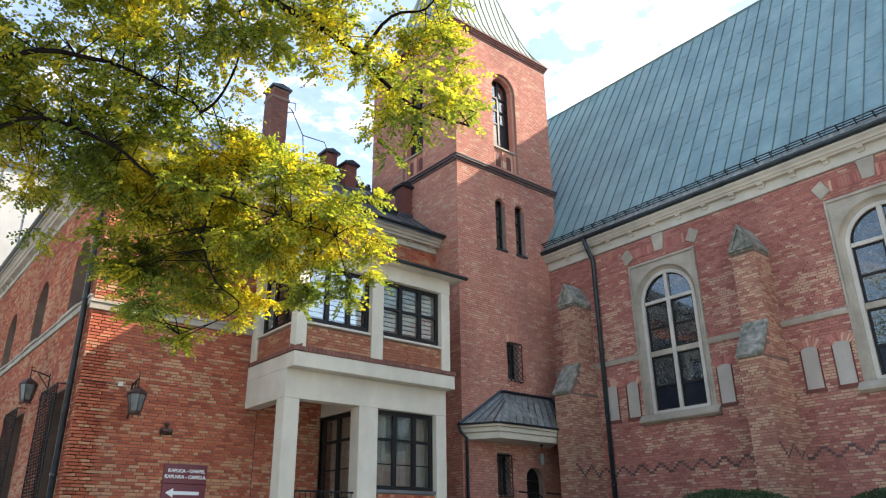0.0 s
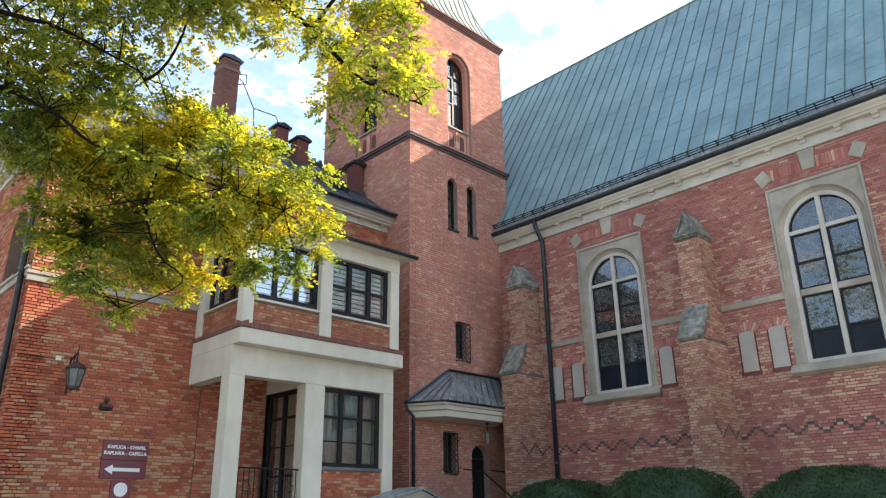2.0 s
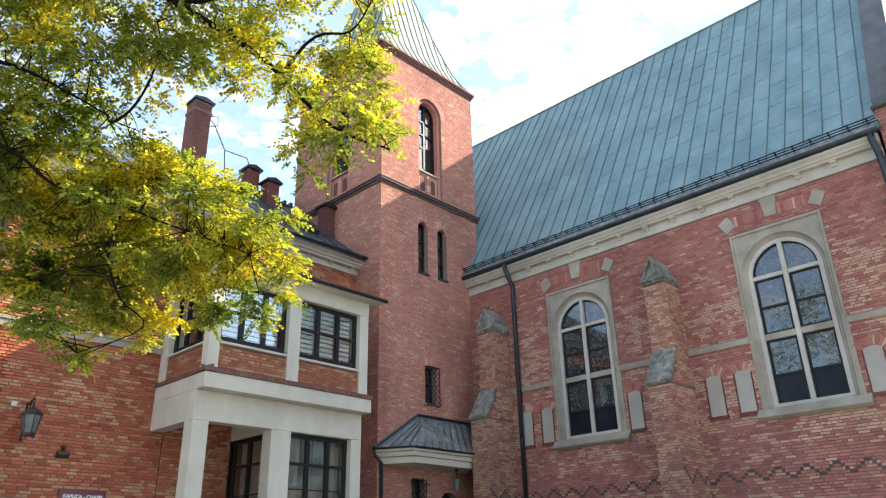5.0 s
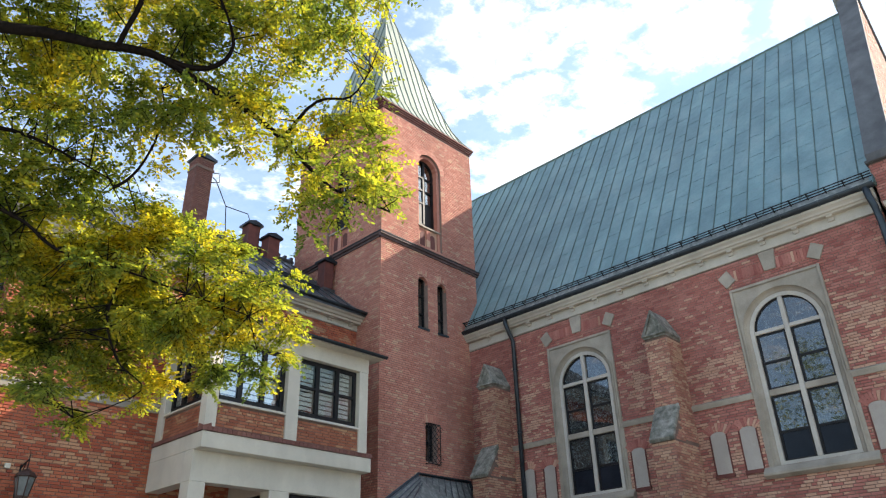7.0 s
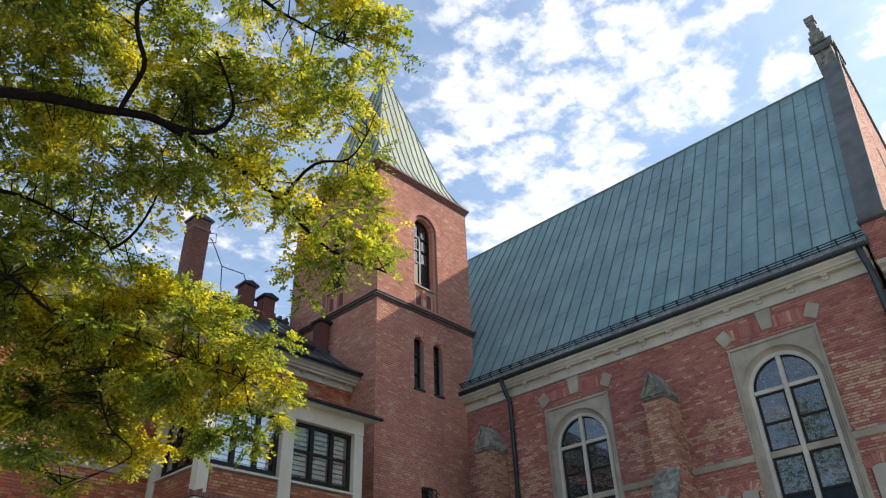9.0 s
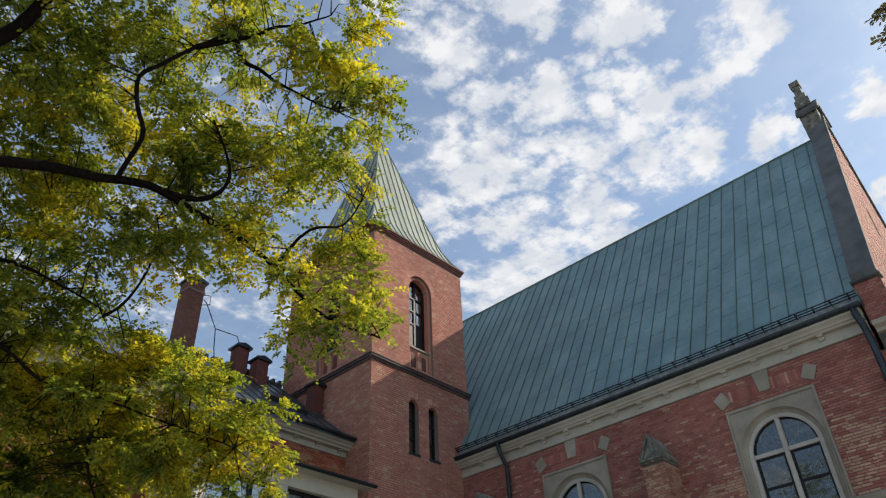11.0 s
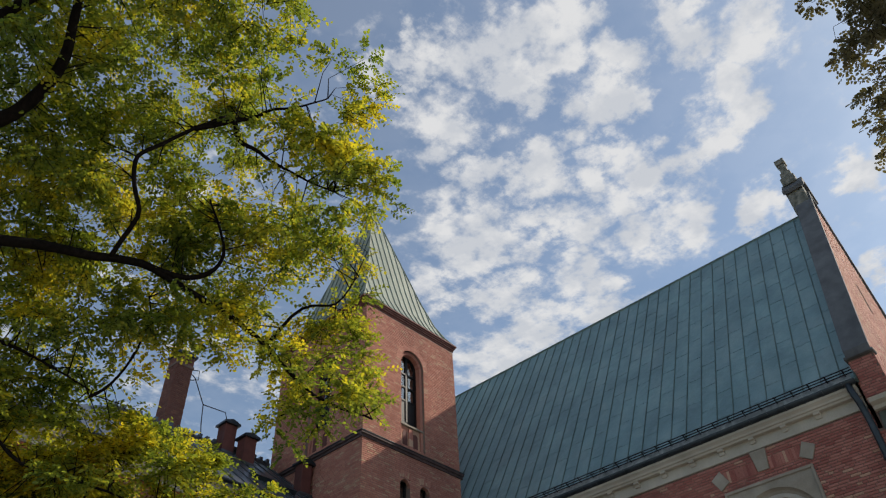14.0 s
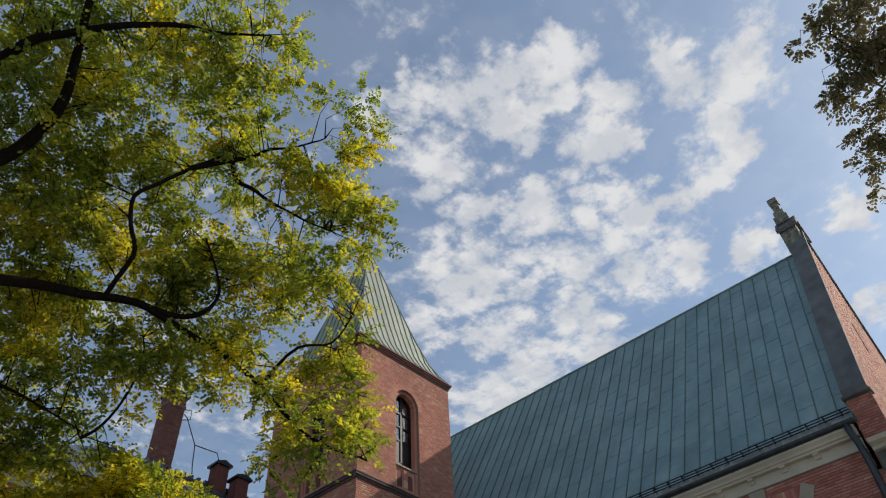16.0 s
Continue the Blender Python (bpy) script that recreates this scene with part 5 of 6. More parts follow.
    prism(bm, [cf(c - 1.36, 4.9, -0.1), cf(c - 1.36, 4.9, 0.08), cf(c - 1.36, 4.97, 0.19), cf(c - 1.36, 5.03, 0.19), cf(c - 1.36, 5.19, 0.04), cf(c - 1.36, 5.19, -0.1)], 2.72 * cf.u)
    part("sill", bm, STONE, w, "sloped stone sill")
    # relieving arch with keystone and skewed end stones
    n = 15
    for s in (-1, 1):
        flat_arch(church, cf, c + min(s * 0.2, s * 1.1), c + max(s * 0.2, s * 1.1), 10.34 - 0.0, 10.66, 0.0, 0.02, BRICK_CHURCH, 11)
        bm = bmesh.new()
        cc = cf(c + s * 1.24, 10.45, 0)
        q = [(-0.25, -0.08), (0.05, -0.26), (0.25, 0.1), (-0.05, 0.29)]
        prism(bm, [cc + cf.u * (s * a) + Z * b - 0.02 * cf.n for a, b in q], 0.075 * cf.n)
        part("end_stone", bm, STONE, w, bevel=0.012)
    bm = bmesh.new()
    prism(bm, [cf(c - 0.16, 10.36, -0.02), cf(c + 0.16, 10.36, -0.02), cf(c + 0.23, 10.94, -0.02), cf(c - 0.23, 10.94, -0.02)], 0.08 * cf.n)
    part("keystone", bm, STONE, w, bevel=0.012)
    # rendered blind panels beside the window
    for s in (-1, 1):
        for off in (1.6, 2.42):
            u = c + s * off
            bm = bmesh.new()
            block(bm, cf, u - 0.215, u + 0.215, 5.2, 6.22, 0.002, 0.018)
            prism(bm, [cf(u + 0.215 * math.cos(t), 6.22 + 0.09 * math.sin(t), 0.002) for t in [math.pi * i / 8 for i in range(9)]], 0.016 * cf.n)
            p = part("blind_panel", bm, PANEL_WHITE, church, "off-white rendered blind panel")
            bm = bmesh.new()
            block(bm, cf, u - 0.25, u - 0.22, 5.2, 6.22, -0.01, 0.04)
            block(bm, cf, u + 0.22, u + 0.25, 5.2, 6.22, -0.01, 0.04)
            block(bm, cf, u - 0.27, u + 0.27, 5.1, 5.196, -0.01, 0.045)
            part("panel_edge", bm, TERRACOTTA, p)
            for i in range(9):
                bm = bmesh.new()
                ring = []
                for r, k in ((0.31, i + 0.06), (0.31, i + 0.94), (0.545, i + 0.94), (0.545, i + 0.06)):
                    t = radians(138 - 96 * k / 9)
                    ring.append(cf(u + r * math.cos(t), 6.008 + r * math.sin(t), 0.0))
                prism(bm, ring, 0.032 * cf.n)
                part("brick", bm, BRICK_CHURCH, p)
    return w


for c in WINS:
    tracery_window(c, "window")
# string course level with the transom
for a, b in ((-1.3, 3.45 - 1.24), (3.45 + 1.24, 9.93 - 1.24), (9.93 + 1.24, 12.94)):
    bm = bmesh.new()
    prism(bm, [cf(a, 6.97, -0.03), cf(a, 6.97, 0.05), cf(a, 7.1, 0.09), cf(a, 7.15, 0.03), cf(a, 7.15, -0.03)], (b - a) * cf.u)
    part("string_course", bm, STONE, church, "weathered stone string course")
# zigzag of overburnt bricks
bm = bmesh.new()
u = -1.2
while u < 13.0:
    ph = ((u - 3.24) / 0.69) % 1.0
    v = 3.74 - 0.31 * (1 - abs(2 * ph - 1)) if ph > 0 else 3.74
    k = round((v - 0.0) / (BRICK_H + JOINT)) * (BRICK_H + JOINT)
    block(bm, cf, u - 0.048, u + 0.048, k, k + BRICK_H, 0.0, 0.0195)
    u += 0.0863
part("zigzag_band", bm, BRICK_DARK, church, "zigzag band of near-black bricks", kind="stuff")
bm = bmesh.new()
for un in (0.12, 6.6):
    for i in range(15):
        k = round((3.74 - 0.31 * (1 - abs(2 * ((i * 0.0863 / 0.69) % 1.0) - 1))) / (BRICK_H + JOINT)) * (BRICK_H + JOINT)
        x = CW - 1.36 + i * 0.0863
        box(bm, x - 0.048, x + 0.048, -un - 0.33 - 0.0195, -un - 0.33, k, k + BRICK_H)
part("zigzag_band", bm, BRICK_DARK, church, "zigzag band of near-black bricks", kind="stuff")
# eaves cornice, brackets, gutter
CST = [(0.0, 0.05), (0.03, 0.06), (0.3, 0.06), (0.31, 0.2), (0.36, 0.22), (0.38, 0.26), (0.43, 0.275), (0.47, 0.31), (0.5, 0.345), (0.6, 0.355)]
cc = cornice(church, cf, -TY0 + 0.005, 12.96, WALL_TOP, CST, "moulded stone eaves cornice")
for i in range(14):
    bracket(cc, cf, -0.27 + i * 0.927, WALL_TOP + 0.308, 0.06, 0.16, 0.15, 0.13)
GX, GZ = 10.76, 11.64
gut = gutter_run("gutter", church, (GX, 1.29, GZ), (GX, -13.04, GZ), 0.12)
for i in range(28):
    bm = bmesh.new()
    y = 1.1 - i * 0.51
    ring = [Vector((GX + r * math.cos(t), y, GZ - r * math.sin(t))) for r, ts in ((0.132, range(9)), (0.12, range(8, -1, -1))) for t in [math.pi * k / 8 for k in ts]]
    prism(bm, ring, (0, -0.03, 0))
    part("gutter_strap", bm, GUTTER, gut)


def buttress(u, full=True):
    w = 0.33
    b = part("buttress", block(bmesh.new(), cf, u - w, u + w, 0, 6.05, 0.002, 1.41), MORTAR, church, "stepped brick buttress with mossy stone caps")
    bm = bmesh.new()
    block(bm, cf, u - w, u + w, 6.05, 9.09, 0.002, 0.86)
    up = part("upper_stage", bm, MORTAR, b)
    rects = lay(u - w, u + w, 0.0, 6.03, seed=51)
    brickwork(Face((CW - 1.41, 0, 0), -Y, -X), rects, BRICK_BUTTRESS, b, seed=52)
    for s, f in ((1, Face((0, -u - w, 0), X, -Y)), (-1, Face((0, -u + w, 0), -X, Y))):
        lo, hi = (CW - 1.41, CW) if s > 0 else (-CW, -(CW - 1.41))
        brickwork(f, lay(lo, hi, 0.0, 6.03, seed=53), BRICK_BUTTRESS, b, seed=54)
        lo, hi = (CW - 0.86, CW) if s > 0 else (-CW, -(CW - 0.86))
        brickwork(f, lay(lo, hi, 6.1, 9.07, seed=55), BRICK_BUTTRESS, up, seed=56)
    brickwork(Face((CW - 0.86, 0, 0), -Y, -X), lay(u - w, u + w, 6.1, 9.07, seed=57), BRICK_BUTTRESS, up, seed=58)
    bm = bmesh.new()
    prism(bm, [cf(u - w, 6.04, 0.8), cf(u - w, 6.04, 1.405), cf(u - w, 7.0, 0.8)], 2 * w * cf.u)
    wedge = part("wedge", bm, MORTAR, b)
    for s, f in ((1, Face((0, -u - w, 0), X, -Y)), (-1, Face((0, -u + w, 0), -X, Y))):
        lo, hi = (CW - 1.41, CW - 0.8) if s > 0 else (-CW + 0.8, -(CW - 1.41))
        rects = [r for r in lay(lo, hi, 6.05, 7.0, seed=59) if r[3] < 6.02 + 1.5 * ((r[0] - lo) if s > 0 else (hi - r[1]))]
        if rects:
            brickwork(f, rects, BRICK_BUTTRESS, wedge, seed=60)
    bm = bmesh.new()
    e = w + 0.03
    prism(bm, [cf(u - e, 6.0, 1.47), cf(u - e, 6.1, 1.52), cf(u - e, 7.1, 0.86), cf(u - e, 6.98, 0.8)], 2 * e * cf.u)
    part("slope_cap", bm, CAPSTONE, b, "sloped mossy stone cap", bevel=0.012)
    bm = bmesh.new()
    prism(bm, [cf(u - e, 9.2, 0.0), cf(u + e, 9.2, 0.0), cf(u, 9.86, 0.0)], 0.88 * cf.n)
    g = part("gablet_cap", bm, CAPSTONE, b, "gabled mossy stone cap")
    bm = bmesh.new()
    block(bm, cf, u - e - 0.02, u + e + 0.02, 9.14, 9.2, 0.0, 0.97)
    block(bm, cf, u - e + 0.01, u + e - 0.01, 9.08, 9.14, 0.0, 0.92)
    part("ledge", bm, CAPSTONE, g, bevel=0.012)
    bm = bmesh.new()
    for s in (-1, 1):
        lo, hi = cf(u + s * (e + 0.015), 9.2, 0.0), cf(u, 9.93, 0.0)
        drop = Vector((0, 0, -0.13))
        prism(bm, [lo, hi, hi + drop, lo - cf.u * (s * 0.1)], 0.95 * cf.n)
    part("raking_coping", bm, CAPSTONE, g)
    return b


for u in BUTT[:2]:
    buttress(u)
pipe(church, [(10.72, -0.75, 11.56), (10.7, -0.78, 11.36), (10.8, -0.83, 11.05), (10.98, -0.85, 10.75), (10.98, -0.85, 0.0)], 0.075)
# corner pier and its rain pipe
PX = 10.95
bm = bmesh.new()
box(bm, PX, CW + 0.6, -13.9, -12.98, 0, 10.3)
pier = part("corner_pier", bm, MORTAR, church, "brick corner pier with stone offset")
brickwork(Face((PX, 0, 0), -Y, -X), lay(12.98, 13.9, 0, 10.28, seed=61), BRICK_CHURCH, pier, seed=62)
brickwork(Face((0, -13.9, 0), X, -Y), lay(PX, CW + 0.6, 0, 10.28, seed=65), BRICK_CHURCH, pier, seed=66)
bm = bmesh.new()
prism(bm, [(PX - 0.12, -13.95, 10.2), (CW + 0.5, -13.95, 10.2), (CW + 0.5, -13.95, 10.75), (PX + 0.06, -13.95, 10.75)], (0, 0.82, 0))
part("stone_offset", bm, MOSSY, pier, "sloped mossy stone offset", bevel=0.02)
pipe(church, [(10.74, -12.82, 11.56), (10.72, -12.84, 11.3), (10.8, -12.88, 11.0), (10.86, -12.9, 10.6), (10.86, -12.9, 0.0)], 0.085)
# roof
RX0, RZ0, RXT, RZT = 10.80, 11.66, 16.62, 21.74
S = Vector((RXT - RX0, 0, RZT - RZ0))
SL = S.length
S.normalize()
RN = Vector((-S.z, 0, S.x))
bm = bmesh.new()
prism(bm, [(RX0, -13.08, RZ0), (RX0, 9.0, RZ0), (RXT, 9.0, RZT), (RXT, -13.08, RZT)], 0.12 * -RN)
croof = part("roof", bm, COPPER_SEAM, church, "steep roof of patinated copper sheets")
bm = bmesh.new()
prism(bm, [(2 * RXT - RX0, -13.08, RZ0), (2 * RXT - RX0, 9.0, RZ0), (RXT + 0.03, 9.0, RZT), (RXT + 0.03, -13.08, RZT)], (-0.1, 0, -0.06))
part("roof", bm, COPPER, church, "far slope of the copper roof")
bm = bmesh.new()
rod(bm, [(RXT, -13.05, RZT), (RXT, 9.0, RZT)], 0.07, 8)
part("ridge_roll", bm, COPPER_SEAM, croof)
COL, COL0 = 0.51, -13.23


def roof_sheets():
    rng = random.Random(9)
    rot = Matrix((-Y, S, RN)).transposed().to_4x4()
    shapes = {}
    verts, faces = [], []
    row = SL / 9
    n = int((13.1 + 9.0) / COL)
    count = 0
    for i in range(n):
        y0, y1 = max(COL0 + i * COL, -13.07), COL0 + (i + 1) * COL
        y = (y0 + y1) / 2
        cuts = [k * row for k in range(10)] if i % 2 == 0 else [0] + [(k + 0.5) * row for k in range(9)] + [9 * row]
        for a, b in zip(cuts, cuts[1:]):
            key = (round(b - a, 3), round(y1 - y0, 3))
            w, h = (y1 - y0) / 2 - 0.012, (b - a) / 2 - 0.0026
            box8 = [(-w, -h, 0), (w, -h, 0), (w, h, 0), (-w, h, 0), (-w, -h, 0.010), (w, -h, 0.010), (w, h, 0.004), (-w, h, 0.004)]
            quads = [(4, 5, 6, 7), (0, 1, 5, 4), (1, 2, 6, 5), (2, 3, 7, 6), (3, 0, 4, 7)]
            place = Vector((RX0, y, RZ0)) + S * ((a + b) / 2) + 0.002 * RN
            tilt = pose(0, 0, 0, rng.uniform(-0.15, 0.15), rng.uniform(-0.25, 0.25), 0)
            m = Matrix.Translation(place) @ rot @ tilt
            if y < 1.3 and count < 300:
                if key not in shapes:
                    me = bpy.data.meshes.new("sheet")
                    me.from_pydata(box8, [], quads)
                    me.materials.append(COPPER)
                    shapes[key] = me
                ob = new("sheet", shapes[key])
                ob.parent = croof
                ob.matrix_basis = m
                count += 1
            else:
                k = len(verts)
                verts += [tuple(m @ Vector(p)) for p in box8]
                faces += [tuple(q + k for q in f) for f in quads]
    bits("sheet_rest", verts, faces, COPPER, croof, kind="stuff")


LATER.append((roof_sheets, ()))
for i in range(int((13.1 + 9.0) / COL) + 1):
    y = max(COL0 + i * COL, -13.05)
    bm = bmesh.new()
    a = Vector((RX0, y - 0.011, RZ0))
    prism(bm, [a, a + 0.022 * Y, a + 0.022 * Y + 0.038 * RN, a + 0.038 * RN], S * SL)
    part("seam", bm, COPPER_SEAM, croof)
# dark sheet along the eaves
bm = bmesh.new()
a = Vector((RX0, 1.28, RZ0)) + 0.04 * RN
prism(bm, [a, a - Y * 14.24, a - Y * 14.24 + S * 0.3, a + S * 0.3], 0.008 * RN)
part("eaves_sheet", bm, LEAD, croof, "grey zinc eaves sheet")
# snow guard
bm = bmesh.new()
g0 = Vector((RX0, 0, RZ0)) + S * 0.2
for h in (0.09, 0.17, 0.25):
    rod(bm, [g0 + RN * h + Y * 1.25, g0 + RN * h - Y * 13.05], 0.016, 6)
guard = part("snow_guard", bm, IRON, croof, "black snow guard rail")
for i in range(31):
    y = 1.2 - i * 0.468
    bm = bmesh.new()
    p = g0 + Y * y
    rod(bm, [p - 0.02 * RN, p + 0.27 * RN], 0.018, 5)
    rod(bm, [p + 0.25 * RN, p + S * 0.25], 0.01, 5)
    part("guard_post", bm, IRON, guard)
# gable with its coping and pinnacle
gy0, gy1 = -13.08, -13.62
GA, GK = 16.76, math.sqrt(3)
bm = bmesh.new()
prism(bm, [(11.0, gy0, 0), (22.52, gy0, 0), (22.52, gy0, 12.6), (GA, gy0, 22.6), (11.0, gy0, 12.6)], (0, gy1 - gy0, 0))
gable = part("gable_wall", bm, MORTAR, church, "gable wall of red brick above the roof")
gf = Face((0, gy1, 0), X, -Y)
rects = [r for r in lay(11.05, 22.5, 8.0, 22.5, seed=71) if r[3] < 12.5 + GK * min(r[0] - 11.0, 22.52 - r[1])]
brickwork(gf, rects, BRICK_TOWER, gable, seed=72)
for s in (-1, 1):
    bm = bmesh.new()
    a, b = Vector((GA + s * 5.95, gy0 + 0.03, 22.8 - GK * 5.95)), Vector((GA, gy0 + 0.03, 22.8))
    prism(bm, [a, b, b - Vector((0, 0, 0.22)), a - Vector((0, 0, 0.22))], (0, gy1 - gy0 - 0.11, 0))
    part("coping", bm, COPING, gable, "dark weathered stone coping")
bm = bmesh.new()
box(bm, PX + 0.0, 11.5, gy1 - 0.06, gy0 + 0.04, 11.0, 12.26)
kn = part("kneeler", bm, MORTAR, gable, "brick kneeler at the eaves")
brickwork(Face((PX, 0, 0), -Y, -X), lay(13.05, 13.67, 11.0, 12.25, seed=67), BRICK_CHURCH, kn, seed=68)
brickwork(Face((0, gy0 + 0.04, 0), -X, Y), lay(-11.5, -PX, 11.0, 12.25, seed=69), BRICK_CHURCH, kn, seed=70)
brickwork(Face((0, gy1 - 0.06, 0), X, -Y), lay(PX, 11.5, 11.0, 12.25, seed=71), BRICK_CHURCH, kn, seed=72)
bm = bmesh.new()
box(bm, PX - 0.1, 11.2, gy1 - 0.12, gy0 + 0.1, 12.26, 12.35)
part("kneeler_cap", bm, COPING, gable, bevel=0.015)
bm = bmesh.new()
prism(bm, [(PX + 0.1, -13.1, 10.74), (PX - 0.06, -13.1, 10.76), (PX - 0.1, -13.1, 10.84), (PX - 0.24, -13.1, 10.9), (PX - 0.28, -13.1, 11.0), (PX + 0.1, -13.1, 11.02)], (0, -0.8, 0))
part("corner_cornice", bm, CREAM, gable, "moulded cream cornice return")
bm = bmesh.new()
box(bm, 16.37, 17.15, -13.62, -12.95, 21.75, 23.01)
pinn = part("pinnacle", bm, CAPSTONE, gable, "stepped stone pinnacle on the gable", bevel=0.02)
bm = bmesh.new()
prism(bm, [(16.28, -13.74, 22.79), (GA, -13.74, 23.39), (17.52, -13.74, 22.57), (17.6, -13.74, 22.73), (GA, -13.74, 23.67), (16.2, -13.74, 22.95)], (0, 0.86, 0))
part("pinnacle_hood", bm, COPING, pinn, bevel=0.02)
for hw, z0, z1 in ((0.285, 23.39, 23.83), (0.21, 23.83, 24.16), (0.14, 24.16, 24.68), (0.19, 24.68, 24.95)):
    bm = bmesh.new()
    box(bm, GA - hw, GA + hw, -13.27 - hw, -13.27 + hw, z0, z1)
    part("pinnacle_block", bm, CAPSTONE, pinn, bevel=0.02)
# flat strip on the wall; its black stands in for the slit's shaded depth
bm = bmesh.new()
block(bm, gf, 15.98, 16.22, 16.3, 17.5, -0.02, 0.02)
part("gable_slit", bm, SLIT, gable, "narrow gable slit drawn as a shade-black strip")
# the rest of the nave closes the church
bm = bmesh.new()
box(bm, 21.8, 22.4, -12.9, 9.0, 0, 11.5)
box(bm, 11.9, 21.8, 8.6, 9.0, 0, 11.5)
prism(bm, [(11.1, 8.7, 11.5), (22.4, 8.7, 11.5), (16.76, 8.7, 21.6)], (0, 0.25, 0))
part("wall", bm, MORTAR, church, "far nave walls")
bm = bmesh.new()
box(bm, 11.85, 21.78, -12.9, 8.55, 10.9, 11.0)
part("nave_ceiling", bm, ROOM, church)

# ---- pale building beyond the long wing ----
far = thing("clad_building", (-6.0, 35.0, 0), "tall pale building clad in upright sheets", "building")
bm = bmesh.new()
box(bm, -16.0, 6.0, 32.0, 42.0, 0, 23.5)
fb = part("wall", bm, CLADDING, far, "pale beige cladding")
for i in range(13):
    bm = bmesh.new()
    box(bm, -15.2 + i * 1.65, -15.14 + i * 1.65, 31.97, 32.0, 0, 23.5)
    part("joint_strip", bm, TIN, fb)
bm = bmesh.new()
box(bm, -16.2, 6.2, 31.8, 42.2, 23.5, 23.8)
part("roof", bm, TIN, far, "flat dark roof edge")

# ---- lanterns, signs, siren ----


def lantern(name, at, out, label):
    """A tapered six-sided lamp on a scrolled wall bracket; at is the wall fixing, out the way off the wall."""
    out = Vector(out)
    at = Vector(at)
    L = thing(name, at, label, "lamp", "wall lanterns")
    c = at + out * 0.46
    bm = bmesh.new()
    rod(bm, [at + Z * 0.1, at - Z * 0.75], 0.022, 6)
    rod(bm, [at + Z * 0.02, at + out * 0.25 + Z * 0.1, c + Z * 0.14], 0.018, 6)
    rod(bm, [at - Z * 0.3, at + out * 0.15 - Z * 0.1, at + out * 0.3 + Z * 0.08], 0.013, 6)
    rod(bm, [c + Z * 0.14, c - Z * 0.1], 0.013, 6)
    rod(bm, [c + Z * 0.1, c + Z * 0.3], 0.012, 6, 0.006)
    rod(bm, [c + Z * 0.22 - out * 0.05, c + Z * 0.22 + out * 0.05], 0.008, 5)
    part("bracket", bm, IRON, L, "black scrolled iron bracket")
    side = out.cross(Z)

    def hexa(r, z):
        return [c + Z * z * 0.9 + 0.88 * r * (math.cos(k * math.tau / 6) * out + math.sin(k * math.tau / 6) * side) for k in range(6)]

    bm = bmesh.new()
    rings = [[bm.verts.new(p) for p in hexa(r, z)] for r, z in ((0.27, -0.26), (0.2, -0.17), (0.09, -0.1), (0.03, -0.06))]
    for a, b in zip(rings, rings[1:]):
        for k in range(6):
            bm.faces.new((a[k], a[(k + 1) % 6], b[(k + 1) % 6], b[k]))
    bm.faces.new(rings[0])
    bm.faces.new(rings[-1])
    part("lamp_cap", bm, LAMP_BROWN, L, "brown metal cap")
    top, low = hexa(0.235, -0.27), hexa(0.15, -0.72)
    for k in range(6):
        j = (k + 1) % 6
        bm = bmesh.new()
        ctr = c - Z * 0.5
        pts = [top[k], top[j], low[j], low[k]]
        n = ((pts[0] + pts[2]) / 2 - ctr).normalized()
        prism(bm, [p - n * 0.012 for p in pts], n * 0.006)
        part("lamp_pane", bm, FROST, L, "frosted glass pane")
        bm = bmesh.new()
        rod(bm, [top[k], low[k]], 0.013, 5)
        rod(bm, [top[k], top[j]], 0.013, 5)
        rod(bm, [low[k], low[j]], 0.013, 5)
        part("lamp_bar", bm, LAMP_BROWN, L)
    bm = bmesh.new()
    base = [c - Z * 0.648 + 0.137 * (math.cos(k * math.tau / 6) * out + math.sin(k * math.tau / 6) * side) for k in range(6)]
    prism(bm, base, (0, 0, -0.05))
    for p in base:
        rod(bm, [p - Z * 0.05, p - Z * 0.1], 0.015, 5)
    part("lamp_base", bm, LAMP_BROWN, L)
    return L


lantern("wall_lantern", (-2.95, HY - 0.02, 5.18), (0, -1, 0), "black wall lantern with frosted panes on brick wall")
lantern("wall_lantern", (HX0 - 0.02, 5.6, 5.78), (-1, 0, 0), "black wall lantern on the shaded side wall")
siren = thing("alarm_siren", (-2.02, HY - 0.01, 4.2), "small dark brown alarm box with a round beacon", "alarm box")
bm = bmesh.new()
prism(bm, [(-2.15, HY - 0.012, 4.12), (-2.15, HY - 0.012, 4.28), (-2.15, HY - 0.17, 4.26), (-2.15, HY - 0.2, 4.19), (-2.15, HY - 0.12, 4.12)], (0.27, 0, 0))
part("housing", bm, LAMP_BROWN, siren, bevel=0.012)
bm = bmesh.new()
rod(bm, [(-2.02, HY - 0.1, 4.26), (-2.02, HY - 0.1, 4.33)], 0.03, 10)
bmesh.ops.create_uvsphere(bm, u_segments=14, v_segments=8, radius=0.062, matrix=Matrix.Translation((-2.02, HY - 0.1, 4.37)))
part("beacon", bm, LAMP_BROWN, siren, smooth=True)
junction = thing("junction_box", (-3.25, HY - 0.01, 5.2), "small white junction box beside the lantern", "junction box")
bm = bmesh.new()
box(bm, -3.3, -3.18, HY - 0.08, HY - 0.011, 5.16, 5.27)
part("housing", bm, PLASTER, junction, bevel=0.01)
bm = bmesh.new()
rod(bm, [(-3.3, HY - 0.03, 5.2), (-4.05, HY - 0.03, 5.22)], 0.008, 5)
part("cable", bm, IRON, junction)


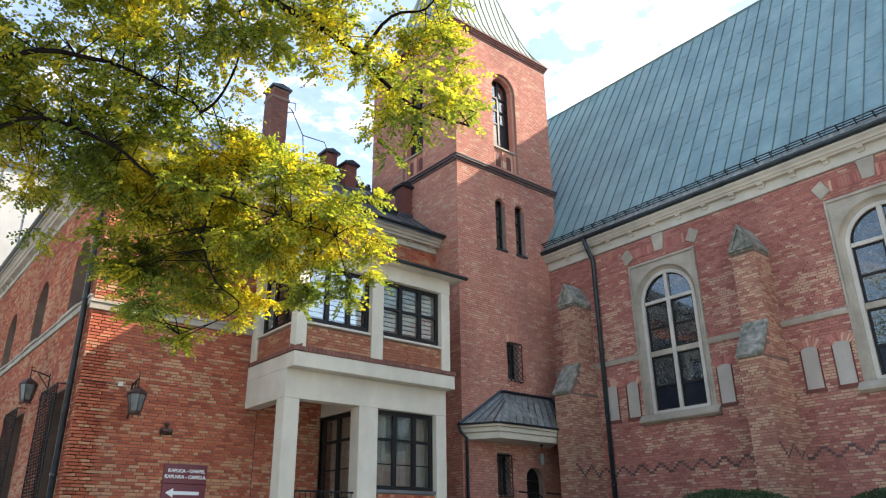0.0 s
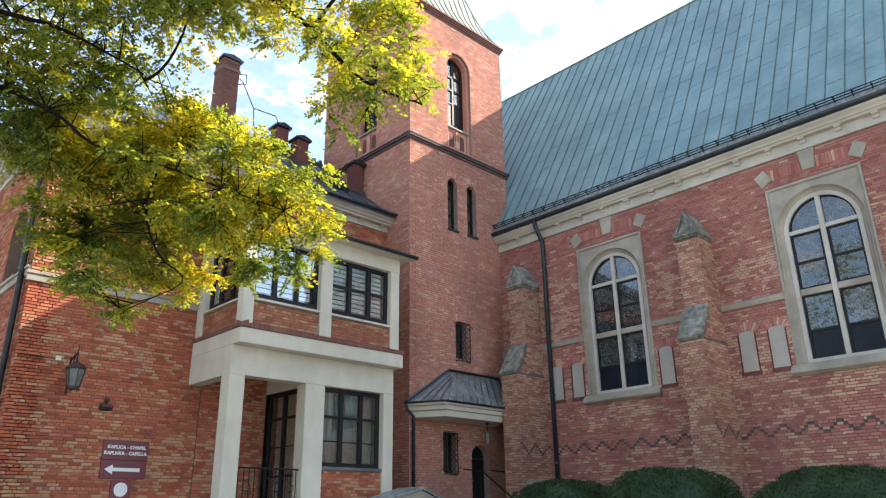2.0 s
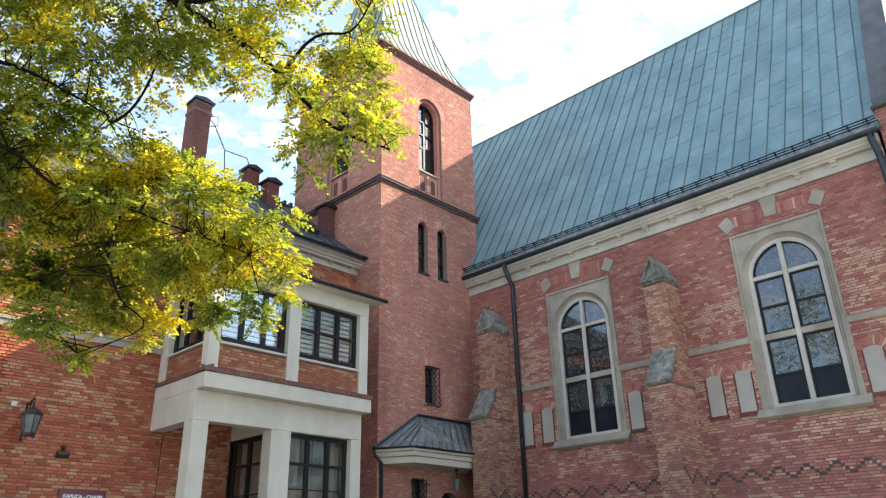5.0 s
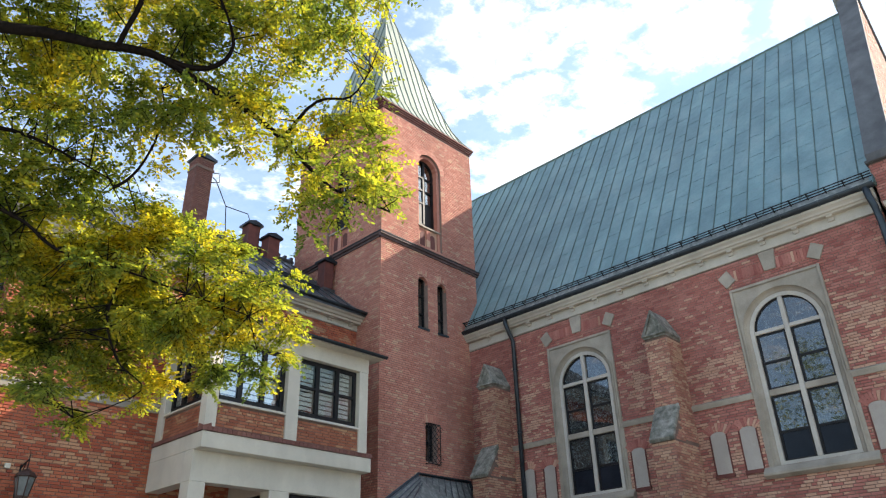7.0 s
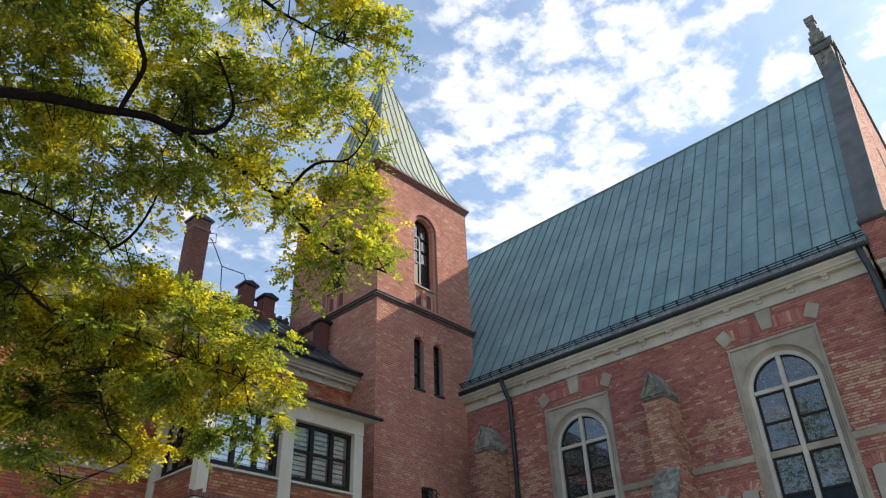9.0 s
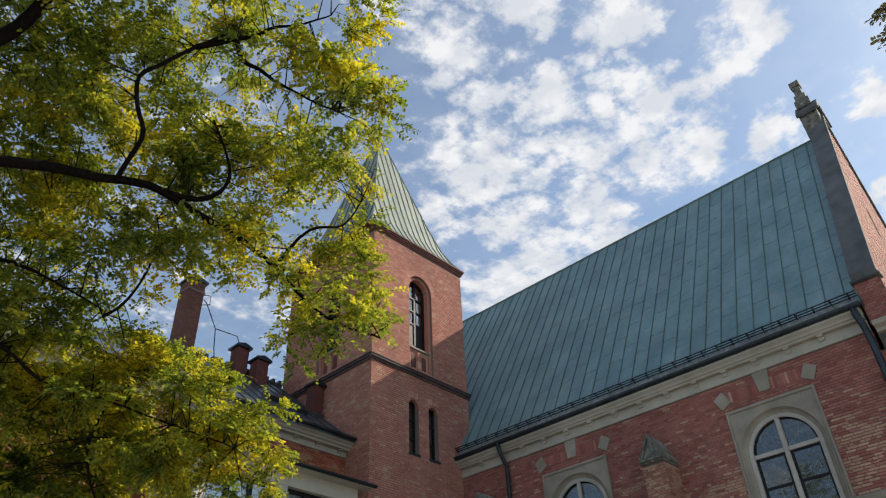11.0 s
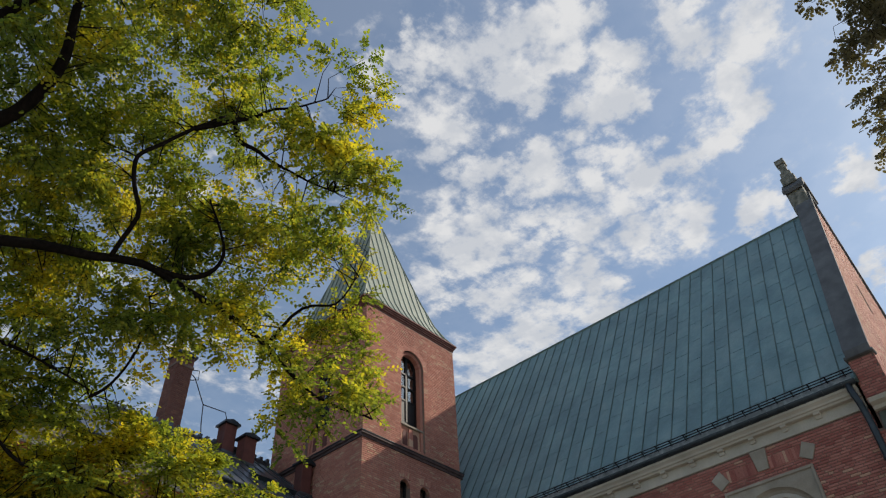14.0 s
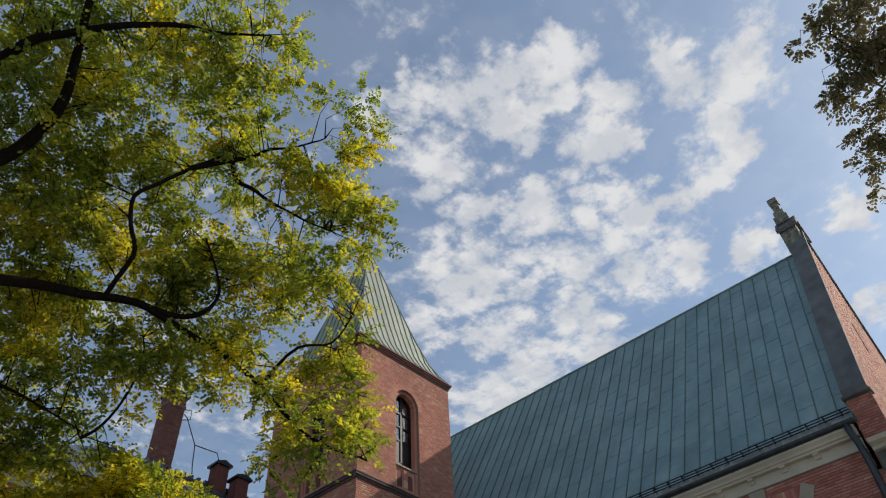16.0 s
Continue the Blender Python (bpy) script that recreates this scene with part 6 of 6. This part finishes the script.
def lettering(text, size, at, parent):
    cu = bpy.data.curves.new("lettering", "FONT")
    cu.body, cu.size, cu.extrude, cu.align_x, cu.align_y = text, size, 0.002, "CENTER", "CENTER"
    cu.offset = 0.004
    cu.materials.append(SIGN_WHITE)
    ob = new("lettering", cu)
    put_under(ob, parent)
    ob.matrix_basis = pose(*at, 90, 0, 0)
    return ob


SY = HY - 0.05
sign = thing("direction_sign", (-1.4, SY, 3.0), "maroon direction sign with white text and arrow", "sign")
bm = bmesh.new()
box(bm, -1.94, -0.86, SY, HY - 0.012, 3.01, 3.46)
part("text_board", bm, SIGN_RED, sign, bevel=0.006)
bm = bmesh.new()
box(bm, -1.94, -0.86, SY, HY - 0.012, 2.58, 3.0)
part("arrow_board", bm, SIGN_RED, sign, bevel=0.006)
lettering("KAPLICA - CHAPEL", 0.109, (-1.38, SY - 0.004, 3.30), sign)
lettering("KAPLNKA - CAPELLA", 0.109, (-1.4, SY - 0.004, 3.16), sign)
bm = bmesh.new()
aw = [(-1.85, 2.79), (-1.66, 2.9), (-1.66, 2.83), (-1.02, 2.83), (-1.02, 2.75), (-1.66, 2.75), (-1.66, 2.68)]
prism(bm, [(x, SY - 0.006, z) for x, z in aw], (0, 0.004, 0))
part("arrow", bm, SIGN_WHITE, sign, "white arrow")
sign2 = thing("pictogram_sign", (-1.4, SY, 2.3), "small maroon sign with a white emblem", "sign")
bm = bmesh.new()
box(bm, -1.65, -1.17, SY, HY - 0.012, 2.05, 2.55)
part("board", bm, SIGN_RED, sign2, bevel=0.006)
bm = bmesh.new()
prism(bm, [(-1.41 + 0.16 * math.cos(t * math.tau / 20), SY - 0.006, 2.34 + 0.16 * math.sin(t * math.tau / 20)) for t in range(20)], (0, 0.004, 0))
part("emblem", bm, SIGN_WHITE, sign2, "white round emblem")

# ---- clipped bushes ----


def leaf_quads(verts, faces, at, way, flat, size, fold=0.25):
    """One leaf: two halves folded a little along the midrib."""
    side = way.cross(flat).normalized()
    up = side.cross(way)
    w = size * 0.32
    k = len(verts)
    for a, b, c in ((0, 0, 0), (0.35, 1, fold), (0.75, 0.75, fold), (1, 0, 0), (0.75, -0.75, fold), (0.35, -1, fold)):
        p = at + way * (a * size) + side * (b * w) + up * (c * w)
        verts.append((p.x, p.y, p.z))
    faces += [(k, k + 1, k + 2, k + 3), (k, k + 3, k + 4, k + 5)]


def square(n):
    """Pulls a ball towards a clipped, flatter form."""
    p = 2.7
    return n / (abs(n.x) ** p + abs(n.y) ** p + abs(n.z) ** p) ** (1 / p)


def bush(x, y, r, h, seed):
    rng = random.Random(seed)
    b = thing("clipped_bush", (x, y, 0), "rounded clipped dark green evergreen bush", "bush", "bushes along the church wall")
    bm = bmesh.new()
    bmesh.ops.create_icosphere(bm, subdivisions=4, radius=1.0)
    for v in bm.verts:
        n = v.co.normalized()
        k = 1 + 0.07 * noise.noise(n * 2.2 + Vector((seed, 0, 0))) + 0.04 * noise.noise(n * 6 + Vector((seed, 3, 0)))
        n = square(n)
        v.co = Vector((x + n.x * r * k * 0.94, y + n.y * r * k * 0.94, h * 0.5 + n.z * h * 0.485 * k))
    part("inner_mass", bm, BUSH, b)
    verts, faces = [], []
    for i in range(13000):
        z = rng.uniform(-0.5, 1)
        t = rng.uniform(0, math.tau)
        q = math.sqrt(1 - z * z)
        n = Vector((q * math.cos(t), q * math.sin(t), z))
        k = 1 + 0.07 * noise.noise(n * 2.2 + Vector((seed, 0, 0))) + 0.04 * noise.noise(n * 6 + Vector((seed, 3, 0))) + rng.uniform(-0.04, 0.012)
        n = square(n)
        p = Vector((x + n.x * r * k, y + n.y * r * k, h * 0.5 + n.z * h * 0.5 * k))
        way = (n + Vector((rng.uniform(-1, 1), rng.uniform(-1, 1), rng.uniform(-0.4, 1)))).normalized()
        leaf_quads(verts, faces, p, way, Vector((rng.uniform(-1, 1), rng.uniform(-1, 1), rng.uniform(-1, 1))).normalized(), rng.uniform(0.035, 0.06))
    bits("foliage", verts, faces, BUSH, b, kind="stuff")
    return b


bush(8.15, -3.2, 1.5, 2.52, 1)
bush(8.0, -6.45, 1.55, 2.62, 2)
bush(8.0, -10.2, 1.6, 2.46, 3)

# ---- trees ----
CROWN_GAP = [(-7.4, -9.2, 8.5, 0.48), (-6.9, -8.9, 9.6, 0.57), (-6.5, -9.6, 9.4, 0.55), (-5.8, -9.5, 9.7, 0.53), (-6.2, -8.5, 9.4, 0.51), (-6.8, -8.6, 8.7, 0.48), (-5.7, -9.3, 9.0, 0.43), (-5.3, -9.9, 8.4, 0.37), (-7.7, -9.3, 9.0, 0.50), (-5.9, -10.4, 9.9, 0.39), (-7.1, -7.8, 8.2, 0.45), (-6.5, -7.8, 8.3, 0.41), (-4.6, -9.9, 8.8, 0.33), (-5.9, -9.3, 8.1, 0.28)]
CROWN_MID = [(-4.2, -10.1, 8.6, 0.54), (-4.7, -9.5, 8.8, 0.63), (-5.4, -9.5, 8.2, 0.63), (-6.0, -8.9, 8.3, 0.69), (-6.5, -8.0, 8.5, 0.77), (-7.1, -7.7, 8.2, 0.82), (-3.9, -10.1, 7.6, 0.44), (-3.5, -10.0, 7.2, 0.44), (-3.5, -9.9, 6.7, 0.42), (-2.8, -9.7, 6.9, 0.24), (-3.9, -9.3, 6.3, 0.21), (-3.7, -9.3, 7.2, 0.38), (-4.4, -9.0, 7.9, 0.47), (-4.7, -9.0, 7.2, 0.30), (-5.1, -8.7, 8.1, 0.55), (-5.5, -8.4, 7.8, 0.43), (-6.3, -8.8, 7.2, 0.54), (-6.6, -7.8, 7.3, 0.78), (-6.7, -7.7, 6.3, 0.70), (-6.0, -7.7, 6.6, 0.57), (-5.7, -8.3, 6.9, 0.24)]
CROWN_LOW = [(-6.2, -6.9, 6.0, 0.79), (-5.6, -7.5, 5.9, 0.76), (-5.0, -8.1, 5.7, 0.62), (-4.4, -8.0, 6.4, 0.33), (-4.7, -7.6, 6.6, 0.32), (-4.0, -8.3, 5.5, 0.49), (-3.6, -8.5, 5.1, 0.28), (-4.4, -7.8, 5.3, 0.60), (-4.8, -6.7, 5.5, 0.74), (-5.5, -6.4, 5.4, 0.78), (-5.9, -6.6, 5.0, 0.39), (-4.8, -6.5, 4.9, 0.41), (-4.4, -6.7, 4.6, 0.29), (-5.3, -7.0, 4.1, 0.21), (-5.7, -7.4, 4.3, 0.26), (-3.9, -7.4, 4.9, 0.28), (-5.8, -6.6, 4.4, 0.20), (-3.6, -8.1, 4.8, 0.19)]
CROWN_TOP = [(-8.5, -10.3, 9.4, 0.81), (-7.9, -10.5, 9.9, 0.83), (-7.2, -11.0, 10.3, 0.77), (-6.7, -11.6, 10.1, 0.52), (-6.4, -11.8, 10.2, 0.24), (-7.8, -9.6, 9.3, 0.92), (-7.0, -9.7, 10.1, 0.89), (-6.3, -10.5, 10.0, 0.74), (-5.9, -11.2, 9.7, 0.33), (-5.3, -11.7, 9.8, 0.30), (-4.8, -11.5, 9.8, 0.26), (-5.3, -11.2, 9.3, 0.44), (-5.5, -10.7, 9.1, 0.51), (-4.5, -10.9, 9.4, 0.39), (-4.4, -11.3, 8.7, 0.20), (-7.6, -8.9, 8.7, 0.77), (-8.7, -9.5, 9.1, 0.83), (-8.1, -8.4, 8.7, 0.87)]
CROWN_EDGE = [(-4.7, -11.0, 8.8, 0.45), (-5.1, -11.0, 9.0, 0.4), (-4.6, -11.3, 8.9, 0.34), (-5.0, -10.6, 8.2, 0.4), (-4.8, -11.5, 9.5, 0.3), (-4.7, -10.8, 8.1, 0.3), (-4.3, -11.2, 8.5, 0.2)]
CROWN_FRINGE = [(-5.5, -9.3, 7.1, 0.31), (-5.1, -9.6, 7.3, 0.31), (-5.6, -9.2, 6.8, 0.23), (-5.8, -9.2, 7.1, 0.28), (-4.2, -9.8, 6.3, 0.24), (-4.2, -9.9, 6.7, 0.29), (-4.4, -9.8, 6.9, 0.25), (-3.9, -10.0, 6.2, 0.23), (-3.8, -10.2, 6.4, 0.23), (-5.0, -9.9, 7.5, 0.28)]
CROWN_WEST = [(-7.7, -7.0, 6.9, 0.80), (-7.5, -6.7, 6.1, 0.59), (-7.1, -6.5, 5.6, 0.25), (-7.1, -7.4, 6.3, 0.72), (-7.0, -6.4, 5.2, 0.17), (-8.2, -7.3, 6.3, 0.90), (-8.4, -7.5, 7.3, 0.93), (-8.0, -6.9, 5.5, 0.45)]
LIMB_MAIN = [(-9.14, -7.91, 6.17), (-8.35, -8.49, 7.13), (-7.49, -8.76, 7.40), (-7.06, -8.91, 7.50), (-6.64, -9.04, 7.54), (-6.13, -9.24, 7.60), (-5.61, -9.34, 7.48), (-5.10, -9.45, 7.33), (-4.52, -9.56, 7.07), (-4.02, -9.61, 6.74), (-3.60, -9.76, 6.53), (-3.17, -10.02, 6.39)]
LIMB_HOOK = [(-6.13, -9.24, 7.60), (-5.69, -9.39, 7.57), (-5.45, -9.58, 7.67), (-5.42, -9.76, 7.84), (-5.59, -9.91, 8.06), (-5.87, -10.03, 8.29)]
LIMB_WEST = [(-8.86, -7.51, 5.42), (-7.82, -8.05, 6.43), (-7.13, -8.23, 6.59), (-6.81, -8.29, 6.58), (-6.51, -8.32, 6.52), (-5.95, -8.39, 6.37)]
LIMB_LOW = [(-8.62, -7.24, 4.75), (-7.60, -7.75, 5.86), (-6.73, -7.87, 5.83), (-6.21, -7.88, 5.60), (-5.50, -8.06, 5.49), (-4.82, -8.28, 5.34), (-4.13, -8.56, 5.16)]
LIMB_SPRIG = [(-5.92, -8.36, 6.32), (-5.79, -8.51, 6.47), (-5.71, -8.78, 6.84), (-5.78, -9.01, 7.16), (-5.90, -9.12, 7.36)]
LIMB_HANG = [(-5.50, -8.06, 5.49), (-5.51, -7.84, 4.99), (-5.26, -7.76, 4.53), (-4.96, -7.79, 4.26), (-5.52, -7.48, 3.90)]
LIMB_HIGH = [(-9.49, -8.67, 7.32), (-8.91, -9.46, 8.30), (-8.52, -10.32, 9.08), (-8.29, -10.59, 9.27), (-7.82, -11.03, 9.54), (-7.41, -11.34, 9.68), (-6.98, -11.58, 9.75), (-6.59, -11.90, 9.83)]
LIMB_UP = [(-8.91, -8.25, 6.77), (-8.34, -9.11, 7.93), (-8.02, -9.56, 8.39), (-7.93, -9.83, 8.63), (-7.91, -10.12, 8.88), (-8.02, -10.41, 9.12), (-8.27, -10.99, 9.54)]
LIMB_EAST = [(-6.45, -9.12, 7.56), (-6.48, -9.62, 7.84), (-6.66, -9.8, 8.09), (-6.79, -9.96, 8.34), (-6.62, -10.13, 8.59), (-6.41, -10.36, 8.85), (-6.19, -10.6, 9.09)]
LIMB_FORK = [(-6.41, -10.36, 8.85), (-6.05, -10.56, 9.15), (-5.89, -10.73, 9.22), (-5.78, -10.9, 9.3), (-5.57, -11.2, 9.28), (-5.4, -11.53, 9.3)]
LIMB_SPUR = [(-6.05, -10.56, 9.15), (-5.87, -10.46, 9.01), (-5.69, -10.58, 8.9), (-5.45, -10.68, 8.74), (-5.16, -10.77, 8.67), (-4.78, -10.99, 8.51)]
LIMB_TIP = [(-4.52, -9.56, 7.07), (-4.37, -10.01, 7.46), (-4.08, -10.30, 7.54), (-4.02, -10.64, 7.81)]
RIGHT = [(0.6, -17.4, 12.4, 0.65), (0.7, -17.0, 12.3, 0.49), (0.3, -16.9, 12.6, 0.33), (1.2, -17.1, 11.9, 0.54), (1.7, -16.6, 11.4, 0.33), (2.1, -16.5, 11.0, 0.30), (1.1, -16.5, 12.0, 0.24), (1.1, -17.7, 11.9, 0.87), (1.8, -17.1, 11.2, 0.76), (0.2, -17.3, 12.7, 0.49), (0.6, -18.3, 12.2, 1.09)]
RLIMB = [(2.25, -18.88, 10.29), (1.67, -17.99, 11.22), (1.25, -17.54, 11.75), (0.86, -17.24, 12.16), (0.41, -17.03, 12.58)]



def limb(tree, pts, r0, r1, name="limb", sub=4):
    """A bent, tapering branch through points."""
    pts = [Vector(p) for p in pts]
    fine = []
    for i in range(len(pts) - 1):
        a, b = pts[i], pts[i + 1]
        pa, pb = pts[max(i - 1, 0)], pts[min(i + 2, len(pts) - 1)]
        for k in range(sub):
            t = k / sub
            q = 0.5 * ((2 * a) + (b - pa) * t + (2 * pa - 5 * a + 4 * b - pb) * t * t + (3 * a - pa - 3 * b + pb) * t ** 3)
            fine.append(q + 0.02 * Vector((noise.noise(q * 3), noise.noise(q * 3 + X * 9), noise.noise(q * 3 + Y * 9))))
    fine.append(pts[-1])
    bm = bmesh.new()
    rod(bm, fine, r0, 8, r1)
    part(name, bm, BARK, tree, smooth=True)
    return fine


def foliage(tree, blobs, sticks, density, material, leaf, seed, droop=0.35, tufts=36):
    """Sprays of leaves on thin twigs inside rounded clumps; the twigs start at the nearest branch where one is near."""
    rng = random.Random(seed)
    verts, faces = [], []
    tv, tf_ = [], []
    bones = [p for s in sticks for p in s]
    for x, y, z, r in blobs:
        c = Vector((x, y, z))
        n = max(4, int(density * r * r))
        near = min(bones, key=lambda p: (p - c).length)
        bm_pts = []
        cores = []
        for i in range(max(3, int(tufts * r * r))):
            d = Vector((rng.gauss(0, 1), rng.gauss(0, 1), rng.gauss(0, 0.9))).normalized() * (rng.random() ** 0.45) * r * 1.08
            cores.append(c + d)
        for i in range(n):
            core = cores[i % len(cores)]
            turn = rng.uniform(0, math.tau)
            out = Vector((math.cos(turn), math.sin(turn), rng.uniform(-0.6, 0.5)))
            out = (out + 0.5 * (core - near).normalized() - Z * droop * 0.6).normalized()
            a = core + out * rng.uniform(0.0, 0.16) + Vector((0, 0, rng.uniform(-0.05, 0.05)))
            ln = rng.uniform(0.16, 0.34) * min(1.0, 0.5 + r)
            flat = (Z + Vector((rng.uniform(-0.8, 0.8), rng.uniform(-0.8, 0.8), rng.uniform(-0.2, 0.2)))).normalized()
            side = out.cross(flat).normalized()
            m = rng.randint(8, 12)
            bend = Vector((rng.uniform(-0.2, 0.2), rng.uniform(-0.2, 0.2), -0.25))
            prev = a
            for k in range(m):
                t = (k + 0.6) / m
                p = a + out * (ln * t) + bend * (ln * t * t)
                way = (out * 0.55 + side * (1 if k % 2 else -1) + bend * 0.6 + Vector((rng.uniform(-0.3, 0.3), rng.uniform(-0.3, 0.3), rng.uniform(-0.35, 0.2)))).normalized()
                leaf_quads(verts, faces, p, way, (flat + Vector((rng.uniform(-0.5, 0.5), rng.uniform(-0.5, 0.5), rng.uniform(-0.3, 0.3)))).normalized(), leaf * rng.uniform(0.7, 1.2), rng.uniform(0.05, 0.4))
            # the twig
            e = a + out * ln + bend * ln
            k = len(tv)
            w = side * 0.004
            u2 = out.cross(side) * 0.004
            tv += [tuple(a + w), tuple(a - w), tuple(a + u2), tuple(e)]
            tf_ += [(k, k + 1, k + 3), (k + 1, k + 2, k + 3), (k + 2, k, k + 3)]
            if i < len(cores):
                bm_pts.append(core)
        for a in bm_pts:
            near = min(bones, key=lambda p: (p - a).length + 0.35 * abs(noise.noise(p * 5 + a)))
            mid = near.lerp(a, 0.5) + Vector((rng.uniform(-0.22, 0.22), rng.uniform(-0.22, 0.22), rng.uniform(-0.05, 0.22)))
            prev, w0 = near, 0.012
            if (a - near).length > 1.5 or rng.random() < 0.45:
                continue
            pts = [near, near.lerp(mid, 0.6), mid, a]
            for j in range(3):
                p, q = pts[j], pts[j + 1]
                s1 = (q - p).cross(Z)
                s1 = s1.normalized() if s1.length > 1e-6 else X
                s2 = s1.cross((q - p).normalized())
                ra, rb = 0.0085 - j * 0.002, 0.0065 - j * 0.002
                k = len(tv)
                for pp, rr in ((p, ra), (q, rb)):
                    tv += [tuple(pp + s1 * rr), tuple(pp + s2 * rr), tuple(pp - s1 * rr), tuple(pp - s2 * rr)]
                tf_ += [(k + i2, k + (i2 + 1) % 4, k + 4 + (i2 + 1) % 4, k + 4 + i2) for i2 in range(4)]
    crown = bits("crown", verts, faces, material, tree, "crown of small pointed leaves", kind="stuff")
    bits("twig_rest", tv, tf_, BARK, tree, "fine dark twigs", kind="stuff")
    return crown


tree = thing("broadleaf_tree", (-10.2, -6.6, 0), "broadleaf tree turning from green to autumn yellow", "tree")
limb(tree, [(-10.2, -6.6, -0.1), (-10.15, -6.65, 2.0), (-10.0, -6.8, 4.5), (-9.9, -7.0, 7.0), (-9.7, -7.4, 9.5), (-9.5, -7.8, 12.0)], 0.33, 0.08, "trunk")
sticks = []
for pts, r0, r1 in ((LIMB_MAIN, 0.075, 0.012), (LIMB_HOOK, 0.04, 0.01), (LIMB_WEST, 0.035, 0.008), (LIMB_LOW, 0.028, 0.007), (LIMB_SPRIG, 0.02, 0.006),
                    (LIMB_HANG, 0.016, 0.005), (LIMB_HIGH, 0.075, 0.01), (LIMB_UP, 0.1, 0.04), (LIMB_EAST, 0.03, 0.02), (LIMB_FORK, 0.035, 0.008), (LIMB_SPUR, 0.035, 0.008), (LIMB_TIP, 0.025, 0.006)):
    sticks.append(limb(tree, pts, r0, r1))
for k in (0, 2, 3, 6, 7):
    root = sticks[k][0]
    limb(tree, [(-9.95, -6.95, max(3.0, root.z - 1.6)), Vector(((root.x - 9.95) / 2, (root.y - 6.95) / 2, root.z - 0.6)), root], 0.14, 0.1)
foliage(tree, CROWN_TOP + CROWN_EDGE, sticks, 430, LEAF, 0.056, 7)
foliage(tree, CROWN_MID + CROWN_GAP + CROWN_FRINGE, sticks, 560, LEAF, 0.056, 4)
foliage(tree, CROWN_WEST, sticks, 640, LEAF, 0.056, 9, tufts=50)
foliage(tree, CROWN_LOW, sticks, 1250, LEAF, 0.057, 6, tufts=55)
# unseen clumps, added to shade the house side wall and darken window reflections
foliage(tree, [(-12.5, -6.5, 7.5, 1.6), (-12.2, -4.5, 8.5, 1.6), (-12.8, -8.0, 9.5, 1.7), (-11.5, -5.0, 10.5, 1.3), (-12.0, -9.0, 11.0, 1.6), (-11.4, -9.5, 9.0, 1.2), (-13.5, -6.0, 5.5, 1.5), (-13.0, -3.6, 6.5, 1.5), (-9.6, -6.4, 12.6, 1.0), (-12.5, -3.5, 13.5, 1.8), (-12.5, -2.0, 12.0, 1.6), (-13.5, -3.0, 15.0, 1.8), (-14.0, -5.0, 12.5, 1.8), (-13.0, -1.0, 10.0, 1.6)], sticks, 70, LEAF, 0.11, 5)

tree2 = thing("broadleaf_tree", (4.2, -21.5, 0), "brownish green tree reaching over from beside the path", "tree")
limb(tree2, [(4.2, -21.5, -0.1), (4.1, -21.3, 4.0), (3.8, -20.8, 8.0), (3.4, -20.2, 11.5), (3.0, -19.8, 14.0)], 0.3, 0.07, "trunk")
st2 = [limb(tree2, [(3.75, -20.7, 8.2)] + RLIMB, 0.09, 0.012)]
foliage(tree2, RIGHT, st2, 260, LEAF_FAR, 0.075, 8)

# ---- pieces ----
for make, args in LATER:
    make(*args)
